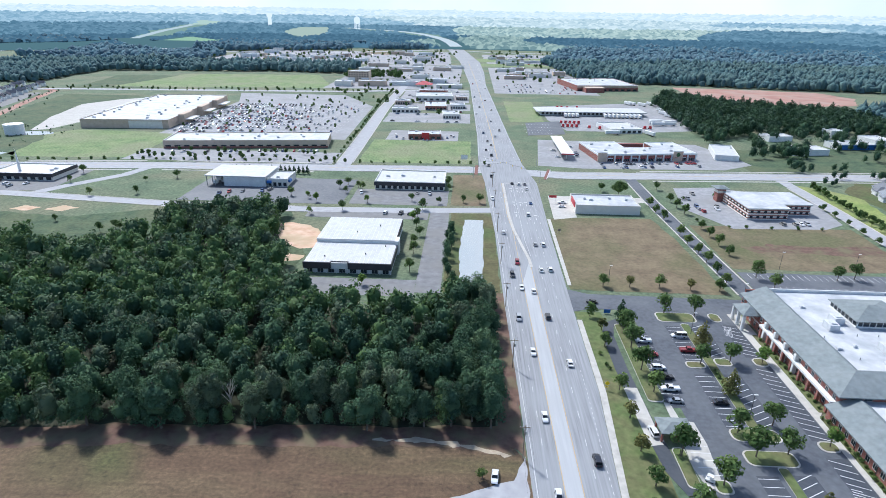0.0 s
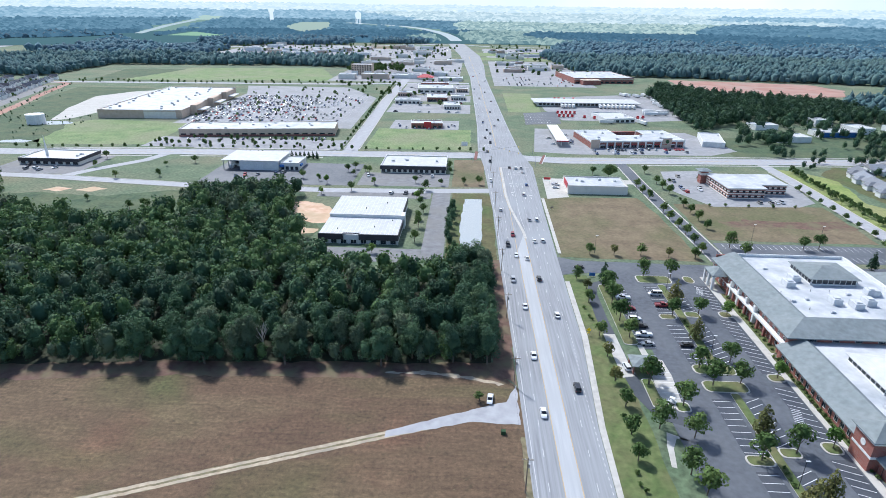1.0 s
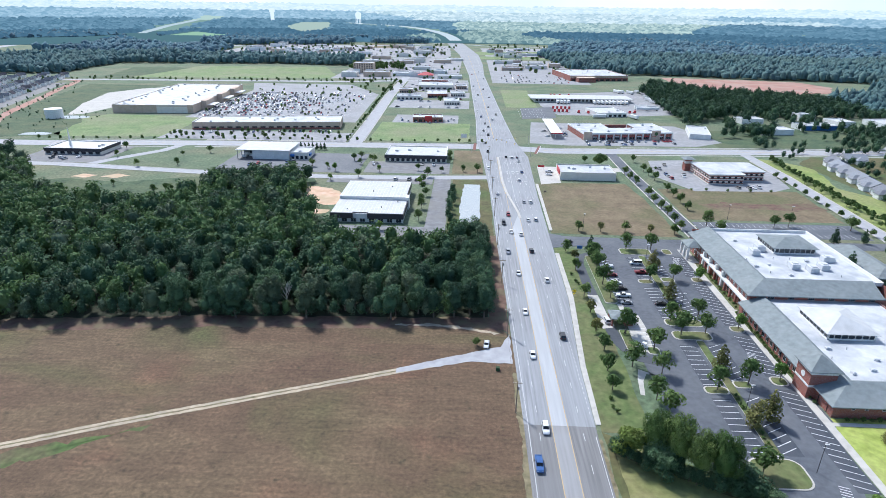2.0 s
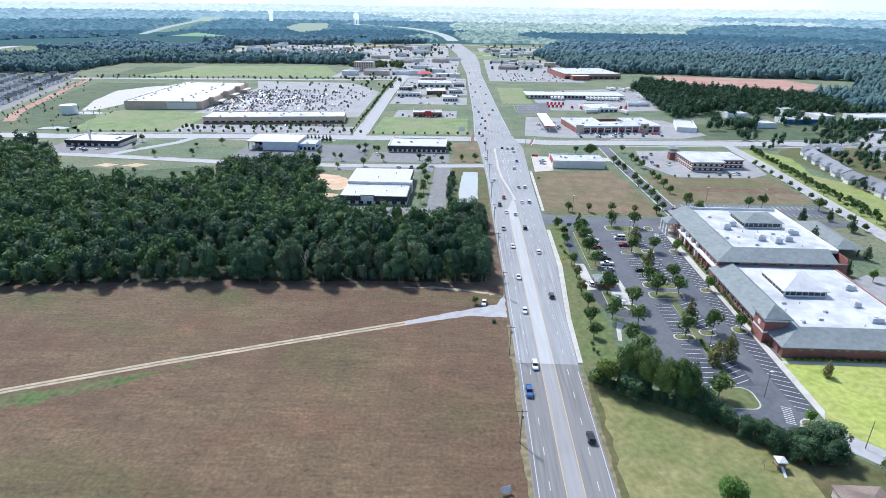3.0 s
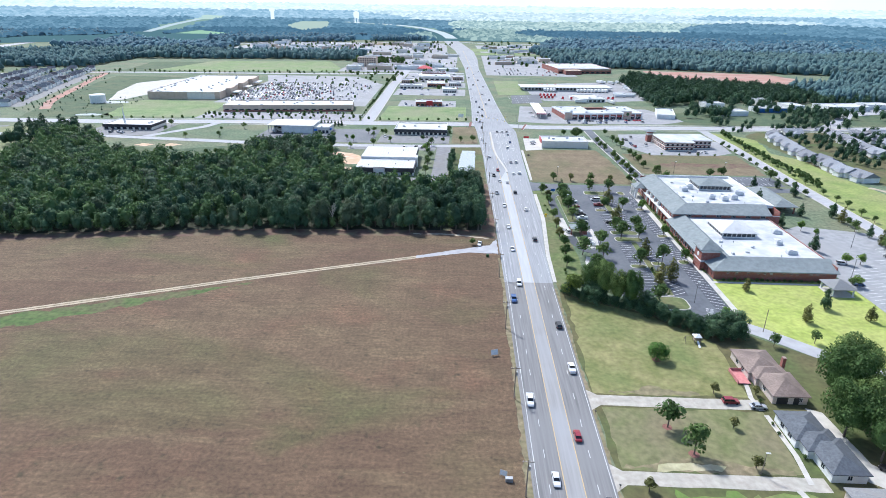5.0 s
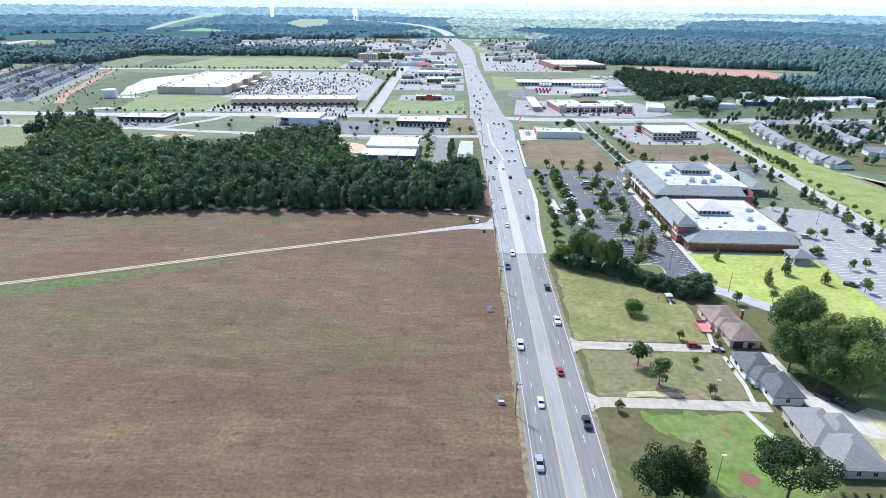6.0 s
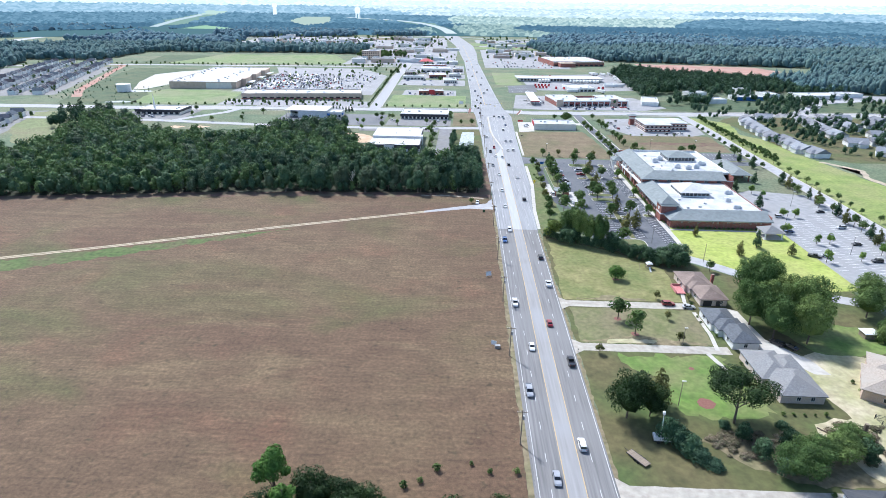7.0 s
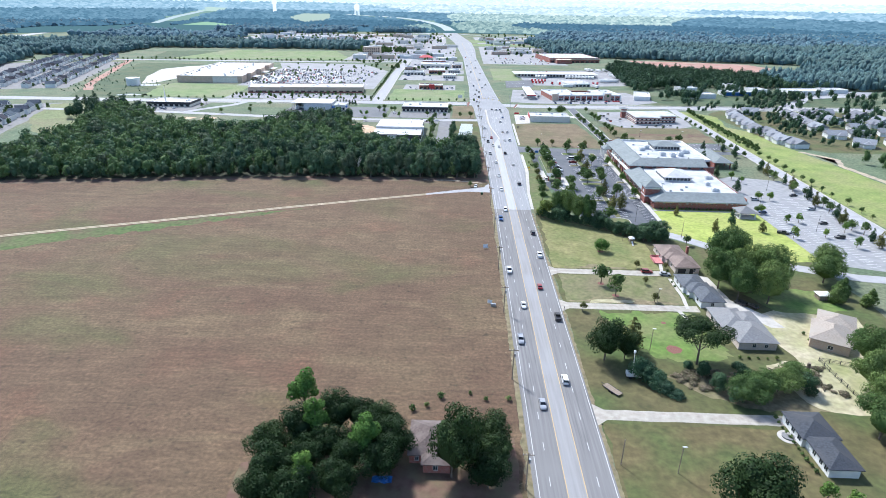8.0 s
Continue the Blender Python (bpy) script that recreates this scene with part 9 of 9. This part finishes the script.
for k in range(11):
    for x in (6.2, 10.2, 13.6):
        piece("lane_dash", DASH, road, pose(x, 270 + 12 * k, Z))


def line_on(name, pts, half, z, mat, label):
    patch(name, band(pts, half), z, M[mat], label, category="road marking")


line_on("edge_line_west", [(-8.1, -700), (-8.1, 82), (-8.6, 130), (-10.2, 215), (-11.4, 300), (-13.5, 392)], 0.09, 0.11, "white", "white edge line along the highway")
line_on("edge_line_east", [(9.8, -700), (10.0, 78)], 0.09, 0.11, "white", "white edge line along the highway")
line_on("yellow_line_west", [(-1.5, -700), (-1.5, 90), (-1.8, 160), (-2.5, 240), (-2.5, 300), (-4.4, 330), (-4.6, 398)], 0.11, 0.111, "yellow", "worn yellow line beside the turn lane")
line_on("yellow_line_east", [(2.95, -700), (2.95, 120), (2.7, 258)], 0.11, 0.111, "yellow", "worn yellow line beside the turn lane")
line_on("median", [(2.9, 256), (2.5, 266), (0.2, 285), (-2.2, 306), (-3.4, 330), (-3.6, 398)], 0.7, 0.24, "concrete", "narrow raised concrete median")
line_on("turn_bay_line", [(3.6, 270), (2.6, 290), (2.6, 398)], 0.08, 0.11, "white", "white line of the turn bay")
line_on("stop_line_south", [(-3, 399), (17, 401)], 0.3, 0.112, "white", "white stop line at the junction")
line_on("stop_line_north", [(-20, 458), (-4, 457)], 0.3, 0.112, "white", "white stop line at the junction")
line_on("far_edge_west", [(-19.3, 470), (-19.4, 560), (-28, 985), (-52, 1441)], 0.1, 0.11, "white", "white edge line along the far highway")
line_on("far_edge_east", [(13, 470), (9.3, 560), (-4, 985), (-16, 1441)], 0.1, 0.11, "white", "white edge line along the far highway")
line_on("far_yellow", [(-4.5, 470), (-6, 560), (-17, 985), (-34, 1441)], 0.25, 0.111, "yellow", "yellow centre line of the far highway")
line_on("crosswalk_east", [(27, 412), (33, 440)], 1.2, 0.106, "mulch", "brick-red crosswalk at the junction")
line_on("crosswalk_west", [(-22, 420), (-21, 448)], 1.2, 0.106, "mulch", "brick-red crosswalk at the junction")
line_on("crosswalk_gap", [(28, 412), (34, 440)], 0.25, 0.11, "white", "white crosswalk line at the junction")
line_on("cross_street_line", [(34, 424.5), (290, 440.5), (700, 470.5)], 0.25, 0.1, "yellow", "yellow centre line of the cross street")
line_on("cross_street_line_west", [(-24, 434), (-250, 424.2), (-380, 412.2)], 0.2, 0.1, "yellow", "yellow centre line of the cross street")
V, F = [], []
def quad(x, y, w, l):
    k = len(V)
    V.extend(((x - w, y - l, Z), (x + w, y - l, Z), (x + w, y + l, Z), (x - w, y + l, Z)))
    F.append((k, k + 1, k + 2, k + 3))
for k in range(70):
    y = 465 + 12 * k
    l, r = np.interp(y, [454, 560, 985, 1441], [-20, -20, -29, -53]), np.interp(y, [454, 560, 985, 1441], [14, 10, -3, -15])
    for f in (0.15, 0.29, 0.43, 0.59, 0.73, 0.87):
        quad(l + f * (r - l), y, 0.09, 1.6)
for x, y in ((1, 380), (5, 380), (8.4, 380), (12, 380), (1, 350), (5, 350), (8.4, 350), (12, 350), (1, 330), (8.4, 325), (12, 325), (-14, 470), (-11, 470), (-8, 470), (-14, 500), (-11, 500), (-8, 500), (-8, 520)):
    quad(x, y, 0.22, 2.2)
    quad(x, y + 6, 0.9, 0.5)
me = numpy_mesh("far_lane_marks", np.array(V), np.array(F), M["white"])
ob = new("far_lane_marks", me)
ob.parent = road
tagged(ob, "small white lane marks and arrows", kind="stuff")

bays = bpy.data.objects["school_car_park"]
BAY = mesh_of("bay_line", boxes((-2.7, 2.7, -0.09, 0.09, 0, 0.008)), M["baywhite"])
SEALED = [(34.4, 39.8, 154.6, 201.6)]
for y0, n in ((147, 10), (182, 9), (74.5, 9), (104.5, 9)):
    SEALED += [(48.2, 53.8, y0 - 1, y0 + 2.75 * n - 1.7), (57.7, 63.4, y0 - 1, y0 + 2.75 * n - 1)]
for y0, n in ((143.5, 13), (186, 8), (111.5, 9), (63, 15)):
    SEALED.append((69.9, 75.5, y0 - 1.5, y0 + 2.75 * n - 1))
for i, r in enumerate(SEALED):
    patch("sealed_bays_%d" % (i + 1), rect(*r), 0.0642, M["baydark"], "darker sealed asphalt of the parking bays", 3, 0.15, "pavement")
for k in range(17):
    piece("bay_line", BAY, bays, pose(37, 156 + 2.75 * k, 0.0685))
for y0, n in ((147, 10), (182, 9), (74.5, 9), (104.5, 9)):
    for k in range(n):
        piece("bay_line", BAY, bays, pose(51, y0 + 2.75 * k, 0.0685))
        piece("bay_line", BAY, bays, pose(60.4, y0 + 1 + 2.75 * k, 0.0685, 0, 0, 28))
for y0, n in ((143.5, 13), (186, 8), (111.5, 9), (63, 15)):
    for k in range(n):
        piece("bay_line", BAY, bays, pose(72.6, y0 + 2.75 * k, 0.0685, 0, 0, -22))
for k in range(6):
    piece("bay_line", BAY, bays, pose(37, 127 + 2.75 * k, 0.09))
HATCH = mesh_of("hatch_line", boxes((-1.3, 1.3, -0.1, 0.1, 0, 0.008)), M["baywhite"])
for x, y, n in ((69.6, 118, 8), (70, 199, 8), (65.5, 56, 9), (38, 139, 4)):
    for k in range(n):
        piece("hatch_line", HATCH, bays, pose(x + 0.25 * k, y + 0.85 * k if y > 60 else y + 0.9 * k, 0.069, 0, 0, -20))
north = bpy.data.objects["north_car_park"]
for k in range(28):
    piece("bay_line", BAY, north, pose(101 + 2.8 * k, 253.5, 0.0685, 0, 0, 90))
    if k % 9:
        piece("bay_line", BAY, north, pose(101 + 2.8 * k, 240.5, 0.0685, 0, 0, 90))
rear = bpy.data.objects["rear_car_park"]
for x, n, y0 in ((139, 18, 42), (147, 30, 24), (155, 34, 18), (165, 38, 14), (174, 44, 12)):
    for k in range(n):
        piece("bay_line", BAY, rear, pose(x, y0 + 2.75 * k, 0.056, 0, 0, 12))
yard = bpy.data.objects["terminal_cars"]
for k in range(10):
    for y in (585, 600, 615, 630):
        piece("bay_line", BAY, yard, pose(28.5 + 3 * k, y, 0.0685, 0, 0, 90))
lot = bpy.data.objects["store_car_park"]
V, F = [], []
Z = 0.056
for a in range(11):
    for side in (-2.8, 2.8):
        for k in range(45):
            x = -313.8 + 3.6 * k
            if x < np.interp(560 + 17 * a, [540, 730, 828], [-150, -154, -195]):
                quad(x, 560 + 17 * a + side + 0.12 * (x + 230), 0.08, 2.5)
ob = new("far_bay_lines", numpy_mesh("far_bay_lines", np.array(V), np.array(F), M["white"]))
ob.parent = lot
tagged(ob, "white bay lines of the store car park", kind="stuff")
